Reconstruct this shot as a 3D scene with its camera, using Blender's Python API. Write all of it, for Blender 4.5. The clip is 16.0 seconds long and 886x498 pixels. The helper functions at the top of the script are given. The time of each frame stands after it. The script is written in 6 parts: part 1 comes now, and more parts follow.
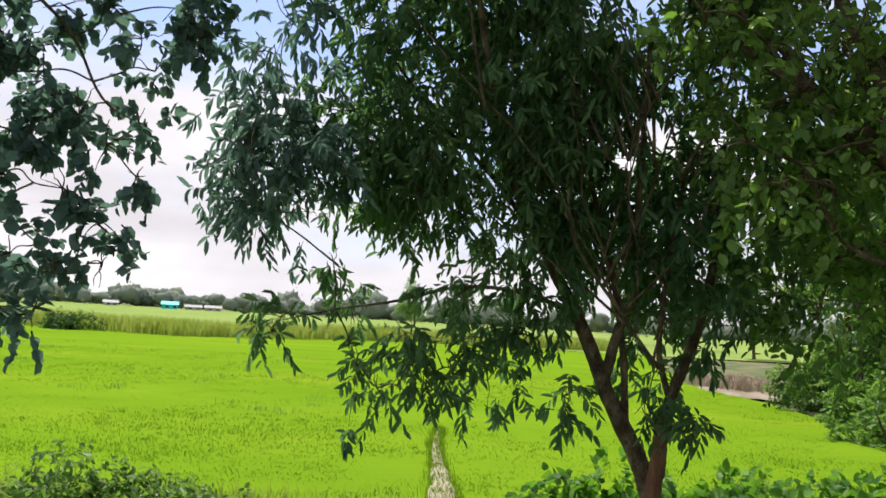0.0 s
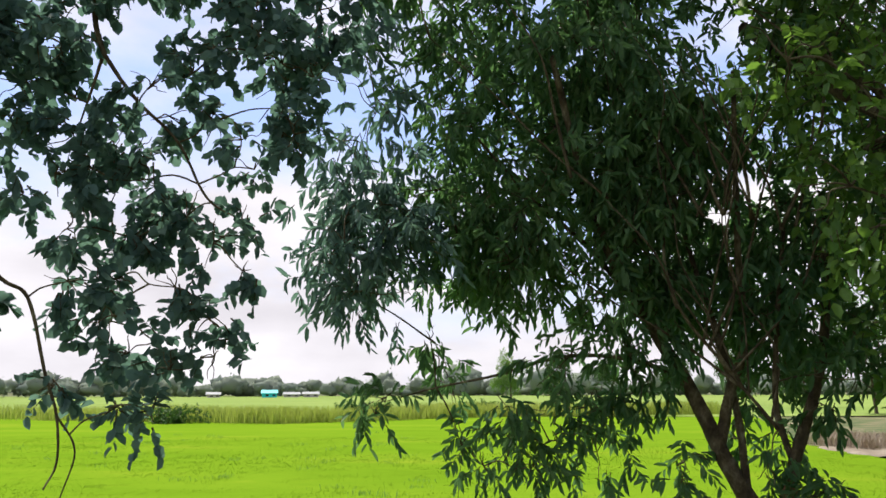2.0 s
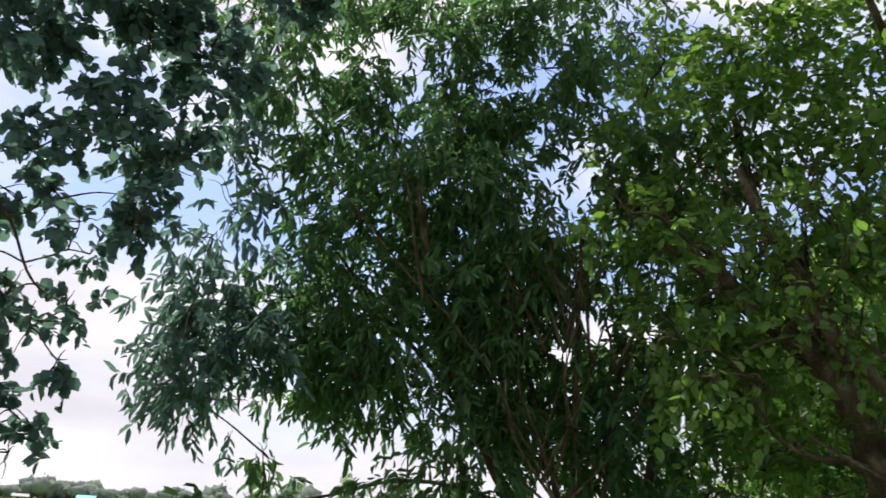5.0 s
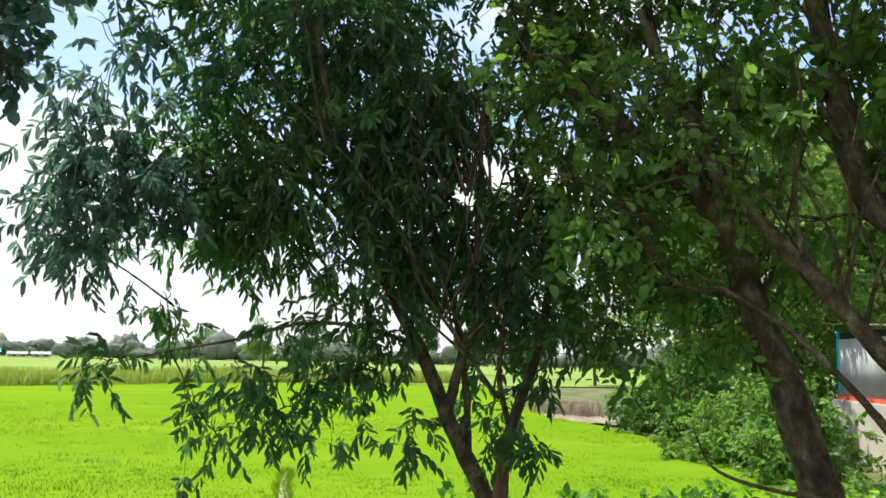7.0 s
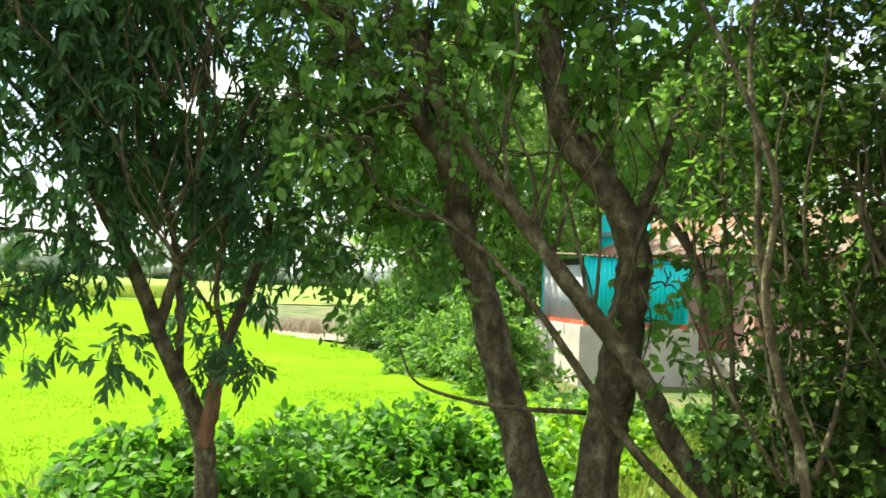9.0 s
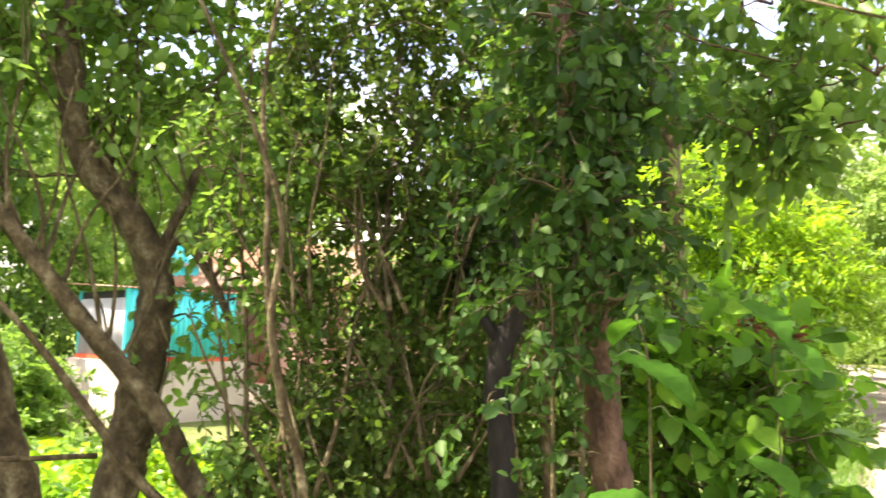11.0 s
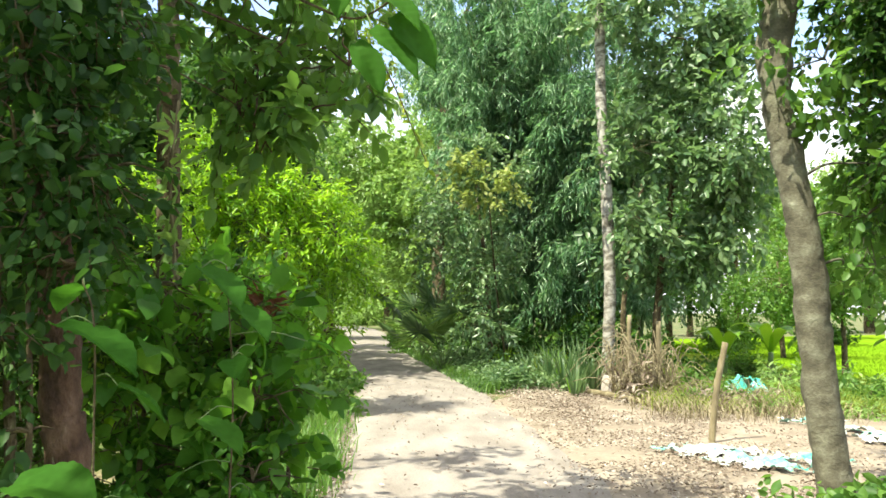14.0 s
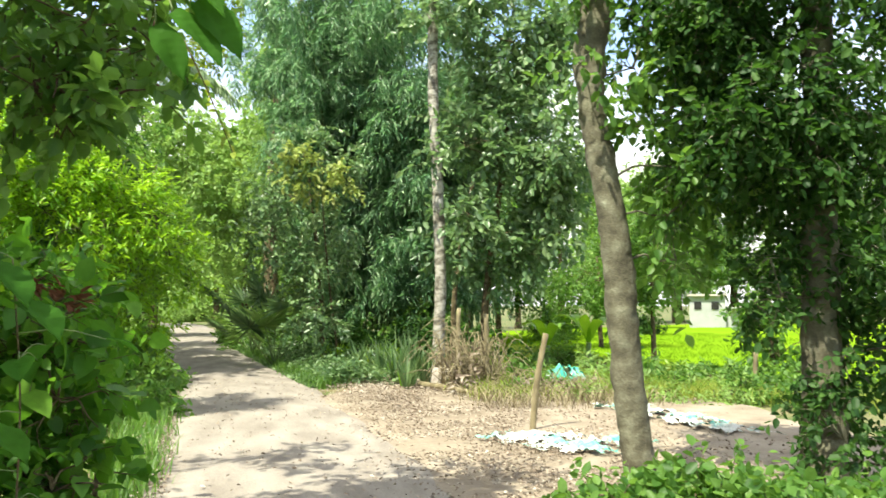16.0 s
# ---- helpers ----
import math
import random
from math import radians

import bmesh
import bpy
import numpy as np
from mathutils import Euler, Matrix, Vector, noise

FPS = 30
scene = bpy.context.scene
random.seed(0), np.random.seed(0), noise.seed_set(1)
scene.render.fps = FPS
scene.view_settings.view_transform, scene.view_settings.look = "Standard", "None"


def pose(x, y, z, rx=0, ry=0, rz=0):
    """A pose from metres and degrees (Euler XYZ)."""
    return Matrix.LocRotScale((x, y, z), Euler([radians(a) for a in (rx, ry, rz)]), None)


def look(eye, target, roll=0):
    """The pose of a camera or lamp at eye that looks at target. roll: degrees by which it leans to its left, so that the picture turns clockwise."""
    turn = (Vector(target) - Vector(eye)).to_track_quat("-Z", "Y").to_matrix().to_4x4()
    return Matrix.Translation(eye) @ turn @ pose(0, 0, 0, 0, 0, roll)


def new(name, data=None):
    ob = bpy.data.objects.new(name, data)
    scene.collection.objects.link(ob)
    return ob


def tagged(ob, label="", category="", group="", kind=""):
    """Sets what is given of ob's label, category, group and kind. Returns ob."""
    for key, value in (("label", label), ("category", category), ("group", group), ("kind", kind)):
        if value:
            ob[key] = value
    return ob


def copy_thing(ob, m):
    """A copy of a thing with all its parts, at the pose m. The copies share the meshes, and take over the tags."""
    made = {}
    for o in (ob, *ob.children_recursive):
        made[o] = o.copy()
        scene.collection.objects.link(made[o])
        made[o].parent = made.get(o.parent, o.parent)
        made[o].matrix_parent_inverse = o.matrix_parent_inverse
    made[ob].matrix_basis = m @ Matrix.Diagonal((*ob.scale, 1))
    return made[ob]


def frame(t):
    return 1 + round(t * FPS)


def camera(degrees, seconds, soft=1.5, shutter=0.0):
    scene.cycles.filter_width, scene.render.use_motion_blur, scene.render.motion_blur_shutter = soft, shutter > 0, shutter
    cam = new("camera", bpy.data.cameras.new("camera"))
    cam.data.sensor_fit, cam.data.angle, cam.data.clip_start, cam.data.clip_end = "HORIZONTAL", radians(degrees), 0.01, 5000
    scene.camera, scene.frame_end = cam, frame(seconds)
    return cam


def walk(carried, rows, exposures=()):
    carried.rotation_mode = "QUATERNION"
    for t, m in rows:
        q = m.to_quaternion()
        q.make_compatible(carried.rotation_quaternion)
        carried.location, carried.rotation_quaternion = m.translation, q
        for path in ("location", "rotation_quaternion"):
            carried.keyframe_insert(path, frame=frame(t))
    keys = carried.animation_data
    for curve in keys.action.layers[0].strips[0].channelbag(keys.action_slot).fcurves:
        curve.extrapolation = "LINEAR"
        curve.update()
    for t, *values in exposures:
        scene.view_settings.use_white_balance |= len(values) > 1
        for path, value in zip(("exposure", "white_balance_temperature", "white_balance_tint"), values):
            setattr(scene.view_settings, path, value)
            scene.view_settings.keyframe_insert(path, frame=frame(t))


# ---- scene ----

# ======================= camera =======================
cam = camera(57.67, 16.0, soft=1.55, shutter=0.18)
EYE, REACH = 1.5, 0.33
PATH = [
    (0.0, -0.00, 4.95, -3.31), (0.5, 2.32, 8.37, -2.19), (1.0, 5.16, 10.73, -2.76), (1.5, 6.52, 10.57, -0.14),
    (2.0, 6.73, 10.00, 0.20), (2.5, 6.98, 9.01, -0.71), (3.0, 6.80, 8.98, -2.17), (3.5, 6.24, 12.05, -1.94),
    (4.0, 4.81, 15.01, -2.47), (4.5, 1.62, 17.58, -2.80), (5.0, -4.28, 18.60, -3.44), (5.2, -6.50, 18.73, -3.03),
    (7.3, -11.01, 5.96, -1.96), (7.5, -11.85, 4.98, -2.54), (8.0, -17.44, 3.14, -2.59), (8.2, -20.10, 2.69, -2.67),
    (10.3, -45.05, 5.17, -2.07), (10.5, -48.64, 5.40, -2.01), (11.0, -59.87, 6.20, -1.31), (11.5, -70.97, 6.80, -0.43),
    (12.0, -77.17, 6.48, 0.16), (12.5, -79.96, 5.81, -0.13), (13.0, -84.09, 5.38, -0.74), (13.5, -89.08, 4.84, -0.77),
    (14.0, -92.56, 4.34, -0.56), (14.5, -95.25, 4.52, 0.11), (15.0, -97.03, 5.15, 0.09), (15.5, -99.13, 5.48, -0.85),
    (16.0, -104.19, 4.00, -0.07)]
walk(cam, [(t, pose(-math.sin(radians(a)) * REACH, math.cos(radians(a)) * REACH, EYE, 90 + b, c, a)) for t, a, b, c in PATH],
     exposures=[(0.0, 1.15, 6700, 10), (5.2, 1.2, 6500, 12), (7.3, 1.52, 6700, -1), (8.2, 1.75, 6950, -7), (10.3, 3.08, 7450, 4), (11.0, 3.15, 8100, 15), (11.7, 2.75, 7300, 9), (12.5, 2.45, 7000, 4), (16.0, 2.15, 7100, -1)])


def P(az, d, el):
    """A place by its bearing, distance along the ground and angle above eye height, from where the viewer stands."""
    a = radians(az)
    return Vector((d * math.sin(a), d * math.cos(a), EYE + d * math.tan(radians(el))))


def ramp_node(n, stops):
    r = n.new("ShaderNodeValToRGB")
    while len(r.color_ramp.elements) < len(stops):
        r.color_ramp.elements.new(0.5)
    for e, (p, c) in zip(r.color_ramp.elements, stops):
        e.position, e.color = p, (*c, 1)
    return r


# ======================= world and sun =======================
SUN_AZ, SUN_EL = -35, 58
world = bpy.data.worlds.new("sky")
scene.world = world
world.use_nodes = True
wn, wl = world.node_tree.nodes, world.node_tree.links
wn.clear()
w_out = wn.new("ShaderNodeOutputWorld")
w_bg = wn.new("ShaderNodeBackground")
w_sky = wn.new("ShaderNodeTexSky")
w_sky.sky_type, w_sky.sun_disc = "NISHITA", False
w_sky.sun_elevation, w_sky.sun_rotation = radians(SUN_EL), radians(SUN_AZ)
w_sky.dust_density = 0.8
w_tc = wn.new("ShaderNodeTexCoord")
w_map = wn.new("ShaderNodeMapping")
w_map.inputs["Scale"].default_value = (1.0, 1.0, 2.6)
w_map.inputs["Rotation"].default_value = (0, 0, radians(-45))
w_map.inputs["Location"].default_value = (0, 0, 0.5)
w_noise = wn.new("ShaderNodeTexNoise")
w_noise.inputs["Scale"].default_value, w_noise.inputs["Detail"].default_value = 2.4, 7.0
w_noise.inputs["Roughness"].default_value = 0.55
w_sep = wn.new("ShaderNodeSeparateXYZ")
w_low = wn.new("ShaderNodeMapRange")
w_low.inputs[1].default_value, w_low.inputs[2].default_value = 0.02, 0.3
w_low.inputs[3].default_value, w_low.inputs[4].default_value = 0.36, -0.03
w_sum = wn.new("ShaderNodeMath")
w_high = wn.new("ShaderNodeMapRange")
w_high.inputs[1].default_value, w_high.inputs[2].default_value = 0.36, 0.66
w_high.inputs[3].default_value, w_high.inputs[4].default_value = 0.0, 0.25
w_more = wn.new("ShaderNodeMath")
w_ramp = wn.new("ShaderNodeMapRange")
w_ramp.inputs[1].default_value, w_ramp.inputs[2].default_value = 0.45, 0.68
w_mix = wn.new("ShaderNodeMixRGB")
w_blue = wn.new("ShaderNodeMixRGB")
w_blue.inputs[0].default_value, w_blue.inputs[2].default_value = 0.8, (0.85, 1.15, 2.3, 1)
w_tone = wn.new("ShaderNodeTexNoise")
w_tone.inputs["Scale"].default_value, w_tone.inputs["Detail"].default_value = 5.0, 5.0
w_cloud = ramp_node(wn, [(0.3, (2.0, 1.95, 2.12)), (0.55, (2.45, 2.4, 2.58)), (0.75, (2.9, 2.85, 2.98))])
wl.new(w_tc.outputs["Generated"], w_map.inputs[0])
wl.new(w_map.outputs[0], w_noise.inputs["Vector"])
wl.new(w_tc.outputs["Generated"], w_sep.inputs[0])
wl.new(w_sep.outputs[2], w_low.inputs[0])
wl.new(w_noise.outputs[0], w_sum.inputs[0])
wl.new(w_sep.outputs[2], w_high.inputs[0])
wl.new(w_low.outputs[0], w_more.inputs[0])
wl.new(w_high.outputs[0], w_more.inputs[1])
wl.new(w_more.outputs[0], w_sum.inputs[1])
wl.new(w_sum.outputs[0], w_ramp.inputs[0])
wl.new(w_ramp.outputs[0], w_mix.inputs[0])
wl.new(w_sky.outputs[0], w_blue.inputs[1])
wl.new(w_blue.outputs[0], w_mix.inputs[1])
wl.new(w_map.outputs[0], w_tone.inputs["Vector"])
wl.new(w_tone.outputs[0], w_cloud.inputs[0])
wl.new(w_cloud.outputs[0], w_mix.inputs[2])
wl.new(w_mix.outputs[0], w_bg.inputs[0])
w_bg.inputs[1].default_value = 0.18
wl.new(w_bg.outputs[0], w_out.inputs[0])

sun = new("sun", bpy.data.lights.new("sun", "SUN"))
sun.data.energy, sun.data.angle, sun.data.color = 2.7, radians(0.55), (1.0, 0.95, 0.86)
sun.matrix_world = look(P(SUN_AZ, 60, SUN_EL), (0, 0, EYE))


# ======================= materials =======================
def material(name):
    m = bpy.data.materials.new(name)
    m.use_nodes = True
    return m, m.node_tree.nodes, m.node_tree.links, m.node_tree.nodes["Principled BSDF"]


def leaf_material(name, stops, glow, through_share=0.4, rough=0.45, patch=0.6, gloss=0.28):
    """Leaf: each one its own tone, larger patches of lighter and darker growth, and light that passes through the blade."""
    m, n, l, b = material(name)
    geo = n.new("ShaderNodeNewGeometry")
    tc = n.new("ShaderNodeTexCoord")
    big = n.new("ShaderNodeTexNoise")
    big.inputs["Scale"].default_value, big.inputs["Detail"].default_value = patch, 3
    l.new(tc.outputs["Object"], big.inputs["Vector"])
    mid = n.new("ShaderNodeMath")
    mid.operation, mid.use_clamp = "MULTIPLY_ADD", True
    mid.inputs[1].default_value, mid.inputs[2].default_value = 0.9, -0.2
    l.new(big.outputs[0], mid.inputs[0])
    add = n.new("ShaderNodeMath")
    add.operation = "MULTIPLY_ADD"
    add.inputs[1].default_value = 0.62
    l.new(geo.outputs["Random Per Island"], add.inputs[0])
    l.new(mid.outputs[0], add.inputs[2])
    r = ramp_node(n, stops)
    l.new(add.outputs[0], r.inputs[0])
    fine = n.new("ShaderNodeTexNoise")
    fine.inputs["Scale"].default_value, fine.inputs["Detail"].default_value = 45, 2
    l.new(tc.outputs["Object"], fine.inputs["Vector"])
    var = n.new("ShaderNodeMixRGB")
    var.blend_type, var.inputs[0].default_value = "OVERLAY", 0.35
    l.new(r.outputs[0], var.inputs[1])
    l.new(fine.outputs[0], var.inputs[2])
    l.new(var.outputs[0], b.inputs["Base Color"])
    b.inputs["Roughness"].default_value = rough
    b.inputs["Specular IOR Level"].default_value = gloss
    tr = n.new("ShaderNodeBsdfTranslucent")
    tint = n.new("ShaderNodeMixRGB")
    tint.blend_type, tint.inputs[0].default_value = "MIX", 0.6
    tint.inputs[2].default_value = (*glow, 1)
    l.new(var.outputs[0], tint.inputs[1])
    l.new(tint.outputs[0], tr.inputs[0])
    mix = n.new("ShaderNodeMixShader")
    mix.inputs[0].default_value = through_share
    l.new(b.outputs[0], mix.inputs[1])
    l.new(tr.outputs[0], mix.inputs[2])
    l.new(mix.outputs[0], n["Material Output"].inputs[0])
    return m


def rough_material(name, stops, scale=6.0, fine=60.0, rough=0.9, stretch=(1, 1, 1), bump=0.4, bump_dist=0.02, detail=6, gloss=0.3):
    """Bark, soil, plaster: two scales of noise through a colour ramp, with relief."""
    m, n, l, b = material(name)
    tc = n.new("ShaderNodeTexCoord")
    mp = n.new("ShaderNodeMapping")
    mp.inputs["Scale"].default_value = stretch
    l.new(tc.outputs["Object"], mp.inputs[0])
    a = n.new("ShaderNodeTexNoise")
    a.inputs["Scale"].default_value, a.inputs["Detail"].default_value = scale, detail
    l.new(mp.outputs[0], a.inputs["Vector"])
    c = n.new("ShaderNodeTexNoise")
    c.inputs["Scale"].default_value, c.inputs["Detail"].default_value = fine, 4
    l.new(mp.outputs[0], c.inputs["Vector"])
    s = n.new("ShaderNodeMath")
    s.operation = "MULTIPLY_ADD"
    s.inputs[1].default_value = 0.35
    s2 = n.new("ShaderNodeMath")
    s2.operation = "MULTIPLY_ADD"
    s2.inputs[1].default_value, s2.inputs[2].default_value = 1.1, -0.22
    l.new(a.outputs[0], s2.inputs[0])
    l.new(c.outputs[0], s.inputs[0])
    l.new(s2.outputs[0], s.inputs[2])
    r = ramp_node(n, stops)
    l.new(s.outputs[0], r.inputs[0])
    l.new(r.outputs[0], b.inputs["Base Color"])
    b.inputs["Roughness"].default_value = rough
    b.inputs["Specular IOR Level"].default_value = gloss
    bp = n.new("ShaderNodeBump")
    bp.inputs["Strength"].default_value, bp.inputs["Distance"].default_value = bump, bump_dist
    l.new(s.outputs[0], bp.inputs["Height"])
    l.new(bp.outputs[0], b.inputs["Normal"])
    return m


LEAF_DARK = leaf_material("leaf_dark", [(0.1, (0.01, 0.034, 0.01)), (0.5, (0.027, 0.072, 0.017)), (0.9, (0.068, 0.14, 0.032))], (0.1, 0.25, 0.025), 0.34, 0.5, 0.6, 0.18)
LEAF_MID = leaf_material("leaf_mid", [(0.1, (0.024, 0.07, 0.018)), (0.5, (0.07, 0.16, 0.033)), (0.9, (0.165, 0.28, 0.065))], (0.27, 0.5, 0.06), 0.46, 0.45, 0.6, 0.28)
LEAF_LIME = leaf_material("leaf_lime", [(0.1, (0.035, 0.125, 0.012)), (0.5, (0.115, 0.28, 0.02)), (0.9, (0.27, 0.45, 0.035))], (0.45, 0.72, 0.03), 0.5, 0.4, 0.6, 0.45)
# Blue-grey leaf tone: veiling sky haze put into the colour.
LEAF_BLUE_HAZE = leaf_material("leaf_cool", [(0.1, (0.05, 0.1, 0.096)), (0.5, (0.088, 0.152, 0.134)), (0.9, (0.13, 0.205, 0.16))], (0.19, 0.36, 0.24), 0.44, 0.7, 0.6, 0.06)
LEAF_OLIVE = leaf_material("leaf_olive", [(0.1, (0.05, 0.12, 0.014)), (0.5, (0.12, 0.21, 0.025)), (0.9, (0.27, 0.32, 0.05))], (0.34, 0.46, 0.03), 0.42)
LEAF_YELLOW = leaf_material("leaf_yellowish", [(0.1, (0.14, 0.2, 0.05)), (0.5, (0.25, 0.32, 0.08)), (0.9, (0.38, 0.41, 0.15))], (0.42, 0.52, 0.1), 0.42)
LEAF_DRY = leaf_material("leaf_dry", [(0.1, (0.0725, 0.0538, 0.0435)), (0.45, (0.207, 0.16, 0.124)), (0.75, (0.352, 0.3, 0.243)), (0.95, (0.517, 0.476, 0.414))], (0.25, 0.18, 0.1), 0.1, 0.8)
LEAF_SCRUB = leaf_material("leaf_scrub", [(0.1, (0.016, 0.04, 0.009)), (0.5, (0.043, 0.088, 0.018)), (0.9, (0.1, 0.155, 0.04))], (0.17, 0.3, 0.028), 0.4, 0.5, 0.6, 0.14)
# Pale leaf; on the W5 trees and B4 bushes the paleness paints distance haze.
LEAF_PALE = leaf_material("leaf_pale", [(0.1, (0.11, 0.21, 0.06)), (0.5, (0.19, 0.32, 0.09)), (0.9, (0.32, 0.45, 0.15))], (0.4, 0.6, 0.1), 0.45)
# Far leaf, greyed and lightened: the haze of distance is in the colour.
LEAF_FAR_HAZE = leaf_material("leaf_far", [(0.1, (0.23, 0.28, 0.245)), (0.5, (0.28, 0.325, 0.275)), (0.9, (0.33, 0.37, 0.3))], (0.34, 0.42, 0.3), 0.5, 0.8, 0.05, 0.0)
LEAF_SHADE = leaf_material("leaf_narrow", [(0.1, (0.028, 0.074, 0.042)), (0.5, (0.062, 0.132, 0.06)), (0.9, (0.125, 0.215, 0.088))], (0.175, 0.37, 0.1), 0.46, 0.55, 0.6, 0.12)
LEAF_DUSTY = leaf_material("leaf_dusty", [(0.1, (0.03, 0.07, 0.032)), (0.5, (0.085, 0.16, 0.066)), (0.9, (0.24, 0.335, 0.155))], (0.24, 0.42, 0.12), 0.4, 0.36, 0.6, 0.5)
LEAF_RUST = leaf_material("leaf_withered", [(0.1, (0.07, 0.025, 0.015)), (0.5, (0.16, 0.06, 0.03)), (0.9, (0.28, 0.13, 0.07))], (0.2, 0.08, 0.03), 0.2, 0.8)
LEAF_HEDGE = leaf_material("leaf_hedge", [(0.1, (0.018, 0.07, 0.011)), (0.5, (0.058, 0.165, 0.02)), (0.9, (0.16, 0.32, 0.038))], (0.2, 0.48, 0.03), 0.44, 0.48, 0.9, 0.22)
LEAF_BAMBOO = leaf_material("leaf_bamboo", [(0.1, (0.0338, 0.09, 0.0528)), (0.5, (0.104, 0.225, 0.108)), (0.9, (0.338, 0.5, 0.264))], (0.22, 0.48, 0.14), 0.42, 0.35, 0.45, 0.5)
RICE = leaf_material("rice_blade", [(0.1, (0.0977, 0.203, 0.0096)), (0.5, (0.125, 0.238, 0.0134)), (0.9, (0.174, 0.272, 0.0192))], (0.175, 0.31, 0.014), 0.35, 0.9, 0.15, 0.03)
RUSH = leaf_material("rush_blade", [(0.1, (0.17, 0.25, 0.035)), (0.5, (0.24, 0.31, 0.06)), (0.9, (0.33, 0.37, 0.11))], (0.34, 0.42, 0.06), 0.5, 0.7, 0.1, 0.1)
BARK = rough_material("bark_brown", [(0.25, (0.0304, 0.023, 0.0123)), (0.48, (0.0741, 0.057, 0.0294)), (0.62, (0.128, 0.105, 0.0589)), (0.78, (0.218, 0.2, 0.119)), (0.92, (0.285, 0.28, 0.18))], 13, 60, 0.97, (1, 1, 0.7), 1.0, 0.04)
BARK_RED = rough_material("bark_rusty", [(0.25, (0.025, 0.015, 0.01)), (0.5, (0.085, 0.05, 0.032)), (0.72, (0.16, 0.105, 0.07)), (0.9, (0.28, 0.22, 0.16))], 11, 60, 0.95, (1, 1, 0.6), 1.0, 0.05)
CUT_WOOD = rough_material("rusty_cut_wood", [(0.25, (0.06, 0.03, 0.016)), (0.5, (0.17, 0.085, 0.045)), (0.85, (0.3, 0.18, 0.1))], 9, 50, 0.95, (1, 1, 0.5), 0.8, 0.03)
BARK_BLACK = rough_material("bark_black", [(0.2, (0.006, 0.006, 0.006)), (0.6, (0.018, 0.016, 0.014)), (0.9, (0.05, 0.04, 0.035))], 8, 60, 0.95, (1, 1, 0.4), 0.8, 0.02)
BARK_GREY = rough_material("bark_grey", [(0.25, (0.0512, 0.0462, 0.0309)), (0.48, (0.102, 0.0942, 0.0636)), (0.66, (0.159, 0.154, 0.108)), (0.88, (0.276, 0.286, 0.206))], 6, 45, 0.94, (1, 1, 1.3), 0.8, 0.02)
PALM_BARK = rough_material("palm_bark", [(0.25, (0.043, 0.0387, 0.0311)), (0.42, (0.138, 0.125, 0.101)), (0.58, (0.31, 0.297, 0.26)), (0.85, (0.43, 0.413, 0.37))], 6, 22, 0.9, (1, 1, 1.7), 0.8, 0.015)
SOIL = rough_material("soil_weedy", [(0.15, (0.03, 0.05, 0.012)), (0.45, (0.07, 0.10, 0.025)), (0.65, (0.16, 0.14, 0.07)), (0.9, (0.26, 0.21, 0.13))], 0.8, 14, 0.95, (1, 1, 1), 0.6, 0.04)
SAND = rough_material("sandy_earth", [(0.15, (0.138, 0.106, 0.0782)), (0.5, (0.239, 0.198, 0.152)), (0.85, (0.35, 0.304, 0.248))], 1.6, 24, 0.95, (1, 1, 1), 0.7, 0.025)
ROAD = rough_material("road_earth", [(0.15, (0.135, 0.113, 0.0939)), (0.45, (0.213, 0.188, 0.164)), (0.65, (0.266, 0.239, 0.21)), (0.88, (0.327, 0.299, 0.266))], 1.3, 30, 0.93, (0.7, 2.0, 1), 0.7, 0.014)
PATH_EARTH = rough_material("trodden_earth", [(0.2, (0.204, 0.191, 0.102)), (0.4, (0.281, 0.252, 0.17)), (0.6, (0.34, 0.3, 0.217)), (0.85, (0.399, 0.357, 0.272))], 2.0, 9, 0.95, (1, 1, 1), 0.4, 0.02)
RICE_BED = rough_material("rice_bed", [(0.15, (0.0977, 0.183, 0.0096)), (0.38, (0.121, 0.226, 0.0115)), (0.6, (0.14, 0.244, 0.0134)), (0.85, (0.194, 0.267, 0.0211))], 0.12, 1.6, 1.0, (1, 2.5, 1), 0.3, 0.05, gloss=0.0)
FAR_FIELD = rough_material("far_field", [(0.15, (0.13, 0.2, 0.045)), (0.5, (0.185, 0.265, 0.06)), (0.85, (0.25, 0.31, 0.09))], 0.06, 2, 0.95, (1, 3, 1), 0.4, 0.1, gloss=0.05)
DRY_GRASS = rough_material("dry_grass", [(0.2, (0.27, 0.21, 0.15)), (0.5, (0.4, 0.33, 0.25)), (0.85, (0.52, 0.45, 0.36))], 3, 20, 0.9)
STALK = rough_material("dry_stalk", [(0.2, (0.086, 0.0669, 0.0378)), (0.5, (0.206, 0.172, 0.101)), (0.85, (0.361, 0.321, 0.21))], 8, 60, 0.88, (1, 1, 0.3), 0.5, 0.01)
TEAL = rough_material("teal_tin", [(0.2, (0.012, 0.46, 0.52)), (0.5, (0.016, 0.56, 0.62)), (0.85, (0.04, 0.64, 0.7))], 1.5, 20, 0.5, (1, 1, 0.5), 0.1, 0.01)
TIN = rough_material("grey_tin", [(0.2, (0.22, 0.23, 0.24)), (0.5, (0.33, 0.34, 0.35)), (0.85, (0.45, 0.46, 0.47))], 1.5, 20, 0.75, (1, 1, 0.5), 0.15, 0.01)
RED_PAINT = rough_material("red_paint", [(0.2, (0.45, 0.07, 0.03)), (0.5, (0.6, 0.10, 0.05)), (0.85, (0.68, 0.2, 0.12))], 3, 30, 0.7, (1, 1, 1), 0.2, 0.01)
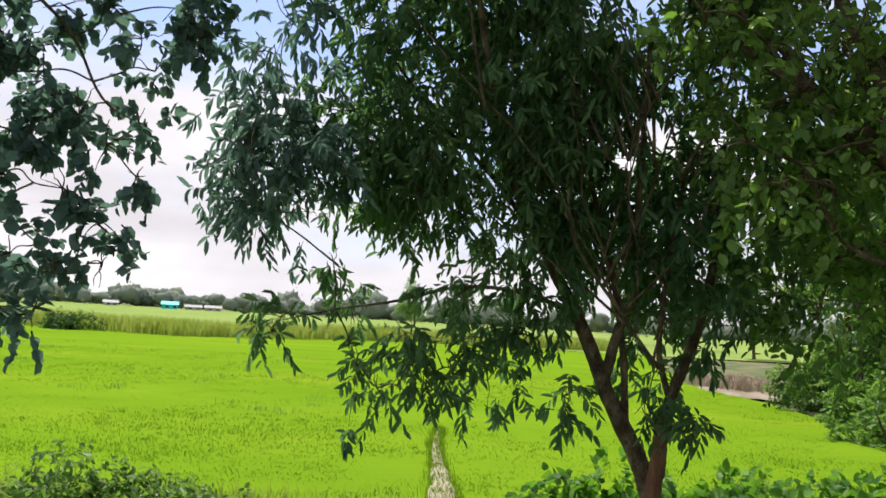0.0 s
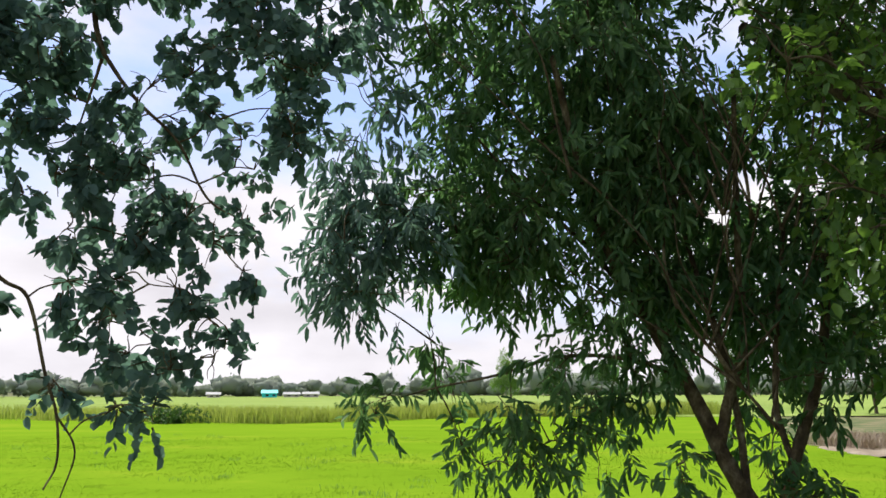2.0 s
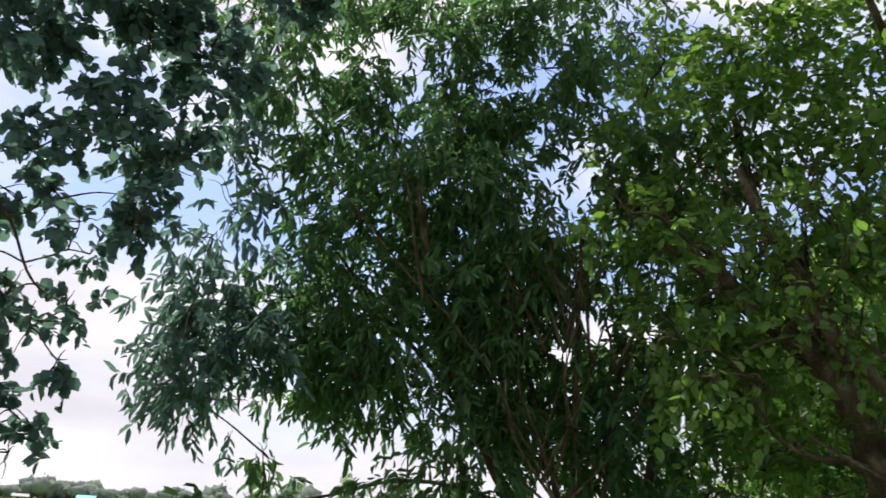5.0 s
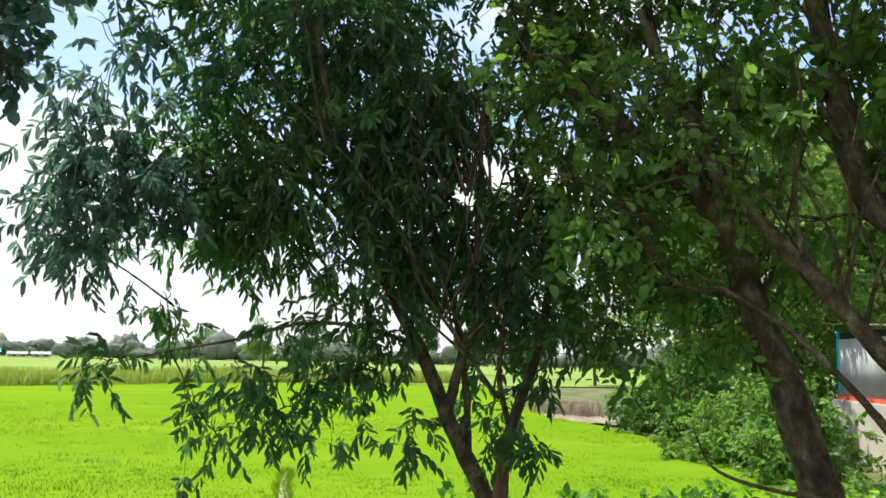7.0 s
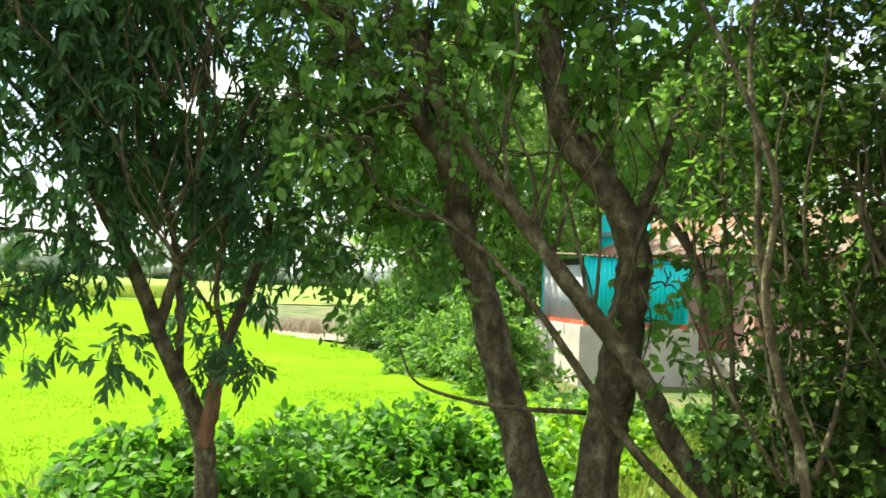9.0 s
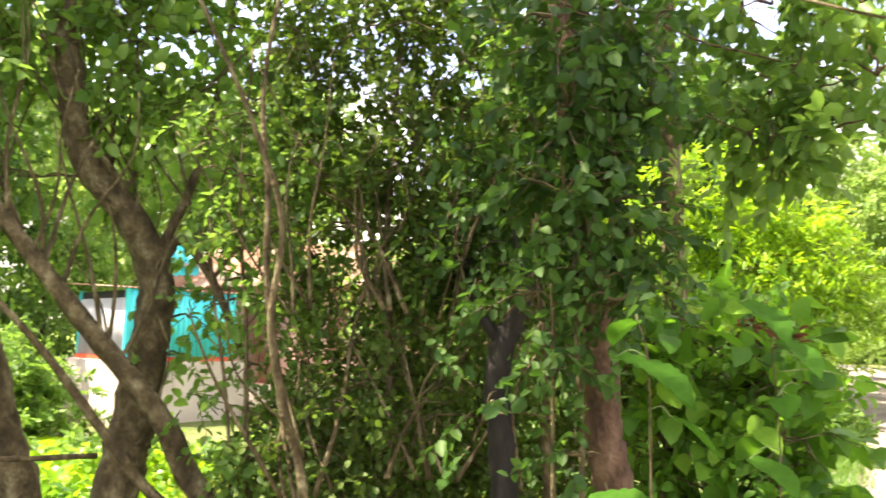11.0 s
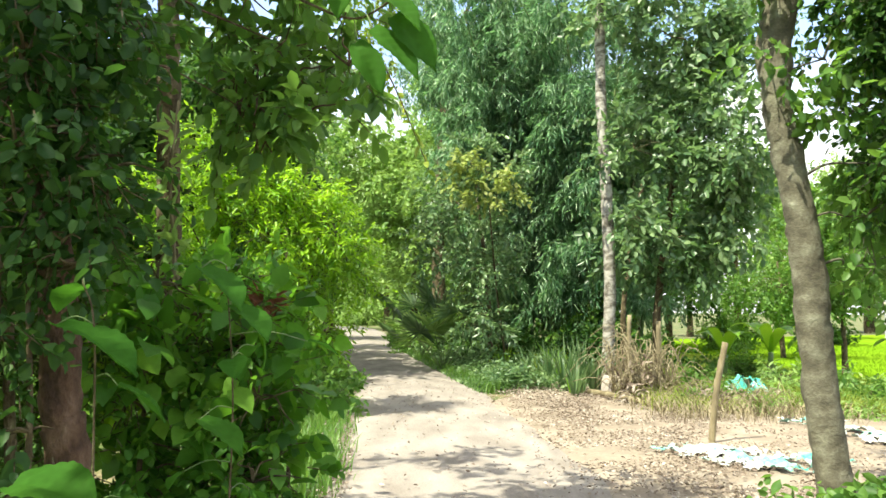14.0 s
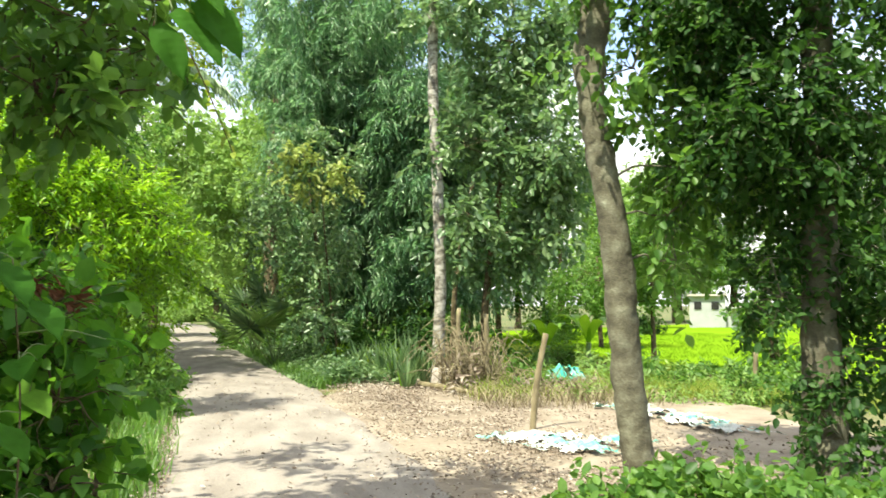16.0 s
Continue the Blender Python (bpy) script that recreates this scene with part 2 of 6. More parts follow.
CEMENT = rough_material("cement", [(0.2, (0.36, 0.31, 0.27)), (0.5, (0.5, 0.45, 0.4)), (0.85, (0.6, 0.56, 0.51))], 1.4, 24, 0.9, (1, 1, 1), 0.4, 0.01)
PINK = rough_material("pink_plaster", [(0.2, (0.5, 0.27, 0.22)), (0.5, (0.64, 0.4, 0.34)), (0.85, (0.7, 0.5, 0.44))], 1.0, 20, 0.9, (1, 1, 1), 0.3, 0.01)
BRICK_RED = rough_material("red_brown_wood", [(0.2, (0.16, 0.05, 0.035)), (0.5, (0.27, 0.1, 0.07)), (0.85, (0.36, 0.17, 0.12))], 2, 30, 0.85, (1, 1, 1), 0.4, 0.01)
RUST = rough_material("rusty_tin", [(0.2, (0.13, 0.06, 0.035)), (0.5, (0.25, 0.14, 0.09)), (0.85, (0.42, 0.36, 0.32))], 1.2, 20, 0.7, (1, 1, 1), 0.3, 0.01)
WHITE = rough_material("white_wash", [(0.2, (0.26, 0.27, 0.28)), (0.5, (0.36, 0.37, 0.375)), (0.85, (0.44, 0.445, 0.45))], 0.7, 12, 0.85, (1, 1, 1), 0.2, 0.01)
NET_PALE = rough_material("pale_net", [(0.3, (0.05, 0.3, 0.245)), (0.42, (0.2, 0.4, 0.35)), (0.52, (0.42, 0.46, 0.43)), (0.75, (0.52, 0.52, 0.5))], 2.2, 26, 0.9, (1, 1, 1), 0.9, 0.05)
NET = rough_material("teal_net", [(0.3, (0.035, 0.3, 0.235)), (0.48, (0.11, 0.38, 0.31)), (0.6, (0.3, 0.44, 0.38)), (0.75, (0.42, 0.44, 0.4))], 3.2, 30, 0.85, (1, 1, 1), 0.8, 0.04)
GREY_WALL = rough_material("grey_wall", [(0.2, (0.3, 0.3, 0.31)), (0.5, (0.42, 0.42, 0.43)), (0.85, (0.52, 0.52, 0.53))], 1.5, 20, 0.7, (1, 1, 0.5), 0.15, 0.01)
# Near-black colour that stands in for the shade inside openings.
DARK_GAP = rough_material("dark_inside", [(0.2, (0.01, 0.01, 0.01)), (0.8, (0.03, 0.03, 0.03))], 3, 20, 0.9)


# ======================= mesh helpers =======================
class Soup:
    """Triangles and quads gathered into one mesh."""

    def __init__(self):
        self.v, self.t, self.q, self.n = [], [], [], 0

    def add(self, v, tris=None, quads=None):
        v = np.asarray(v, float).reshape(-1, 3)
        if tris is not None and len(tris):
            self.t.append(np.asarray(tris, int).reshape(-1, 3) + self.n)
        if quads is not None and len(quads):
            self.q.append(np.asarray(quads, int).reshape(-1, 4) + self.n)
        self.v.append(v)
        self.n += len(v)
        return self

    def mesh(self, name, mat, smooth=False, origin=(0, 0, 0)):
        v = np.concatenate(self.v) - np.asarray(origin, float)
        t = np.concatenate(self.t) if self.t else np.zeros((0, 3), int)
        q = np.concatenate(self.q) if self.q else np.zeros((0, 4), int)
        me = bpy.data.meshes.new(name)
        me.vertices.add(len(v))
        me.vertices.foreach_set("co", v.astype(np.float32).ravel())
        loops = np.concatenate([t.ravel(), q.ravel()]).astype(np.int32)
        me.loops.add(len(loops))
        me.loops.foreach_set("vertex_index", loops)
        me.polygons.add(len(t) + len(q))
        start = np.concatenate([np.arange(len(t)) * 3, len(t) * 3 + np.arange(len(q)) * 4]).astype(np.int32)
        me.polygons.foreach_set("loop_start", start)
        if smooth:
            me.polygons.foreach_set("use_smooth", np.ones(len(t) + len(q), bool))
        me.update(calc_edges=True)
        me.validate()
        me.materials.append(mat)
        return me


def thing(name, at, label, category, group="", kind=""):
    ob = new(name)
    ob.empty_display_size = 0.2
    ob.location = at
    return tagged(ob, label, category, group, kind)


def part(name, geo, mat, parent, label="", smooth=False):
    """geo, in world coordinates, becomes ONE mesh under parent (a bmesh or a Soup)."""
    o = Vector((0, 0, 0))
    up = parent
    while up is not None:
        o = o + up.location
        up = up.parent
    if isinstance(geo, Soup):
        me = geo.mesh(name, mat, smooth, o)
    else:
        me = bpy.data.meshes.new(name)
        bmesh.ops.translate(geo, verts=geo.verts, vec=-o)
        geo.to_mesh(me)
        geo.free()
        me.materials.append(mat)
        if smooth:
            for p in me.polygons:
                p.use_smooth = True
    ob = new(name, me)
    ob.parent = parent
    return tagged(ob, label)


def single(name, geo, mat, at, label, category="", group="", kind="", smooth=False):
    """A thing of one mesh, with its origin at its base."""
    if isinstance(geo, Soup):
        me = geo.mesh(name, mat, smooth, at)
    else:
        me = bpy.data.meshes.new(name)
        bmesh.ops.translate(geo, verts=geo.verts, vec=-Vector(at))
        geo.to_mesh(me)
        geo.free()
        me.materials.append(mat)
    ob = new(name, me)
    ob.location = at
    return tagged(ob, label, category, group, kind)


def smooth_path(pts, per=5):
    pts = [np.array(p, float) for p in pts]
    if len(pts) < 3:
        return np.array([pts[0] + (pts[-1] - pts[0]) * k / per for k in range(per + 1)])
    q = [2 * pts[0] - pts[1]] + pts + [2 * pts[-1] - pts[-2]]
    out = []
    for i in range(1, len(q) - 2):
        a, b, c, d = q[i - 1:i + 3]
        for k in range(per):
            t = k / per
            out.append(0.5 * (2 * b + (c - a) * t + (2 * a - 5 * b + 4 * c - d) * t * t + (3 * b - a - 3 * c + d) * t ** 3))
    out.append(pts[-1])
    return np.array(out)


def tube(soup, pts, r0, r1, sides=8, per=5, rng=None, knob=0.06, flare=0.0):
    """A tapered round limb along a smooth line."""
    p = smooth_path(pts, per)
    n = len(p)
    tan = np.gradient(p, axis=0)
    tan /= np.linalg.norm(tan, axis=1)[:, None] + 1e-9
    ref = np.array([1.0, 0.1, 0.05]) if abs(tan[0][0]) < 0.8 else np.array([0.0, 1.0, 0.1])
    ring = []
    for i in range(n):
        a = ref - tan[i] * (ref @ tan[i])
        a /= np.linalg.norm(a)
        b = np.cross(tan[i], a)
        ref = a
        s = i / (n - 1)
        r = r0 + (r1 - r0) * s + flare * r0 * max(0, 1 - s * 7) ** 2
        ang = np.arange(sides) * 2 * math.pi / sides
        rr = np.full(sides, r)
        if rng is not None:
            rr = rr * (1 + rng.normal(0, knob, sides))
        ring.append(p[i] + np.outer(np.cos(ang) * rr, a) + np.outer(np.sin(ang) * rr, b))
    v = np.concatenate(ring)
    i, j = np.meshgrid(np.arange(n - 1), np.arange(sides), indexing="ij")
    k = (j + 1) % sides
    quads = np.stack([i * sides + j, i * sides + k, (i + 1) * sides + k, (i + 1) * sides + j], -1).reshape(-1, 4)
    caps = [[0, m + 1, m] for m in range(1, sides - 1)] + [[(n - 1) * sides, (n - 1) * sides + m, (n - 1) * sides + m + 1] for m in range(1, sides - 1)]
    soup.add(v, caps, quads)
    return p


def unit(a):
    return a / (np.linalg.norm(a, axis=-1, keepdims=True) + 1e-9)


# leaf outlines: along, across, lift; with faces
LANCE = (np.array([(0, 0, 0), (0.4, 0.5, 0.10), (1, 0, -0.08), (0.4, -0.5, 0.10)]), [(0, 1, 2), (0, 2, 3)], [])
OVAL = (np.array([(0, 0, 0), (0.28, 0.44, 0.10), (0.7, 0.4, 0.05), (1, 0, -0.12), (0.7, -0.4, 0.05), (0.28, -0.44, 0.10)]), [], [(0, 1, 2, 3), (0, 3, 4, 5)])
HEART = (np.array([(0, 0, 0), (0.3, 0, -0.01), (0.62, 0, -0.02), (1, 0, -0.16),
                   (-0.05, 0.28, 0.03), (0.2, 0.5, 0.07), (0.5, 0.47, 0.05), (0.8, 0.24, -0.04),
                   (-0.05, -0.28, 0.03), (0.2, -0.5, 0.07), (0.5, -0.47, 0.05), (0.8, -0.24, -0.04)]),
         [(2, 7, 3), (2, 3, 11)],
         [(0, 4, 5, 1), (1, 5, 6, 2), (0, 1, 9, 8), (1, 2, 10, 9), (2, 6, 7, 3), (2, 3, 11, 10)])
HEART = (HEART[0], [], HEART[2])


def add_leaves(soup, base, along, up, length, width, shape):
    tpl, tris, quads = shape
    n = len(base)
    along = unit(along)
    side = unit(np.cross(up, along))
    nrm = np.cross(along, side)
    L = np.asarray(length)[:, None, None]
    W = np.asarray(width)[:, None, None]
    v = base[:, None, :] + tpl[None, :, 0:1] * L * along[:, None, :] + tpl[None, :, 1:2] * W * side[:, None, :] + tpl[None, :, 2:3] * L * nrm[:, None, :]
    k = len(tpl)
    off = (np.arange(n) * k)[:, None, None]
    t = (np.array(tris, int)[None] + off).reshape(-1, 3) if len(tris) else None
    q = (np.array(quads, int)[None] + off).reshape(-1, 4) if len(quads) else None
    soup.add(v.reshape(-1, 3), t, q)


def sprays(rng, leafs, twigs, centre, radius, count, leaf=(0.1, 0.04), shape=LANCE, per=9, reach=0.3, droop=0.4, clumps=7, tight=0.42, hang=0.3, tumble=0.65):
    """Leafy twigs in small clumps inside an ellipsoid: count twigs, per leaves on each. Leaves go to leafs, twig wood to twigs."""
    c, r = np.array(centre, float), np.ones(3) * np.array(radius, float)
    sub = unit(rng.normal(size=(clumps, 3))) * rng.uniform(0.25, 0.85, (clumps, 1)) * r
    o = c + sub[rng.integers(0, clumps, count)] + rng.normal(size=(count, 3)) * r * tight * 0.55
    out = unit(o - c) * 0.7 + rng.normal(size=(count, 3)) * 0.6
    out[:, 2] -= droop
    out = unit(out)
    ln = reach * rng.uniform(0.6, 1.3, count)
    s = np.linspace(0.12, 1.0, per)
    base = o[:, None, :] + out[:, None, :] * (ln[:, None] * s)[:, :, None]
    base[:, :, 2] -= (ln[:, None] * s ** 2) * droop * 0.5
    side = unit(np.cross(out, rng.normal(size=(count, 3))))
    sign = np.where(np.arange(per) % 2 == 0, 1.0, -1.0)
    along = out[:, None, :] * 0.6 + side[:, None, :] * sign[None, :, None] * 0.8 + rng.normal(size=(count, per, 3)) * 0.35
    along[:, :, 2] -= hang
    up = rng.normal(size=(count, per, 3)) * tumble
    up[:, :, 2] += 1.0
    m = count * per
    ll = leaf[0] * rng.uniform(0.65, 1.25, m)
    add_leaves(leafs, base.reshape(-1, 3), along.reshape(-1, 3), up.reshape(-1, 3), ll, ll * leaf[1] / leaf[0], shape)
    if twigs is not None:
        tip = o + out * ln[:, None]
        tip[:, 2] -= ln * droop * 0.5
        w = 0.0035
        a = unit(np.cross(out, np.array([0.3, 0.2, 1.0]))) * w
        b = np.cross(out, a)
        v = np.stack([o + a, o - a * 0.5 + b, o - a * 0.5 - b, tip], 1).reshape(-1, 3)
        k = (np.arange(count) * 4)[:, None, None]
        twigs.add(v, (np.array([(0, 1, 3), (1, 2, 3), (2, 0, 3)])[None] + k).reshape(-1, 3))


def limb_to(soup, rng, a, b, r0, r1, sag=0.0, sides=6):
    a, b = np.array(a, float), np.array(b, float)
    d = np.linalg.norm(b - a)
    m1 = a + (b - a) * 0.35 + rng.normal(0, 0.06 * d, 3)
    m2 = a + (b - a) * 0.7 + rng.normal(0, 0.06 * d, 3)
    m1[2] += 0.08 * d
    m2[2] += 0.06 * d - sag
    return tube(soup, [a, m1, m2, b], r0, r1, sides, 4, rng)


def nearest(paths, c):
    best, where = 1e9, None
    for p in paths:
        d = np.linalg.norm(p - c, axis=1) + np.maximum(0, p[:, 2] - c[2]) * 0.6
        i = int(d.argmin())
        if d[i] < best:
            best, where = d[i], p[i]
    return where, best


def tree(name, seed, base, stems, clumps, leaf_mat, bark, label, category="tree", leaf=(0.1, 0.04), shape=LANCE, per=9, reach=0.3,
         droop=0.4, hang=0.3, density=150, stem_sides=10, group="", tight=0.42, sub=7, wood=True, limb_size=0.75, twig=0.006, second=None):
    """Stems: (points, r0, r1); clumps: (centre, radius[, density factor]). Limbs run from the nearest stem to each clump."""
    rng = np.random.default_rng(seed)
    t = thing(name, base, label, category, group)
    paths, paths_r = [], stems[0][1]
    for i, (pts, r0, r1) in enumerate(stems):
        s = Soup()
        paths.append(tube(s, pts, r0, r1, stem_sides, 7, rng, 0.07, 0.35 if i == 0 else 0.0))
        part("trunk" if i == 0 else "stem", s, bark, t, smooth=True)
    leafs, others, twigs, grown = Soup(), Soup(), Soup(), []
    more = second[0] if second else []
    for q, cl in enumerate(clumps + more):
        c, r = np.array(cl[0], float), cl[1]
        k = cl[2] if len(cl) > 2 else 1.0
        if wood and paths:
            w, d = nearest(paths + [g[4:] for g in grown], c)
            limb = Soup()
            grown.append(limb_to(limb, rng, w, c, min(0.01 + 0.01 * d, paths_r * 0.7) * limb_size, 0.007 * limb_size))
            part("limb", limb, bark, t, smooth=True)
            rr = np.ones(3) * np.array(r, float)
            for _ in range(4):
                limb_to(twigs, rng, c, c + unit(rng.normal(size=3)) * rr * 0.85, twig, twig * .4, 0.0, 4)
        vol = float(np.mean(np.ones(3) * np.array(r, float)))
        sprays(rng, leafs if q < len(clumps) else others, twigs, c, r, max(6, int(density * k * vol ** 2)), leaf, shape, per, reach, droop, sub, tight, hang)
    if twigs.n:
        part("fine_branchwork", twigs, bark, t)["kind"] = "stuff"
    part("crown", leafs, leaf_mat, t)["kind"] = "stuff"
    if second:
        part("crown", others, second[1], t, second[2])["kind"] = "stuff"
    return t


def box(bm, x0, y0, z0, x1, y1, z1, m=None, bevel=0.0):
    r = bmesh.ops.create_cube(bm, size=1)
    mm = Matrix.Translation(((x0 + x1) / 2, (y0 + y1) / 2, (z0 + z1) / 2)) @ Matrix.Diagonal((x1 - x0, y1 - y0, z1 - z0, 1))
    bmesh.ops.transform(bm, matrix=(m @ mm) if m is not None else mm, verts=r["verts"])
    if bevel:
        ed = [e for e in bm.edges if all(v in r["verts"] for v in e.verts)]
        bmesh.ops.bevel(bm, geom=ed, offset=bevel, segments=2, affect="EDGES")
    return bm


# ======================= ground =======================
ROAD_X = [-60, 0, 8, 15, 22, 26, 38, 51, 61, 80, 120]
ROAD_Y = [-1.74, -0.75, -0.62, -0.21, 0.54, 0.95, 1.8, 2.53, 3.52, 6.82, 15.48]


def road_mid(x):
    return np.interp(x, ROAD_X, ROAD_Y)


def step(a, b, x):
    t = np.clip((x - a) / (b - a), 0, 1)
    return t * t * (3 - 2 * t)


def ground_z(x, y):
    d = y - road_mid(x)
    return -0.42 * step(2.2, 5.0, d) - 0.25 * step(6.5, 10.0, -d)


def bumps(x, y, k, seed):
    return np.array([noise.noise(Vector((a * k, b * k, seed))) for a, b in zip(x.ravel(), y.ravel())]).reshape(x.shape)


def sheet(name, xs, ys, zfun, mat, label, category="", kind="structure"):
    X, Y = np.meshgrid(xs, ys, indexing="ij")
    Z = zfun(X, Y)
    n, m = X.shape
    i, j = np.meshgrid(np.arange(n - 1), np.arange(m - 1), indexing="ij")
    q = np.stack([i * m + j, (i + 1) * m + j, (i + 1) * m + j + 1, i * m + j + 1], -1).reshape(-1, 4)
    s = Soup().add(np.stack([X, Y, Z], -1), None, q)
    return single(name, s, mat, (0, 0, 0), label, category, "", kind, smooth=True)


u = np.linspace(-1, 1, 130)
far_axis = np.sinh(u * 5.6) / np.sinh(5.6) * 2500
sheet("ground", far_axis, far_axis, lambda x, y: ground_z(x, y) - 0.02 + 0.035 * bumps(x, y, 0.5, 3.0), SOIL,
      "weedy brown soil with patches of low green growth")

xs = np.concatenate([np.linspace(-25, 30, 180), np.linspace(30.5, 110, 60)])
RS = np.linspace(-1, 1, 13)
RX, RV = np.meshgrid(xs, RS, indexing="ij")
wid = 1.3 + 0.14 * bumps(RX, RV * 0, 0.7, 9.0) + 0.08 * bumps(RX, np.sign(RV), 2.3, 5.0)
RY = road_mid(RX) + RV * wid
RZ = 0.035 * (1 - RV ** 2) + 0.008 + 0.012 * bumps(RX, RY, 1.1, 1.0) - 0.02 * np.exp(-((np.abs(RV) - 0.45) / 0.16) ** 2) - 0.03 * (np.abs(RV) > 0.99)
n, m = RX.shape
i, j = np.meshgrid(np.arange(n - 1), np.arange(m - 1), indexing="ij")
single("road", Soup().add(np.stack([RX, RY, RZ], -1), None, np.stack([i * m + j, (i + 1) * m + j, (i + 1) * m + j + 1, i * m + j + 1], -1).reshape(-1, 4)),
       ROAD, (0, 0, 0), "pale sandy village road of trodden earth", "road", "", "structure", True)


def patch(name, cx, cy, rx, ry, z, mat, label, category, seed, rings=14, spokes=64, rough_edge=0.25, lump=0.02, kind="structure"):
    """A flat patch with an uneven outline, following the ground."""
    a = np.arange(spokes) * 2 * math.pi / spokes
    edge = 1 + rough_edge * np.array([noise.noise(Vector((math.cos(t) * 2.2, math.sin(t) * 2.2, seed))) + 0.5 * noise.noise(Vector((math.cos(t) * 6, math.sin(t) * 6, seed + 4))) for t in a])
    R, A = np.meshgrid(np.linspace(0.001, 1, rings), a, indexing="ij")
    X, Y = cx + R * np.cos(A) * edge[None] * rx, cy + R * np.sin(A) * edge[None] * ry
    Z = ground_z(X, Y) + z + lump * bumps(X, Y, 1.6, seed) - 0.06 * (R > 0.99)
    i, j = np.meshgrid(np.arange(rings - 1), np.arange(spokes), indexing="ij")
    k = (j + 1) % spokes
    q = np.stack([i * spokes + j, (i + 1) * spokes + j, (i + 1) * spokes + k, i * spokes + k], -1).reshape(-1, 4)
    return single(name, Soup().add(np.stack([X, Y, Z], -1), None, q), mat, (cx, cy, 0), label, category, "", kind, True)


patch("dirt_verge", 10.4, -4.1, 6.2, 3.6, 0.012, SAND, "bare sandy verge strewn with dry leaves", "ground", 2.0, lump=0.012)
patch("sand_heap", 10.8, 27.6, 1.9, 3.4, 0.10, SAND, "bare pale pinkish sandy ground beyond the paddy", "ground", 7.0, lump=0.06)


# ---- paddy ----
def field(name, x0, x1, y0, y1, z, mat, label, east=None, nx=90, ny=90, amp=0.04):
    X, V = np.meshgrid(np.linspace(0, 1, nx), np.linspace(0, 1, ny), indexing="ij")
    Y = y0 + (y1 - y0) * V
    xe = east(Y) if east is not None else x1
    XX = x0 + (xe - x0) * X
    Z = z + amp * bumps(XX, Y, 0.9, 2.0) + amp * bumps(XX, Y, 0.15, 6.0)
    i, j = np.meshgrid(np.arange(nx - 1), np.arange(ny - 1), indexing="ij")
    q = np.stack([i * ny + j, (i + 1) * ny + j, (i + 1) * ny + j + 1, i * ny + j + 1], -1).reshape(-1, 4)
    return single(name, Soup().add(np.stack([XX, Y, Z], -1), None, q), mat, (0, 0, 0), label, "rice field", "", "structure", True)


def east_edge(y):
    return np.interp(y, [5, 10, 16.7, 24, 32, 60], [9.0, 9.0, 9.1, 9.3, 9.4, 15.0])


def blades(rng, soup, xy, zf, height, width, lean=0.35, per=4, spread=0.06):
    n = len(xy) * per
    b = np.repeat(xy, per, 0) + rng.normal(0, spread, (n, 2))
    z = zf(b[:, 0], b[:, 1])
    base = np.stack([b[:, 0], b[:, 1], z], 1)
    h = height * rng.uniform(0.6, 1.25, n)
    a = rng.uniform(0, 2 * math.pi, n)
    l = lean * rng.uniform(0.2, 1.3, n) * h
    side = np.stack([np.cos(a + 1.57), np.sin(a + 1.57), np.zeros(n)], 1) * width * 0.5
    out = np.stack([np.cos(a) * l, np.sin(a) * l, np.zeros(n)], 1)
    mid = base + out * 0.35 + np.stack([np.zeros(n), np.zeros(n), h * 0.6], 1)
    tip = base + out + np.stack([np.zeros(n), np.zeros(n), h], 1)
    v = np.stack([base - side * 0.7, base + side * 0.7, mid - side, mid + side, tip], 1).reshape(-1, 3)
    k = (np.arange(n) * 5)[:, None, None]
    soup.add(v, (np.array([(0, 1, 3), (0, 3, 2), (2, 3, 4)])[None] + k).reshape(-1, 3))


PADDY_Z = -0.36
field("paddy_north", -75, 10, 7.2, 60, PADDY_Z, RICE_BED, "bright lime-green young rice paddy", east_edge)
rng = np.random.default_rng(11)
k = 42000
yy = 7.4 + 26 * rng.random(k) ** 1.7
xx = (rng.random(k) * 2 - 1) * (4 + yy * 0.75)
ok = (xx < east_edge(yy)) & (np.abs(xx - 0.05) > np.interp(yy, [7, 12, 18, 20], [.26, .14, .03, 0]))
s = Soup()
blades(rng, s, np.stack([xx, yy], 1)[ok], lambda x, y: np.full(x.shape, PADDY_Z - 0.02), 0.045, 0.01, 1.2, 4, 0.07)
single("rice_plants", s, RICE, (0, 0, 0), "dense young rice blades, bright yellowish green", "rice", "", "stuff")
field("far_field", -420, 330, 62, 330, -0.34, FAR_FIELD, "pale green fields reaching far away", None, 60, 60, 0.1)

# trodden path through the paddy
bx = Soup()
py = np.linspace(4.6, 14, 60)
pc = 0.05 + 0.05 * np.sin(py * 0.9)
hw = np.interp(py, [4.6, 7, 9, 11, 14], [0.42, 0.27, 0.18, 0.09, 0.03]) * (1 + 0.12 * np.sin(py * 5.1) + 0.1 * np.sin(py * 8.3))
cols = np.linspace(-1, 1, 7)
BX = pc[:, None] + hw[:, None] * cols[None]
BY = np.repeat(py[:, None], 7, 1)
BZ = ground_z(BX, BY) * 0 - 0.315 + 0.02 * (1 - cols[None] ** 2) - 0.12 * (np.abs(cols[None]) > 0.9) + 0.015 * bumps(BX, BY, 3.0, 8.0)
i, j = np.meshgrid(np.arange(59), np.arange(6), indexing="ij")
single("paddy_path", bx.add(np.stack([BX, BY, BZ], -1), None, np.stack([i * 7 + j, i * 7 + j + 1, (i + 1) * 7 + j + 1, (i + 1) * 7 + j], -1).reshape(-1, 4)),
       PATH_EARTH, (0, 0, 0), "narrow trodden footpath on a bund between paddies", "path", "", "structure", True)

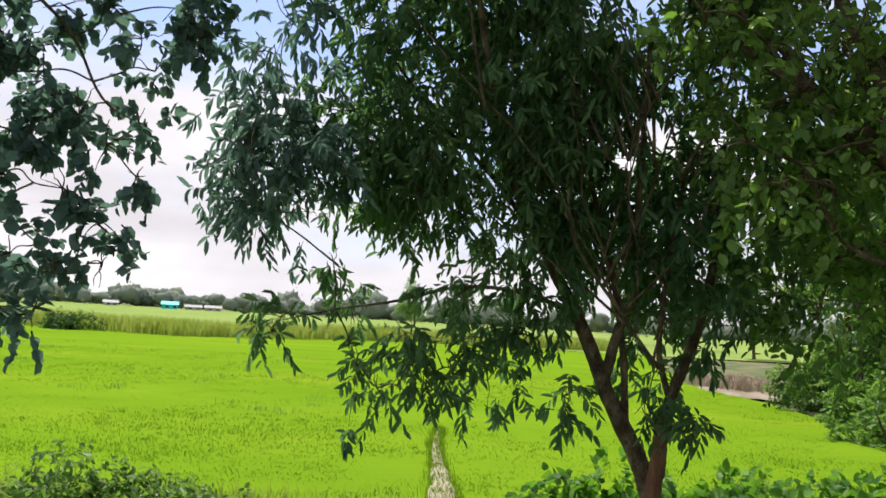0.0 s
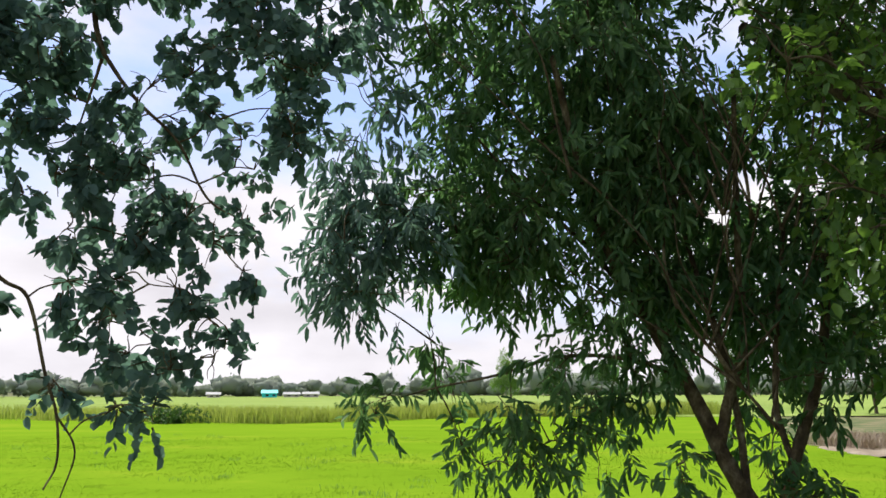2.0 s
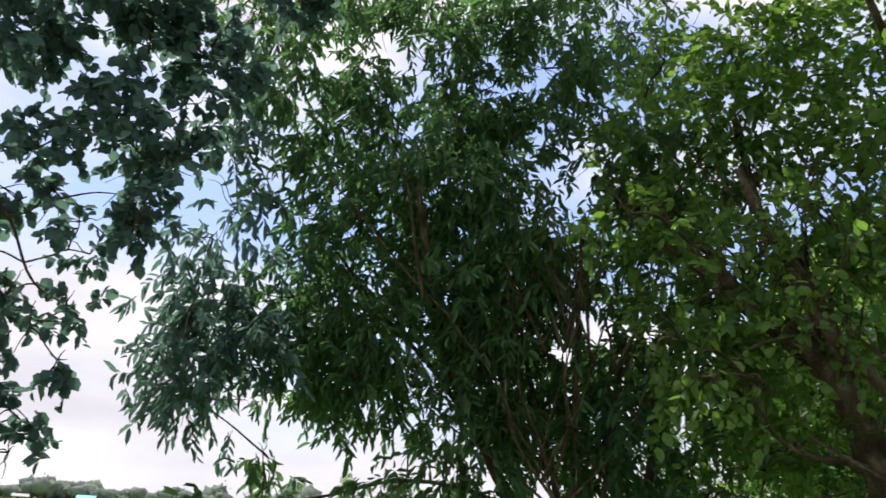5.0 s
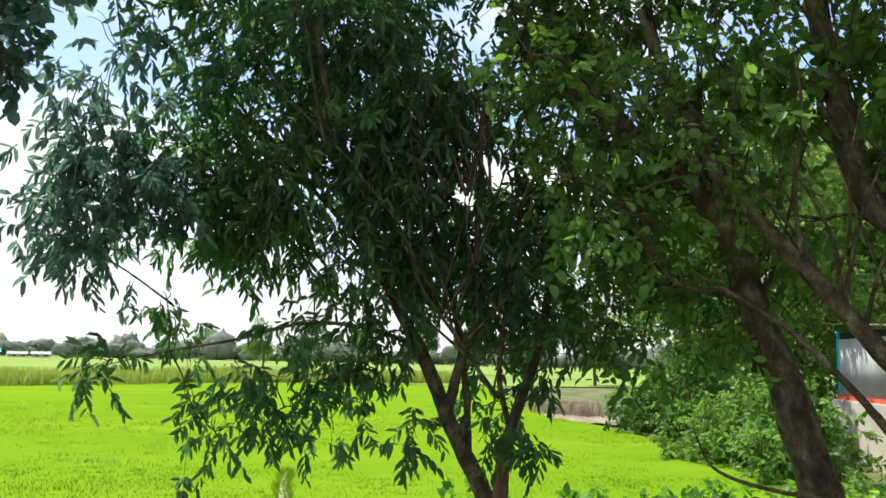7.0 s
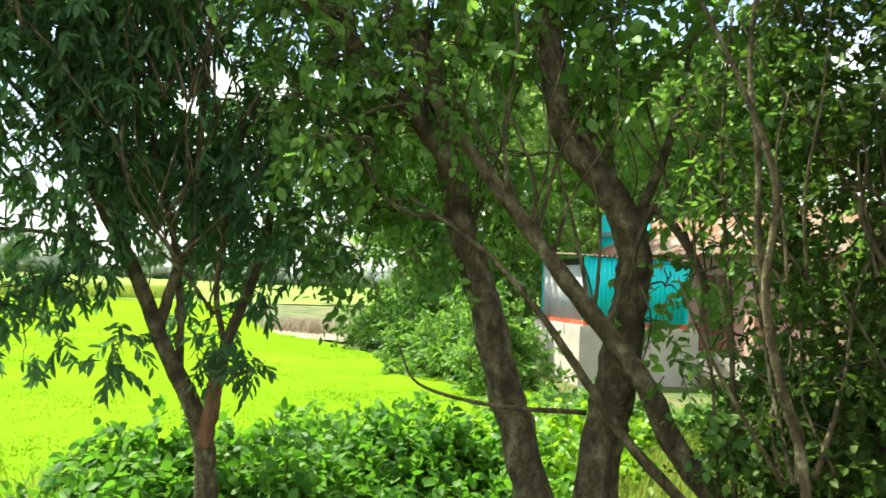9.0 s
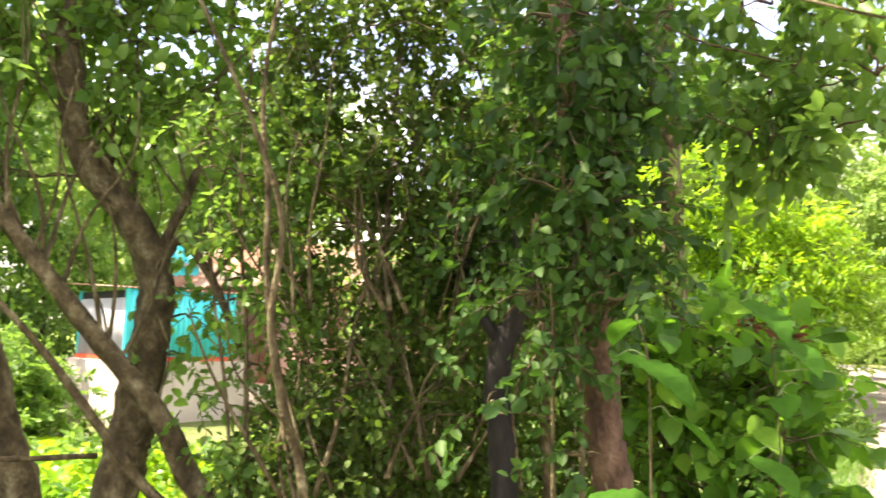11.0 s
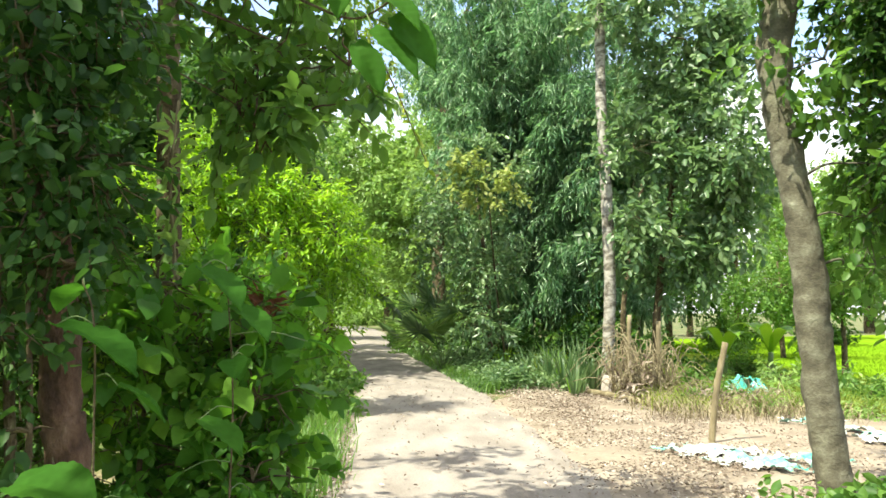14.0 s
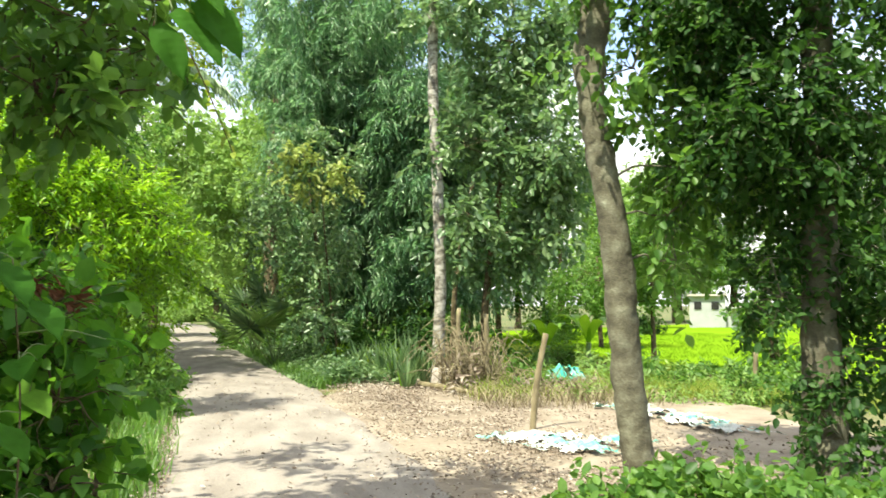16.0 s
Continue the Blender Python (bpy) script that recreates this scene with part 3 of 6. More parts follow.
s = Soup()
spots_w = np.array([(P(a, d, 0).x, P(a, d, 0).y) for a, d in zip(rng.uniform(-36, -8, 46), rng.uniform(15, 38, 46))])
blades(rng, s, np.repeat(spots_w, 5, 0), lambda x, y: np.full(x.shape, PADDY_Z), 0.1, 0.012, 0.7, 4, 0.16)
single("paddy_weeds", s, LEAF_MID, (0, 0, 0), "scattered darker weed tufts in the paddy", "weeds", "", "stuff")

s = Soup()
k = 480
yy = rng.uniform(6.5, 14, k)
xx = 0.05 + 0.05 * np.sin(yy * 0.9) + np.interp(yy, [4.6, 7, 10, 14], [0.25, 0.15, 0.09, 0.03]) * rng.choice([-1, 1], k) * (1.05 + 0.45 * np.abs(rng.normal(size=k)) - np.interp(yy, [5, 10], [0.15, 0.7]))
blades(rng, s, np.stack([xx, yy], 1), lambda x, y: np.full(x.shape, PADDY_Z), 0.11, 0.009, 0.7, 5, 0.05)
single("path_grass", s, RICE, (0, 0, 0), "short grass creeping over the footpath's edges", "grass", "", "stuff")

# tall grass bank behind the first paddy
s = Soup()
k = 15000
xx = rng.uniform(-70, 14, k)
yy = np.interp(xx, [-70, -15, -3, 14], [60, 47, 60, 66]) + rng.uniform(0, 6, k)
keep = (xx > -26) | (rng.random(k) < 0.35)
keep &= bumps(xx, yy, 0.16, 4.0) + 0.4 * rng.random(k) > -0.05
blades(rng, s, np.stack([xx, yy], 1)[keep], lambda x, y: -0.55 + 0.35 * bumps(x, y, 0.12, 1.0), 1.05, 0.034, 0.55, 5, 0.45)
single("tall_grass_bank", s, RUSH, (0, 0, 0), "band of tall green rushes behind the paddy", "grass", "", "stuff")

# dry grass on the sandy ground beyond the paddy
s = Soup()
k = 900
a, r = rng.uniform(0, 6.28, k), np.sqrt(rng.random(k))
blades(rng, s, np.stack([10.6 + np.cos(a) * r * 1.5, 29.4 + np.sin(a) * r * 2.0], 1), lambda x, y: np.full(x.shape, -0.36), 0.4, 0.02, 0.5, 4, 0.2)
single("dry_grass", s, DRY_GRASS, (0, 0, 0), "pale brown dry grass beyond the paddy", "grass", "", "stuff")

# south paddy
field("paddy_south", 15, 75, -60, -8.2, -0.2, RICE_BED, "bright green rice paddy beyond the sandy verge", lambda y: np.interp(y, [-60, -8], [80, 45]), 60, 60)
s = Soup()
k = 9000
xx, yy = rng.uniform(14, 45, k), rng.uniform(-28, -8.0, k)
blades(rng, s, np.stack([xx, yy], 1), lambda x, y: np.full(x.shape, -0.22), 0.1, 0.014, 0.9, 4, 0.1)
single("rice_plants", s, RICE, (0, 0, 0), "young rice blades beyond the verge", "rice", "", "stuff")

# ======================= trees by the paddy =======================
def clump_at(az, d, el, r, k=1.0):
    return (P(az, d, el), r, k)


def clumps_of(rows, d, k=1.0):
    """Leaf clumps from rows of bearing, angle above eye height and radius, at about the distance d."""
    rg = np.random.default_rng(len(rows))
    return [(P(az, d + rg.uniform(-.35, .35) * d * .12, el), r, k) for az, el, r in rows]


def whips(seed, n, line):
    """Thin upright shoots that spring from a limb given by rows of bearing, distance and angle: rows for a tree's stems."""
    rg = np.random.default_rng(seed)
    rows = []
    for _ in range(n):
        k = rg.integers(0, len(line) - 1)
        s = rg.random()
        a, dd, e = [line[k][q] + (line[k + 1][q] - line[k][q]) * s for q in range(3)]
        lean, rise, out = rg.normal(-1, 5), rg.uniform(9, 17), rg.normal(0, .25)
        rows.append(([P(a, dd, e), P(a + lean * .3 + rg.normal(0, .5), dd + out * .4, e + rise * .33), P(a + lean * .65 + rg.normal(0, .6), dd + out * .8, e + rise * .68), P(a + lean, dd + out, e + rise)], rg.uniform(.006, .014), .003))
    return rows


D0 = 6.0
paddy_tree = tree("tree", 1, (P(14.3, D0, 0).x, P(14.3, D0, 0).y, -0.42), [
    ([(P(14.5, D0, 0).x, P(14.5, D0, 0).y, -0.5), P(14.3, D0, -13.5), P(13.9, D0, -10.2), P(12.8, D0, -7.6), P(11.1, D0, -4.4), P(9.3, D0, -.2), P(7, D0, 4.1), P(4.6, D0 - .2, 8.7), P(2.9, D0 - .3, 13.9), P(1, D0 - .6, 22)], 0.085, 0.02),
    ([P(14.0, D0 - .03, -10.8), P(14.3, D0 - .05, -8.6), P(14.5, D0 - .05, -6.6), P(14.7, D0 - .04, -5.4)], 0.058, 0.05),
    ([P(14.5, D0, -6.4), P(15.2, D0, -3.7), P(16.5, D0, .1), P(17.4, D0, 4.7), P(17.8, D0 + .2, 12)], 0.046, 0.022),
    ([P(10.8, D0, -3.4), P(11.6, D0, 0), P(12.6, D0, 3), P(12.6, D0 - .1, 9.4), P(13, D0 - .3, 20)], 0.04, 0.015),
    ([P(12.2, D0, -6.2), P(12.0, D0 + .1, -2), P(11.2, D0 + .1, 3), P(9.6, D0 + .1, 9), P(8.2, D0, 16)], 0.03, 0.012),
    ([P(8.8, D0, .8), P(5.4, D0, 2.0), P(1.2, D0 - .1, 2.2), P(-3.2, D0 - .2, 1.0), P(-7.2, D0 - .2, .2), P(-10.6, D0 - .2, -.7)], 0.018, 0.003),
    ([P(6.2, D0, 5.4), P(3.0, D0, 9.5), P(-.8, D0, 13), P(-4.4, D0 - .1, 17)], 0.024, 0.009),
    ([P(15, D0, -4.6), P(14.2, D0, -1), P(14.6, D0, 4), P(15.4, D0, 10)], 0.024, 0.012)]
     + whips(37, 12, [(14.6, 5.7, -3), (11, 5.6, 2), (8, 5.6, 6)]) + whips(38, 14, [(17, 5.6, 9), (12.5, 5.5, 11), (7, 5.5, 11), (2, 5.4, 14)]),
     clumps_of([(-5.7, 10.1, .4), (-2.2, 8.4, .3), (-.3, 12.7, .45), (1.0, 1.6, .24), (1.3, 17.5, .5), (-4.6, 21.3, .6), (3.3, 22.2, .65), (-10.6, -.5, .15), (-11.2, -1.5, .15), (-5.6, -3.4, .2), (-4.1, -4.8, .14), (-.8, -4.7, .2), (3.2, -3.9, .24), (2.5, -1.1, .3), (-1.9, -1.2, .26), (.6, -2.8, .2), (1.6, -5.4, .14), (-2.2, -3.2, .2), (5.5, 6.3, .5), (6.8, 13.6, .6), (6.6, .6, .26), (8.5, -4.4, .11), (8.3, -5.6, .11), (10, 20, .5), (17, 8, .6), (18.5, 16, .5), (18.6, .6, .22)], 5.8, .9)
     + clumps_of([(17.2, -6.0, .15), (20, 3, .35), (16, 25, .55), (-9, 29, .6), (1, 30, .75), (10, 30, .75), (21, 23, .6), (22, 10, .5), (6, 21, .45), (8, 26, .5), (3, 25.5, .4), (7.5, 17.5, .4), (5, 29, .5), (9, 33, .55), (2, 33, .5), (12, 28, .5), (-4, 27, .5), (-8, 33, .5), (7.4, 3.8, .28), (6.4, 10, .4), (5.5, 2, .34), (4.2, -1.2, .22), (13.4, -4.6, .14), (15.8, -6.2, .12), (16.8, -.9, .16), (4.5, 12.5, .3), (9, 12.5, .36)], 5.8, .9)
     # The last three clumps here are out of view, added to shade the crowns.
     + clumps_of([(5, 17, .6), (9, 8, .55), (13, 16, .45), (17, 12, .45), (20, 9, .4), (19, 6, .4), (21.5, 12.5, .4), (16.5, 8.5, .4), (4, 26, .6), (-3, 34, .6), (6, 36, .7), (15, 35, .7), (-13, 31, .4), (-7, 24, .5), (19, 30, .6), (12, 6, .5), (14, 11, .5), (12.5, 11, .5), (11, 5, .45), (15, 2.5, .4), (12.4, 2.6, .3), (12.8, -.2, .24), (14, 6, .36), (16, 4, .3), (12, -3, .17), (15.2, -3.2, .17), (11, 8.5, .4), (8.6, 6.5, .4), (5, 15, .5), (8, 14.4, .5), (3, 18, .5), (10.5, 15, .4), (7, 11.4, .5), (11, 18.4, .4), (17, 17, .5), (19, 20.5, .5), (13, 41, .85), (19, 39, .8), (5, 41, .8)], 6.55, 1.0)
     + clumps_of([(-6.6, 13.6, .5), (-5.2, 10.4, .5), (-3.0, 9.6, .4), (-.3, 12.4, .6), (1.6, 17.0, .6), (-3.4, 15.4, .5), (1.6, 9.4, .55), (-6.8, 18.8, .55), (4.0, 13.8, .5), (.8, 6.0, .36), (3.4, 5.8, .5), (-4, 12.8, .45)], 6.1, .48)
     + clumps_of([(-4, 19, .5), (0, 22, .55), (4, 20, .5), (7, 23.4, .5), (-2, 25, .5), (3, 26, .5), (9, 17, .45), (-5.6, 8.2, .3), (-3.2, 7.8, .32), (-7.6, 3.4, .13), (-7, 1.6, .15), (-6.2, .2, .13), (-1, 8, .45), (-4.4, 13, .45), (-1.6, 15, .45), (-6.4, 11, .4), (-2.6, 11, .45)], 6.3, .8),
     LEAF_SHADE, BARK, "many-stemmed tree with drooping narrow dark leaves beside the paddy", leaf=(0.1, 0.031), shape=OVAL, per=9, reach=0.17, droop=0.45, hang=0.8, density=235, tight=0.3, sub=9, limb_size=0.4, twig=0.004,
     # Same leaves again in a bluer tone that paints haze on the left side.
     second=(clumps_of([(-15.0, 7.4, .2), (-13.4, 9.9, .42), (-10.3, 8.8, .36), (-12.4, 14, .45), (-11.3, 18.6, .34), (-12.6, 23, .4), (-13.9, 8.4, .3), (-11.6, 11.2, .42), (-9.6, 13.5, .42), (-13.6, 16.5, .36), (-9.0, 9.8, .4), (-13, 6, .18), (-12, 6.6, .3), (-10.6, 6.4, .26), (-12.6, 8.4, .34), (-10.8, 12.4, .36), (-13.4, 12, .32)], 5.8, .62), LEAF_BLUE_HAZE, "leaves on the outer boughs with haze put into their bluer colour"))

[c for c in paddy_tree.children if c.name.startswith("stem")][0].data.materials[0] = CUT_WOOD
s, lf = Soup(), Soup()
tube(s, [P(-5.4, 5.8, -3.6), P(-5.7, 5.8, -5.6), P(-5.8, 5.8, -7.4)], 0.002, 0.0015, 5, 4)
sprays(np.random.default_rng(4), lf, None, P(-5.8, 5.8, -7.9), (.05, .05, .04), 4, (0.09, 0.034), OVAL, 6, 0.05, 0.5, 4, 0.3, 1.0)
part("leaf_tuft", lf, LEAF_SHADE, part("hanging_twig", s, BARK, paddy_tree))["kind"] = "stuff"

DB = 3.3
tree("tree", 2, (-4.2, 0.9, 0.0), [
    ([(-4.2, 0.9, -0.1), (-4.1, 1.0, 1.5), (-3.9, 1.4, 3.0), (-3.2, 2.1, 4.0), (-2.3, 2.7, 4.2)], 0.12, 0.045),
    ([P(-50, 3.7, 20), P(-38, 3.4, 13), P(-33.4, DB, 6.9), P(-31.5, DB, 5.4), P(-30.3, DB, 1.2), P(-29.5, DB, -1.3), P(-29.3, DB, -3.9), P(-29.9, DB, -5.4)], 0.009, 0.003),
    ([P(-29.5, DB, -1.3), P(-28.4, DB, -3.3), P(-29, DB, -5.9)], 0.004, 0.0025),
    ([(-2.3, 2.7, 4.2), P(-31, DB, 27), P(-28.8, DB, 21), P(-28, DB, 19.5), P(-26.2, DB, 17.4), P(-23.7, DB, 15.2), P(-21.8, DB, 11.9), P(-19.6, DB, 10.6)], 0.012, 0.003),
    ([P(-28.5, DB, 19.7), P(-28.9, DB, 18), P(-29.5, DB, 15.6)], 0.007, 0.003)],
     clumps_of([(-32.4, 20.9, 0.17), (-32.8, 17.9, 0.14), (-30.5, 19.9, 0.14), (-29.1, 22.1, 0.10), (-29.8, 15.3, 0.20), (-32.0, 15.4, 0.14), (-27.0, 15.8, 0.12), (-25.5, 18.4, 0.10), (-23.1, 19.5, 0.10), (-24.4, 16.8, 0.10), (-21.6, 16.7, 0.12), (-27.4, 12.6, 0.18), (-24.8, 12.4, 0.16), (-30.5, 12.6, 0.13), (-23.0, 10.6, 0.18), (-25.9, 9.2, 0.13), (-21.2, 9.1, 0.11), (-19.6, 10.8, 0.08), (-29.7, 9.5, 0.11), (-19.4, 7.4, 0.06), (-32.2, 11.4, 0.10), (-29.4, 6.4, 0.10), (-27.9, 6.6, 0.10), (-26.5, 6.9, 0.09)], DB)
     + clumps_of([(-23.4, 6.3, 0.09), (-21.3, 4.4, 0.09), (-26.8, 4.5, 0.10), (-24.4, 3.0, 0.10), (-20.9, 2.1, 0.10), (-27.9, 4.3, 0.09), (-25.9, 2.3, 0.09), (-27.7, 2.1, 0.08), (-23.4, 1.3, 0.09), (-29.9, 0.4, 0.05), (-26.4, -0.9, 0.03), (-24.3, -1.3, 0.05), (-18.6, 22.7, 0.11), (-17.4, 20.5, 0.12), (-15.2, 19.7, 0.10), (-17.7, 17.8, 0.11), (-16.4, 16.0, 0.10), (-19.2, 23.8, 0.10), (-21.2, 23.4, 0.08), (-19.0, 13.9, 0.10), (-25.9, 14.1, 0.11), (-19.8, 15.6, 0.10)], DB)
     + clumps_of([(-25, 26, 0.3), (-33, 29, 0.4), (-18, 27, 0.25), (-38, 14, 0.35), (-37, 5, 0.25), (-20, 32, 0.3), (-14, 28, 0.25), (-27, 34, 0.35), (-10, 33, 0.3), (-28, 25, 0.22), (-22, 31, 0.22), (-17, 31.5, 0.18), (-24.5, 28.5, 0.17), (-20, 29, 0.14)], DB)
     + clumps_of([(-17.1, 19.5, .17), (-16.5, 16.2, .14), (-15.2, 21.5, .16), (-19.5, 21, .18), (-15, 24, .2), (-36, 22, .35), (-31.5, 20.5, .2), (-23.3, 20.6, .12), (-19, 23.6, .18), (-13.5, 26, .2)], DB),
     LEAF_BLUE_HAZE, BARK, "tree with round leaves tinted blue-grey for haze on hanging twigs", leaf=(0.047, 0.039), shape=OVAL, per=9, reach=0.085, droop=0.4, hang=0.45, density=690, stem_sides=7, tight=0.2, sub=8, limb_size=0.3, twig=0.0028)

# two leaning trunks and their suckers
D1, D2 = 5.4, 5.2
g3 = lambda az, d: (P(az, d, 0).x, P(az, d, 0).y, float(ground_z(P(az, d, 0).x, P(az, d, 0).y)) - 0.05)
tree("tree", 3, g3(35.85, D1), [
    ([g3(37.35, D1), P(34.95, D1, -11.092), P(33.25, D1, -5.854), P(31.55, D1, -0.103), P(29.95, D1, 4.621), P(29.05, D1, 7.805), P(27.35, D1, 10.578), P(24.35, D1, 13.351), P(21.55, D1, 16.124), P(19.25, D1 + .1, 17.973), P(13.85, D1 + .5, 22.594)], 0.122, 0.043),
    ([P(30.85, D1, 2.054), P(29.35, D1 - .1, 4.313), P(26.35, D1 - .2, 4.93), P(24.35, D1 - .3, 6.162)], 0.031, 0.009),
    ([P(29.05, D1, 7.6), P(28.45, D1, 11.708), P(26.85, D1, 16.124), P(24.85, D1 + .1, 19.308), P(23.35, D1 + .2, 26.702)], 0.064, 0.021),
    ([P(38.65, 5.003, -7.6), P(32.75, 4.785, -7.497), P(27.75, 4.785, -6.367), P(26.25, 4.785, -3.8)], 0.016, 0.004)] + whips(31, 22, [(31, D1, 2.5), (29.5, D1, 7.8), (24.8, D1, 13.3), (22, D1, 16)]),
     clumps_of([(23.85, 19, 0.652), (16.85, 23, 0.797), (27.85, 15.5, 0.58), (30.85, 22, 0.652), (18.85, 30, 0.725), (25.85, 28, 0.725), (19.85, 14, 0.507)], 5.5)
     + clumps_of([(22.85, 8.5, 0.29), (24.35, 5, 0.203), (31.85, 12, 0.362), (26.85, 2.5, 0.174), (24, 4, .35), (27, 6, .4), (29.5, 5, .36), (25, 10, .42), (28.5, 11, .4), (22, 7, .36), (23.5, 1.5, .26)], 5.6, .9)
     + clumps_of([(19, 12, .28), (22, 15, .3), (25, 18, .28), (27.4, 12, .2), (24, 9, .22), (29, 16, .24), (20, 18, .3), (16, 20, .3), (23, 21, .3), (28, 20, .28), (21, 9.5, .22), (26.4, 14.6, .22)], 4.75, .55)
     + clumps_of([(24, 24, .5), (28, 24, .5), (31, 28, .5), (25, 31, .55), (30, 33, .5)], 5.7),
     LEAF_MID, BARK, "leaning brown trunk with airy green crown by the paddy", leaf=(0.074, 0.046), shape=OVAL, per=9, reach=0.24, density=190)

tree("tree", 4, g3(39.65, D2), [
    ([g3(39.05, D2), P(39.75, D2, -10.989), P(40.55, D2, -5.648), P(41.25, D2, -0.513), P(41.35, D2, 3.286), P(39.65, D2, 6.881), P(36.65, D2, 10.475), P(35.65, D2, 15.2), P(34.65, D2, 20.437), P(33.45, D2, 28.756)], 0.139, 0.051),
    ([g3(55.45, 4.785), P(45.45, 4.785, -10.681), P(42.75, 4.785, -6.265), P(41.25, 4.785, -4.108), P(37.7, 4.785, 0.103), P(34.85, 4.785, 3.697), P(31.55, 4.857, 7.805), P(27.85, 4.93, 12.529), P(25.55, 5.075, 17.459), P(23.45, 5.22, 22.594)], 0.071, 0.026),
    ([g3(54.45, 4.712), P(42.95, 4.64, -10.783), P(39.65, 4.64, -6.984), P(37.05, 4.64, -3.492), P(35.15, 4.64, -1.027), P(32.25, 4.64, 2.054), P(29.35, 4.64, 4.108), P(26.35, 4.64, 5.957)], 0.034, 0.006),
    ([P(41.45, D2, 3.697), P(42.65, D2, 5.751), P(44.95, D2 - .05, 2.978), P(46.95, D2 - .1, -1.746)], 0.04, 0.017),
    ([P(41.45, D2, 4.108), P(38.85, D2 - .05, 9.14), P(35.75, D2 - .05, 13.146), P(33.85, D2, 17.459)], 0.028, 0.011),
    ([P(41.25, D2, 4.313), P(43.45, D2 + .1, 10.27), P(44.95, D2 + .2, 18.486), P(45.45, D2 + .3, 26.702)], 0.031, 0.014)] + whips(32, 18, [(41.5, D2, 3.3), (39.8, D2, 6.9), (36.8, D2, 10.5), (35.8, D2, 15)]) + whips(33, 14, [(42.9, 4.785, -6.2), (38, 4.785, .1), (31.7, 4.86, 7.8)]) + whips(34, 5, [(42.8, D2, 5.7), (45.1, D2 - .05, 3), (46.5, D2 - .1, 0)]),
     clumps_of([(36.45, 20, 0.58), (40.45, 13, 0.435), (43.95, 19, 0.609), (34.45, 27, 0.652), (44.45, 27, 0.652), (46.95, 3.5, 0.261), (43.45, .8, 0.145), (42.95, -1.5, 0.174), (45.45, 8, 0.377), (37.95, 26, 0.652), (34.45, 9, 0.29), (46.45, 13, 0.464), (40.45, 18, 0.522), (41.45, 24, 0.58), (46.45, 20, 0.58), (38.45, 16, 0.435), (32.45, 17, 0.435)], 5.35)
     # Unseen high clumps, added to block sun from the thicket.
     + [(c, .8, 1.0) for c in [(1.2, 3.2, 5.6), (2.2, 2.8, 5.8), (1.9, 4.0, 6.0), (1.4, 2.4, 5.4), (3.0, 2.4, 6.0)]],
     LEAF_MID, BARK, "thick curved brown trunk with forked limbs and thin leaning stems", leaf=(0.09, 0.066), shape=OVAL, per=7, reach=0.26, density=155)

# thicket between the trunks and the road
tree("thicket", 5, g3(51, 3.9), [
    ([g3(52.5, 3.8), P(51.4, 3.8, -10.3), P(50.2, 3.8, -5.9), P(49.4, 3.8, -2.4), P(48.5, 3.8, 3.4), P(48.3, 3.8, 8.9), P(47.7, 3.85, 15.4), P(48.7, 3.9, 23)], 0.024, 0.009),
    ([P(50.2, 3.75, -6), P(48.9, 3.7, .5), P(49.3, 3.7, 7.1), P(47, 3.7, 13.6), P(43.4, 3.75, 20.5)], 0.02, 0.008),
    ([g3(57, 4.3), P(56.5, 4.3, -4), P(56, 4.3, 6), P(56.5, 4.4, 18)], 0.03, 0.012),
    ([g3(67.5, 4.4), P(66.5, 4.4, -4), P(66, 4.4, 8), P(65, 4.4, 20)], 0.03, 0.012)]
     + whips(35, 16, [(49.5, 3.9, -11), (55, 4, -9), (60, 4, -9), (68, 4, -10)]) + whips(36, 16, [(49, 3.9, 1), (54, 4, 2), (60, 4, 1), (67, 4, 2)]),
     clumps_of([(50.5, 13, .35), (54, 7, .42), (58, 12, .5), (63, 9, .48), (61, 18, .5), (54.5, 20, .48), (53.5, -3.5, .3), (58, 1.5, .36), (66, 14, .45), (68, 20, .45), (51, -7, .3), (55.5, -8, .34), (59.5, -5, .32), (51.5, 5, .2), (60.5, 6.5, .4), (64.5, 4.5, .36), (50, 19, .3)], 4.25)
     + clumps_of([(52, 16, .4), (55, 12, .4), (57, 20, .45), (53, 24, .4), (60, 23, .45), (64, 22, .45), (51, 10, .3), (50, -6, .34), (54, -6, .36), (57, -9, .36), (52, -11, .36), (56, 0, .36), (53, 3, .3), (59, -2, .36), (61, -8, .36), (51.5, -1, .26)], 4.8)
     + clumps_of([(49.5, -12, .34), (53, -13, .36), (57, -12, .34), (52, -3.5, .28), (56, -3, .3), (50.5, -8, .3)], 4.4)
     + clumps_of([(62, -4, .42), (66, -3, .42), (62, -9, .4), (66.5, -9, .4), (70, 1, .42), (60, 0, .4), (69, -7, .35), (72, -4, .35), (58, -7, .4), (60, 5, .45), (64, 1, .45), (66, 7, .45), (62, 12, .45), (68, 12, .45), (63, -13, .4)], 5.3, 1.1),
     LEAF_SCRUB, BARK, "dense dark green thicket of small-leaved saplings", "bush", leaf=(0.05, 0.033), shape=OVAL, per=9, reach=0.22, density=430, stem_sides=7, limb_size=0.3)

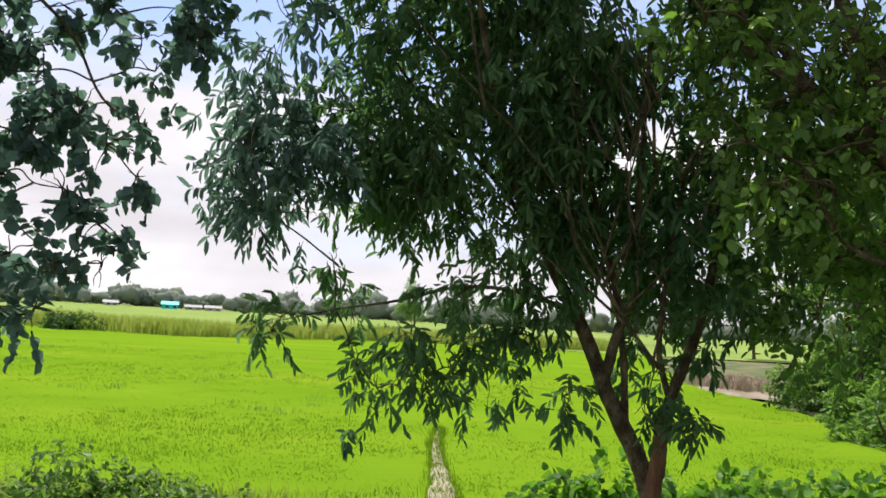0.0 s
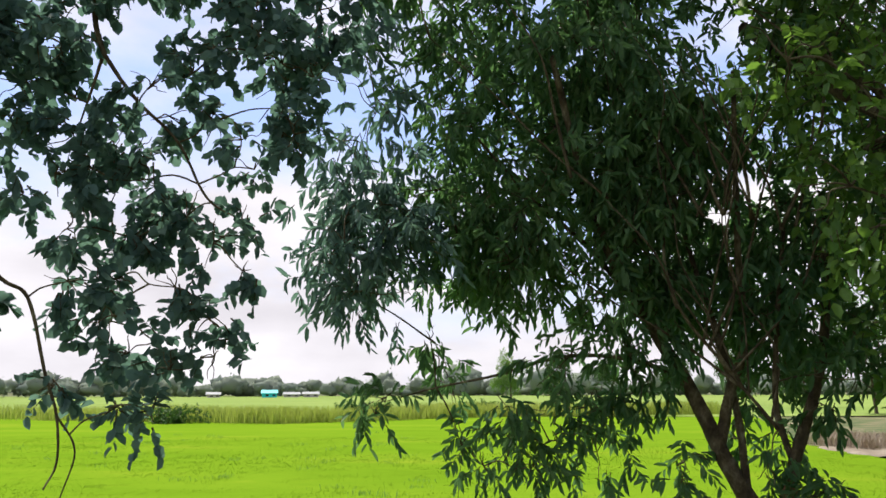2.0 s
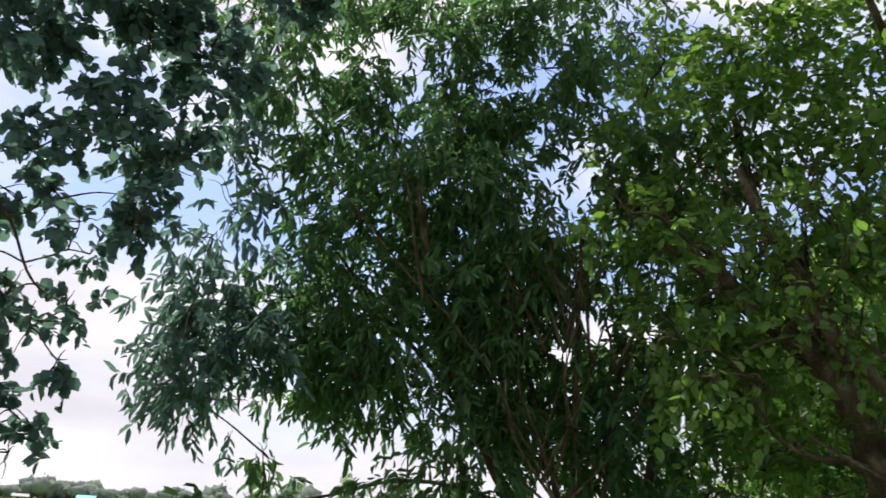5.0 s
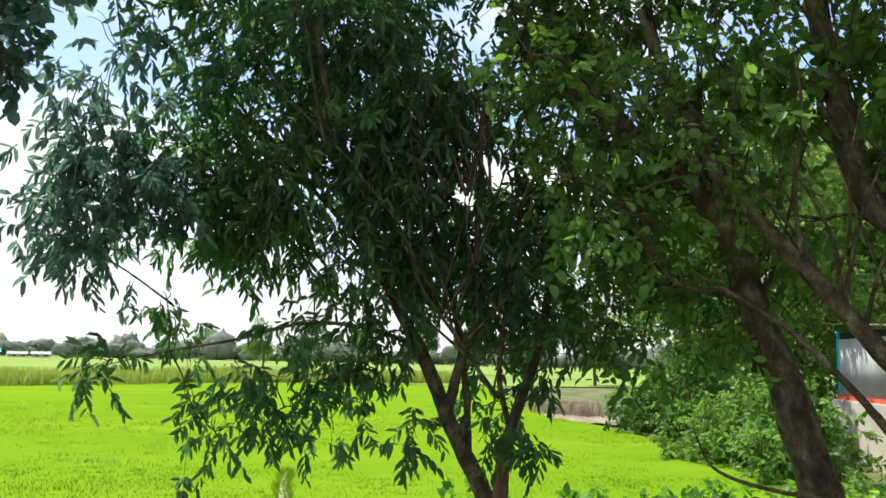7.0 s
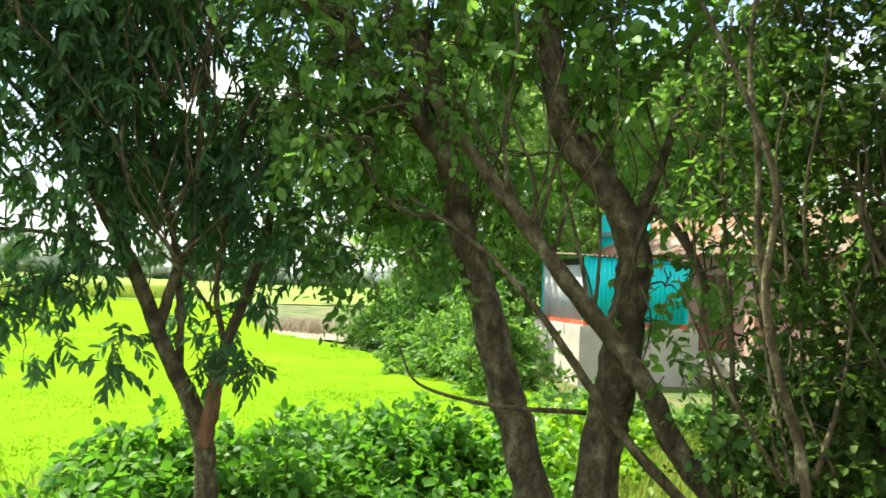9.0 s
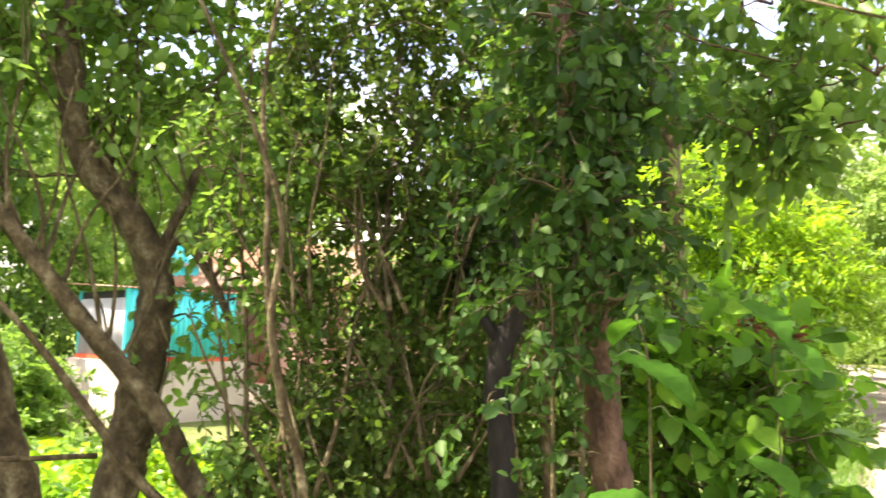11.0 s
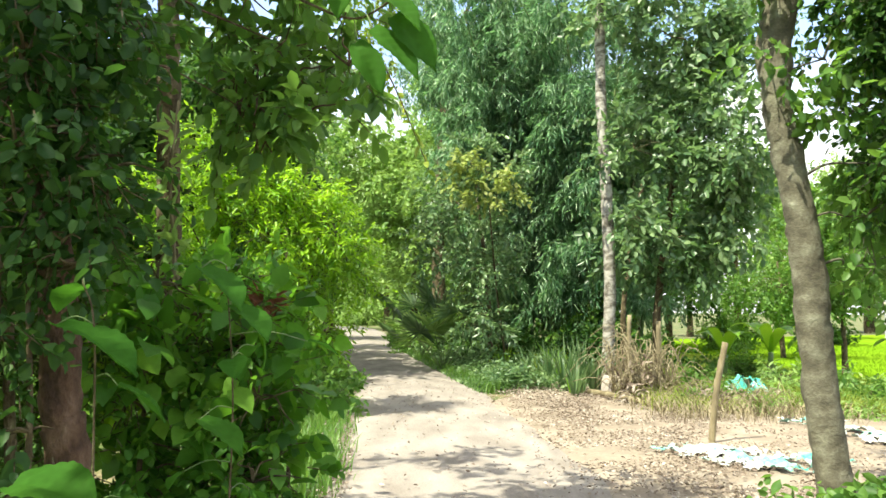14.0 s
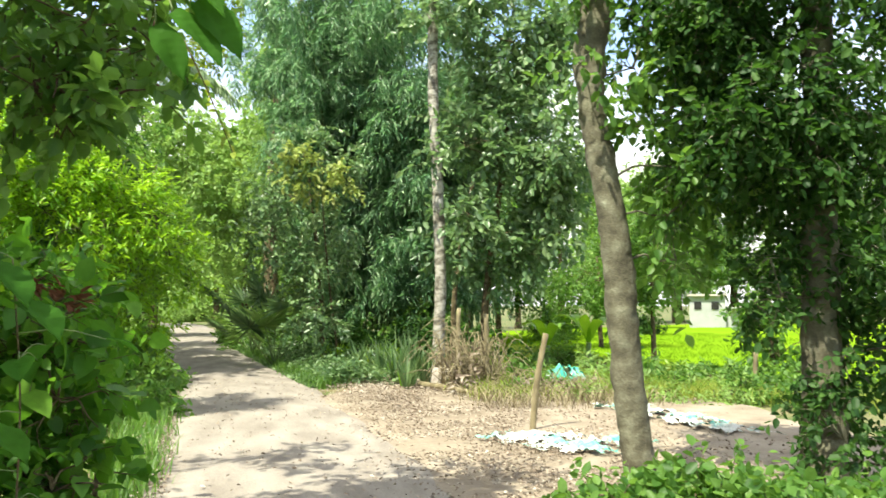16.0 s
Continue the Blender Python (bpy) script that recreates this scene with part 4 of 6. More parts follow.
tree("thicket", 14, g3(47.5, 4.4), [
    ([g3(48.2, 4.4), P(47.6, 4.4, -8), P(47.2, 4.4, 0), P(46.4, 4.4, 9), P(46.8, 4.4, 18)], 0.016, 0.006), ([g3(47.6, 4.4), P(46.4, 4.4, -6), P(45, 4.4, 3), P(44.4, 4.4, 12)], 0.012, 0.004)],
     clumps_of([(46, 2, .17), (47.6, -2, .2), (45.6, 6.4, .16), (48.2, 6, .22), (46.6, 10, .22), (45, -4.4, .13), (49.2, -6, .24), (47.2, 14, .24), (44.6, 12, .18), (48.8, 1.6, .22), (47, -8, .2), (50.6, 3.4, .22), (50.2, 9.6, .24)], 4.4),
     LEAF_MID, BARK, "slim sapling with loose green leaves before the huts", "bush", leaf=(0.058, 0.038), shape=OVAL, per=8, reach=0.2, density=340, stem_sides=6, limb_size=0.3)

tree("thicket", 15, g3(68.5, 3.0), [
    ([g3(68.4, 3.0), P(68.6, 3.0, -8), P(68.2, 3.0, 2), P(68.8, 3.0, 12)], 0.012, 0.005), ([g3(67, 3.05), P(66.8, 3.05, -5), P(66.6, 3.05, 5)], 0.01, 0.004)],
     clumps_of([(69, 6, .2), (70.5, 11, .24), (67.5, 14, .26), (70.8, 2.5, .14), (66, 3, .2), (72, 8, .2), (68.5, -7, .12), (62.5, -5, .12), (67, 20, .28), (71.5, 18, .24), (69.5, 3.4, .17), (70.2, 8.5, .22), (68.5, 13, .24), (70.5, 16, .24), (69, 20, .28), (67.4, 9, .22), (71, 5.4, .16), (66.8, 0, .16)], 2.95),
     LEAF_DARK, BARK, "slender dark-leaved sapling leaning on the brown trunk", "bush", leaf=(0.055, 0.036), shape=OVAL, per=9, reach=0.18, density=430, stem_sides=6, limb_size=0.3)

tree("tree", 6, g3(64, 3.9), [
    ([g3(64.3, 3.9), P(64, 3.9, -9.7), P(63.7, 3.9, -5.7), P(63.4, 3.9, -2.9), P(63.9, 3.9, -.1), P(64.5, 3.9, 1.3), P(65.3, 3.9, 3.8)], 0.062, 0.05),
    ([P(63.9, 3.9, -.5), P(62.6, 3.9, 1), P(61.6, 3.9, 3.4)], 0.03, 0.02)],
     clumps_of([(64, 8, .34), (61.5, 5, .3)], 4.1), LEAF_DARK, BARK_BLACK, "blackened forked tree stump inside the thicket", leaf=(0.065, 0.042), shape=OVAL, density=330)

tree("tree", 7, g3(70.3, 3.2), [
    ([g3(70.9, 3.2), P(70.5, 3.2, -9.4), P(69.9, 3.2, -5.7), P(69.8, 3.2, -1.5), P(69.2, 3.2, 3.4), P(68.6, 3.2, 7.7), P(67.9, 3.2, 14), P(67, 3.25, 24), P(68, 3.3, 34), (3.6, 1.8, 5.0)], 0.072, 0.04),
    ([P(68, 3.25, 22), P(71, 3.5, 21), P(76, 3.7, 18.6), P(79.4, 3.8, 17.5), P(83.7, 3.9, 15.9), P(86.5, 3.9, 14.1)], 0.007, 0.002),
    ([P(67.5, 3.25, 15), P(71, 3.5, 15.2), P(75, 3.7, 14.6), P(79, 3.8, 12.8)], 0.006, 0.002)],
     clumps_of([(66, 25, .4), (64, 27, .4), (68, 29, .4), (72, 25, .36), (79.2, 12.4, .15), (80.2, 11.4, .17), (81.8, 11.8, .2), (83.6, 12.6, .19), (85.2, 13.6, .17), (79.0, 16.4, .18), (80.4, 15.2, .22), (82, 16, .26), (84.4, 16.6, .22), (86.2, 15.6, .14),
                (79, 19.8, .2), (80.6, 20.4, .28), (83.4, 20.4, .26), (86, 19.6, .2), (80.6, 13.4, .2), (71, 20.5, .24), (69, 16, .22), (66, 20, .3), (79.6, 14, .16), (82.6, 14.2, .18)], 3.9)
     # Upper crown out of view, added to shade the hedge and near road.
     + [((4.2 + 1.5 * math.cos(q * 2.4) * q ** .5 * .5, 2.2 + .9 * math.sin(q * 2.4) * q ** .5 * .5, 5.0 + .5 * math.sin(q * 1.7)), .6, .6) for q in range(14)],
     LEAF_MID, BARK_RED, "brown roadside tree whose limb hangs over the road", leaf=(0.088, 0.056), shape=OVAL, per=7, reach=0.18, density=240, limb_size=0.22, hang=0.5)

tree("tree", 8, g3(74.9, 5.0), [
    ([g3(75, 5.0), P(75, 5, -8), P(75, 5, -1.6), P(74.9, 5, 2.6), P(74.7, 5, 8.9), P(74.5, 5, 14.8), P(74.3, 5, 19.2), P(74, 5, 30)], 0.07, 0.06)],
     # Clumps from 27 degrees up are unseen, added to cast shade on the road.
     clumps_of([(75, -1.5, .2), (75.4, 1.2, .16), (74.6, -3.5, .25), (77, 27, .5), (72, 28, .5), (75, 34, .6), (79, 33, .6), (71, 36, .6), (76, 41, .7), (81, 40, .6)], 4.95),
     LEAF_LIME, BARK, "straight grey-brown trunk wrapped in climbing leaves", leaf=(0.085, 0.06), shape=OVAL, per=8, reach=0.2, density=330)

# roadside hedge of broad leaves
HEDGE = (clumps_of([(73.3, -5.5, .28), (76.4, -3.3, .28), (79.3, -2.5, .26), (80.4, -2.2, .2), (81.3, -4, .17), (81.7, -7, .17), (81.3, -10, .2), (80.8, -5.5, .26), (79.2, -8, .28), (76.5, -9.1, .28), (80.6, -10.8, .26), (74, -10, .28), (77, -.5, .24), (80.2, -.6, .17),
                (80.2, -13.5, .2), (79, -14, .3), (75, -14.5, .3), (80.6, -18, .3), (77, -19, .3), (72.5, -1, .22), (74.5, 1.5, .2)], 4.3)
         + clumps_of([(80.9, -2, .24), (81.7, -4.5, .18), (81.7, -1.2, .17), (81, 0, .3), (79, 1.5, .3)], 6.0))
tree("hedge", 9, (4.3, 0.9, 0), [([(4.3, 0.9, -0.05), (4.25, 0.85, 0.6), (4.3, 0.8, 1.2)], 0.02, 0.008), ([(4.2, 1.3, -0.05), (4.1, 1.2, 0.6), (4.2, 1.2, 1.2)], 0.02, 0.008), ([(5.4, 0.75, -0.05), (5.4, 0.7, 0.5), (5.4, 0.7, 0.9)], 0.02, 0.008)],
     HEDGE,
     LEAF_HEDGE, BARK, "roadside hedge of broad soft green leaves", "hedge", leaf=(0.115, 0.095), shape=HEART, per=5, reach=0.24, density=140, droop=0.2, hang=0.5)

tree("bramble", 19, (4.4, 1.1, 0), [([(4.4, 1.1, -0.05), (4.35, 1.05, 0.6), (4.4, 1.0, 1.1)], 0.012, 0.005), ([(4.9, 0.95, -0.05), (4.9, 0.9, 0.5), (4.8, 0.9, 1.0)], 0.012, 0.005)],
     HEDGE,
     LEAF_HEDGE, BARK, "small-leaved bramble tangled through the hedge", "bramble", leaf=(0.06, 0.042), shape=OVAL, per=9, reach=0.16, density=270, droop=0.2, hang=0.3, limb_size=0.3)

# pale vine climbing the straight trunk
s, lv = Soup(), Soup()
vine_rng = np.random.default_rng(3)
vp = tube(s, [P(75.4, 4.75, -14), P(75.3, 4.75, -6), P(75.0, 4.78, -1), P(75.3, 4.75, 3), P(74.9, 4.75, 8), P(75.2, 4.8, 13)], 0.016, 0.006, 6, 6, vine_rng, 0.1)
vine = thing("vine", (P(75.4, 4.75, 0).x, P(75.4, 4.75, 0).y, 0), "pale climbing vine with yellowish paired leaves", "vine")
part("stem", s, STALK, vine, smooth=True)
vk = vp[6:-2].repeat(6, 0)
va = vine_rng.normal(size=vk.shape)
add_leaves(lv, vk + va * 0.02, va, vine_rng.normal(size=vk.shape) * 0.4 + (0, 0, 1), vine_rng.uniform(0.07, 0.13, len(vk)), vine_rng.uniform(0.03, 0.05, len(vk)), OVAL)
part("foliage", lv, LEAF_PALE, vine)["kind"] = "stuff"
s = Soup()
sprays(vine_rng, s, None, P(80.2, 4.5, 0.4), (0.1, 0.1, 0.05), 26, (0.07, 0.03), OVAL, 6, 0.09)
single("withered_sprig", s, LEAF_RUST, P(80.2, 4.5, 0.4), "withered reddish-brown sprig caught in the hedge", "dead leaves")

# sunlit bush and the woods along the road
tree("bush", 10, (12.3, 1.9, 0), [([(12.2, 2.0, -0.05), (12.1, 2.0, 1.2), (12.0, 2.0, 2.6)], 0.06, 0.02), ([(14.6, 2.2, -0.05), (14.6, 2.1, 1.5), (14.4, 2.1, 3)], 0.06, 0.02)],
     clumps_of([(76.8, 9.4, .65), (79.7, 8.1, .7), (82.7, 8.2, .6), (84.2, 5.9, .5), (85.6, 4.2, .45), (81.3, 5.1, .6), (78.3, 5.8, .65), (83.5, 2.1, .5), (86, 3, .4), (80, 2, .6), (76.5, 3.5, .6), (84, -.5, .45), (81, -1, .5), (80, 11, .5), (74, 7, .6)], 12.0),
     LEAF_LIME, BARK, "sunlit yellow-green feathery bush at the roadside", "bush", leaf=(0.11, 0.034), shape=OVAL, per=9, reach=0.36, density=300, droop=0.05, hang=0.1, tight=0.3)


def wood_tree(name, seed, h, w, mat, label, leaf=(0.16, 0.09), density=60, group=""):
    """A middle-sized broadleaf tree about the origin, for copying."""
    rng = np.random.default_rng(seed)
    top = (rng.normal(0, .3), rng.normal(0, .3), h * 0.75)
    cl = []
    for q in range(16):
        a, z = rng.uniform(0, 6.28), rng.uniform(0.28, 0.95)
        rr = w * (1 - abs(z - 0.55) * 1.1) * rng.uniform(0.35, 0.9)
        cl.append(((math.cos(a) * rr, math.sin(a) * rr, h * z), w * rng.uniform(0.32, 0.5)))
    return tree(name, seed, (0, 0, 0), [([(0, 0, -0.3), (0.1, 0, h * 0.25), (0, .1, h * 0.5), top], h * 0.022, 0.03)], cl, mat, BARK, label, leaf=leaf, shape=OVAL,
                per=8, reach=0.5, density=density, group=group, stem_sides=8)


W1 = wood_tree("tree", 21, 9, 3.4, LEAF_MID, "broad green tree in the woods behind", (0.19, 0.11), 46)
W2 = wood_tree("tree", 22, 7, 2.8, LEAF_DARK, "dark green tree in the woods behind", (0.17, 0.1), 56)
W4 = wood_tree("tree", 24, 12.5, 4.6, LEAF_MID, "tall light green tree behind the huts", (0.22, 0.13), 36)
# W5 gets the pale leaf colour in place of distance haze.
W5 = wood_tree("tree", 25, 11, 4.2, LEAF_PALE, "tree with leaves paled for haze where the road bends away", (0.22, 0.13), 36)
W3 = wood_tree("tree", 23, 5, 2.4, LEAF_MID, "low spreading tree at the wood's edge", (0.16, 0.1), 60)
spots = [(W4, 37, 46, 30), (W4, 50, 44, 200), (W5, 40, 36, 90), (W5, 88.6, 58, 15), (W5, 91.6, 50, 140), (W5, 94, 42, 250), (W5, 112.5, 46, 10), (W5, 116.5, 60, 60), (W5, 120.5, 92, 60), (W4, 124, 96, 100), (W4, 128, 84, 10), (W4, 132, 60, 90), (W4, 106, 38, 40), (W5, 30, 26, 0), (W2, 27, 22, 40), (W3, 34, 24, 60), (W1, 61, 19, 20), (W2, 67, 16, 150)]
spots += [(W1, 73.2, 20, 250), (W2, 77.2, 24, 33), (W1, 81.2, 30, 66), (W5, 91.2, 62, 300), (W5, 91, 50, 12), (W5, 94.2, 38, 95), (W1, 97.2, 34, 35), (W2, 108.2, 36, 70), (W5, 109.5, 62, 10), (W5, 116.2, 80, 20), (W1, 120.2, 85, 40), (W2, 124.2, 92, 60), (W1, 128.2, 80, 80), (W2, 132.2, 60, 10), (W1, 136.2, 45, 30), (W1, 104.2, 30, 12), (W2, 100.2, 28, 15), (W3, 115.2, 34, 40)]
# Trees at 73.6 to 79.5 degrees here are added to shade the road.
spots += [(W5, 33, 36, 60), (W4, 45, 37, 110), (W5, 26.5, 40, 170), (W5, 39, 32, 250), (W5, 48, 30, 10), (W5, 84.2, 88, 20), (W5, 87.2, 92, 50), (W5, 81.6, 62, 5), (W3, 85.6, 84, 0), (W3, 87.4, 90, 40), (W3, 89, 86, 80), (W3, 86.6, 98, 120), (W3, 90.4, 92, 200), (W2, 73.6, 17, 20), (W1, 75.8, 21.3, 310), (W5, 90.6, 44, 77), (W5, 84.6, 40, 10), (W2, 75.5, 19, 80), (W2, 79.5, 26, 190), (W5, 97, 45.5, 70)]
# far trees, and those set at half metres, are grown taller
used = set()
for src, az, d, turn in spots:
    p = P(az, d, 0)
    m = pose(p.x, p.y, float(ground_z(p.x, p.y)), 0, 0, turn) @ Matrix.Scale(1.6 if d > 80 or d % 1 == 0.5 else 1.0, 4)
    if src.name not in used:
        used.add(src.name)
        src.matrix_basis = m
    else:
        copy_thing(src, m)

def frond(pal, root, way, length, droop, rng):
    """An arching feather leaf: a midrib with two rows of hanging leaflets."""
    way = np.array(Vector(way).normalized())
    u = np.linspace(0, 1, 26)
    line = np.array(root)[None] + np.outer(u * length, way) - np.outer(droop * length * u ** 2.2, (0, 0, 1)) * 1.0
    s = Soup()
    tube(s, [line[0], line[8], line[16], line[25]], 0.035, 0.008, 6, 6)
    rib = part("frond", s, CULM, pal, smooth=True)
    tan = unit(np.gradient(line, axis=0))
    side = unit(np.cross(tan, (0, 0, 1.0)))
    f = Soup()
    for sg in (-1, 1):
        b = np.concatenate([line[3:], (line[3:-1] + line[4:]) * .5])
        t2, s2 = np.concatenate([tan[3:], tan[3:-1]]), np.concatenate([side[3:], side[3:-1]])
        n = len(b)
        al = t2 * .55 + s2 * sg * .75 - np.outer(rng.uniform(.35, .8, n), (0, 0, 1))
        ll = np.interp(np.concatenate([u[3:], u[3:-1]]), [0, .3, .7, 1], [.5, .85, .75, .35]) * length / 4
        add_leaves(f, b, al, t2 * .2 + (0, 0, 1) + s2 * sg * .3, ll, np.full(n, .05), LANCE)
    part("feather_leaf", f, LEAF_DUSTY, rib)["kind"] = "stuff"


CULM = rough_material("culm", [(0.2, (0.05, 0.09, 0.03)), (0.5, (0.1, 0.16, 0.05)), (0.85, (0.22, 0.26, 0.1))], 3, 30, 0.5, (1, 1, 0.5), 0.2, 0.01)
g = P(79.5, 19.5, 0)
coco = thing("coconut_palm", (g.x, g.y, -0.3), "coconut palm with drooping feather fronds behind the bush", "palm tree")
s = Soup()
crown_at = P(80.5, 19, 15.5)
tube(s, [(g.x, g.y, -0.5), (g.x + .1, g.y, 2), (g.x + .05, g.y - .1, 4.5), crown_at], 0.16, 0.11, 10, 6, np.random.default_rng(8), 0.04)
part("trunk", s, PALM_BARK, coco, smooth=True)
frng = np.random.default_rng(17)
to_road = P(87.2, 18, 9) - crown_at
frond(coco, crown_at, (to_road.x, to_road.y, 1.2), 3.5, .72, frng)
for q in range(11):
    a = q * .62 + 1.2
    frond(coco, crown_at, (math.cos(a), math.sin(a), frng.uniform(.2, 1.1)), frng.uniform(2.8, 3.6), frng.uniform(.45, .8), frng)

# ======================= south side of the road =======================
tree("palm_tree", 31, P(103.8, 16.1, -5.4), [
    ([(P(103.8, 16.1, 0).x, P(103.8, 16.1, 0).y, -0.05), P(104, 16.1, 2.1), P(103.7, 16.1, 10.1), P(103.5, 16.1, 14.1), P(103.4, 16.1, 21.7), P(103.2, 16.1, 31)], 0.118, 0.09)],
     [clump_at(103.2, 16.1, 33, 1.6)], LEAF_MID, PALM_BARK, "tall slender pale trunk with mottled rings", "palm tree", leaf=(0.9, 0.07), shape=LANCE, per=8, reach=1.2, density=30, wood=False)

tree("tree", 32, P(117.2, 7.4, -11.5), [
    ([(P(117.2, 7.4, 0).x, P(117.2, 7.4, 0).y, -0.05), P(117.2, 7.4, -11), P(116.7, 7.4, -7), P(116.2, 7.4, -1.8), P(115.9, 7.4, 2.7), P(115.4, 7.4, 6.9), P(114.7, 7.4, 10.8), P(114.3, 7.4, 13.4), P(114.5, 7.4, 17), P(115.2, 7.4, 21), P(116.2, 7.4, 33)], 0.14, 0.105),
    ([P(114.4, 7.4, 12.4), P(113.7, 7.4, 16.5), P(114.1, 7.5, 21), P(112.2, 7.5, 30)], 0.085, 0.06)],
     [clump_at(*c) for c in [(117.2, 7.2, 15.5, .3), (118.2, 7.4, 12, .26), (120.2, 7.4, 9, .35), (122.2, 7.6, 13, .45), (119.2, 7.6, 6, .3), (123.2, 7.8, 7.5, .4), (114.2, 7.2, 22, .4), (120.2, 7.4, 19, .5), (115.2, 7.4, 30, .6), (119.7, 7.8, 3, .3), (113.5, 7.1, 16, .16)]],
     LEAF_MID, BARK_GREY, "bent grey trunk with ringed bark and light green leaves", leaf=(0.11, 0.075), shape=OVAL, per=7, reach=0.28, density=200, stem_sides=14)

tree("tree", 33, P(128.2, 7.6, -11.3), [
    ([(P(128.2, 7.6, 0).x, P(128.2, 7.6, 0).y, -0.05), P(128.2, 7.6, -2), P(128.3, 7.6, 5), P(128.5, 7.6, 16), P(128.2, 7.6, 33)], 0.17, 0.11)],
     [clump_at(*c) for c in [(129.2, 7.4, -8, .45), (129.4, 7.5, -3, .36), (129.6, 7.7, 1, .34), (126, 7.4, .6, .24), (124.4, 7.4, 0, .15), (125.4, 7.4, 3, .2), (126.6, 7.6, 6, .36), (124.2, 7.2, 11, .6), (122.2, 7.4, 16, .6), (127.2, 7.2, 13, .7), (129.2, 7.4, 20, .8), (132.2, 7.5, 8, .7), (133.2, 7.6, -2, .6), (133.2, 7.8, -9, .6),
                             (123.2, 7.2, 20, .6), (125.5, 7.6, 18, .7), (121, 7.7, 21, .55), (126, 7.6, 8.5, .5), (130.5, 7.4, 14, .7), (131, 7.4, 3, .5), (125, 7.5, 23, .7), (119, 7.8, 24, .5), (121, 8.4, 12, .55), (122, 8.2, 9, .4), (120.5, 8.6, 16, .5)]],
     LEAF_DARK, BARK_GREY, "dark trunk overgrown by creepers with heavy foliage", leaf=(0.08, 0.055), shape=OVAL, per=8, reach=0.28, density=420)

tree("tree", 34, (15.9, -4.9, 0), [([(15.9, -4.9, -0.05), (15.9, -4.9, 1.5), (16.0, -5.2, 3.5), (16.2, -5.6, 6)], 0.09, 0.05), ([(18.6, -5.0, -0.2), (18.6, -5.0, 2), (18.8, -5.6, 5)], 0.08, 0.04)],
     [clump_at(*c) for c in [(106.2, 16.5, 6, .9), (109.2, 16.5, 9, 1.1), (111.7, 17, 5, .9), (108.2, 17, 13, 1.2), (112.2, 16, 12, 1.1), (105.7, 16, 11, .8), (110.2, 16.5, 3.4, .55), (107.2, 17, 3, .5), (113.2, 17, 8.6, .8), (109.2, 16, 18, 1.2), (113.2, 16.5, 18, 1.1), (105.2, 15.5, 6.5, .4), (105.2, 16, 20, 1)]],
     LEAF_DUSTY, BARK, "leafy tree with drooping branches behind wooden posts", leaf=(0.17, 0.1), shape=OVAL, per=8, reach=0.45, density=130)

tree("tree", 35, (19.5, -1.6, 0), [([(19.3, -2.0, -0.05), (19.2, -1.9, 2), (19, -1.6, 4.4)], 0.08, 0.03)],
     [clump_at(*c) for c in [(95.2, 18, 10, .8), (97.2, 18, 9.3, .6), (93.2, 18.5, 7, .8), (94.2, 19, 4, .8), (92, 19.5, 8, .6), (96.2, 18.5, 6.5, .5), (94.6, 18.6, 1.2, .8), (96.4, 18.4, 3.2, .7), (91.6, 20, 4.6, .7), (95.8, 18, -.6, .7)]],
     LEAF_DUSTY, BARK, "small dusty green tree at the roadside", leaf=(0.13, 0.07), shape=OVAL, per=9, reach=0.45, density=110)


tree("sapling", 36, (18.2, -1.9, 0), [([(18.4, -2.3, -0.05), (18.2, -2.0, 2), (17.6, -1.75, 4.0)], 0.03, 0.012)],
     [clump_at(*c) for c in [(94.4, 17.4, 10.2, .34), (95.6, 17.3, 9.6, .34), (96.8, 17.2, 9.2, .3), (97.6, 17.2, 8.4, .2), (95, 17.4, 8.4, .3), (93.6, 17.6, 9, .28), (96.2, 17.4, 7.8, .24)]],
     LEAF_YELLOW, BARK, "slender sapling with pale yellowish leaves at its top", "sapling", leaf=(0.13, 0.075), shape=OVAL, per=8, reach=0.3, density=150, limb_size=0.4)

# tall thin-crowned tree far down the road
g = P(92.4, 33, 0)
tree("tree", 37, (g.x, g.y, 0), [
    ([(g.x, g.y, -0.2), P(92.2, 33, 5), P(92.5, 33, 13), P(92.9, 33, 19), P(92.2, 33, 25)], 0.3, 0.14), ([P(92.7, 33, 17), P(91.6, 33, 19.5), P(90.6, 33, 23)], 0.12, 0.06), ([P(92.8, 33, 18), P(94, 33, 20.5), P(95.6, 33, 24)], 0.12, 0.06)],
     [clump_at(*c) for c in [(88.6, 33, 20.5, 1.3), (90.4, 33, 22.5, 1.2), (95.8, 33, 22.5, 1.2), (87.4, 32, 17, 1.2), (97.6, 33, 21, 1.2), (93.4, 33.5, 25, 1.4), (89, 34, 24.5, 1.4), (86, 33, 21.5, 1.2), (84.6, 32, 16.4, 1.1)]],
     LEAF_OLIVE, BARK, "tall tree with bare dark forks and a thin crown", leaf=(0.2, 0.1), shape=OVAL, per=8, reach=0.6, density=42)


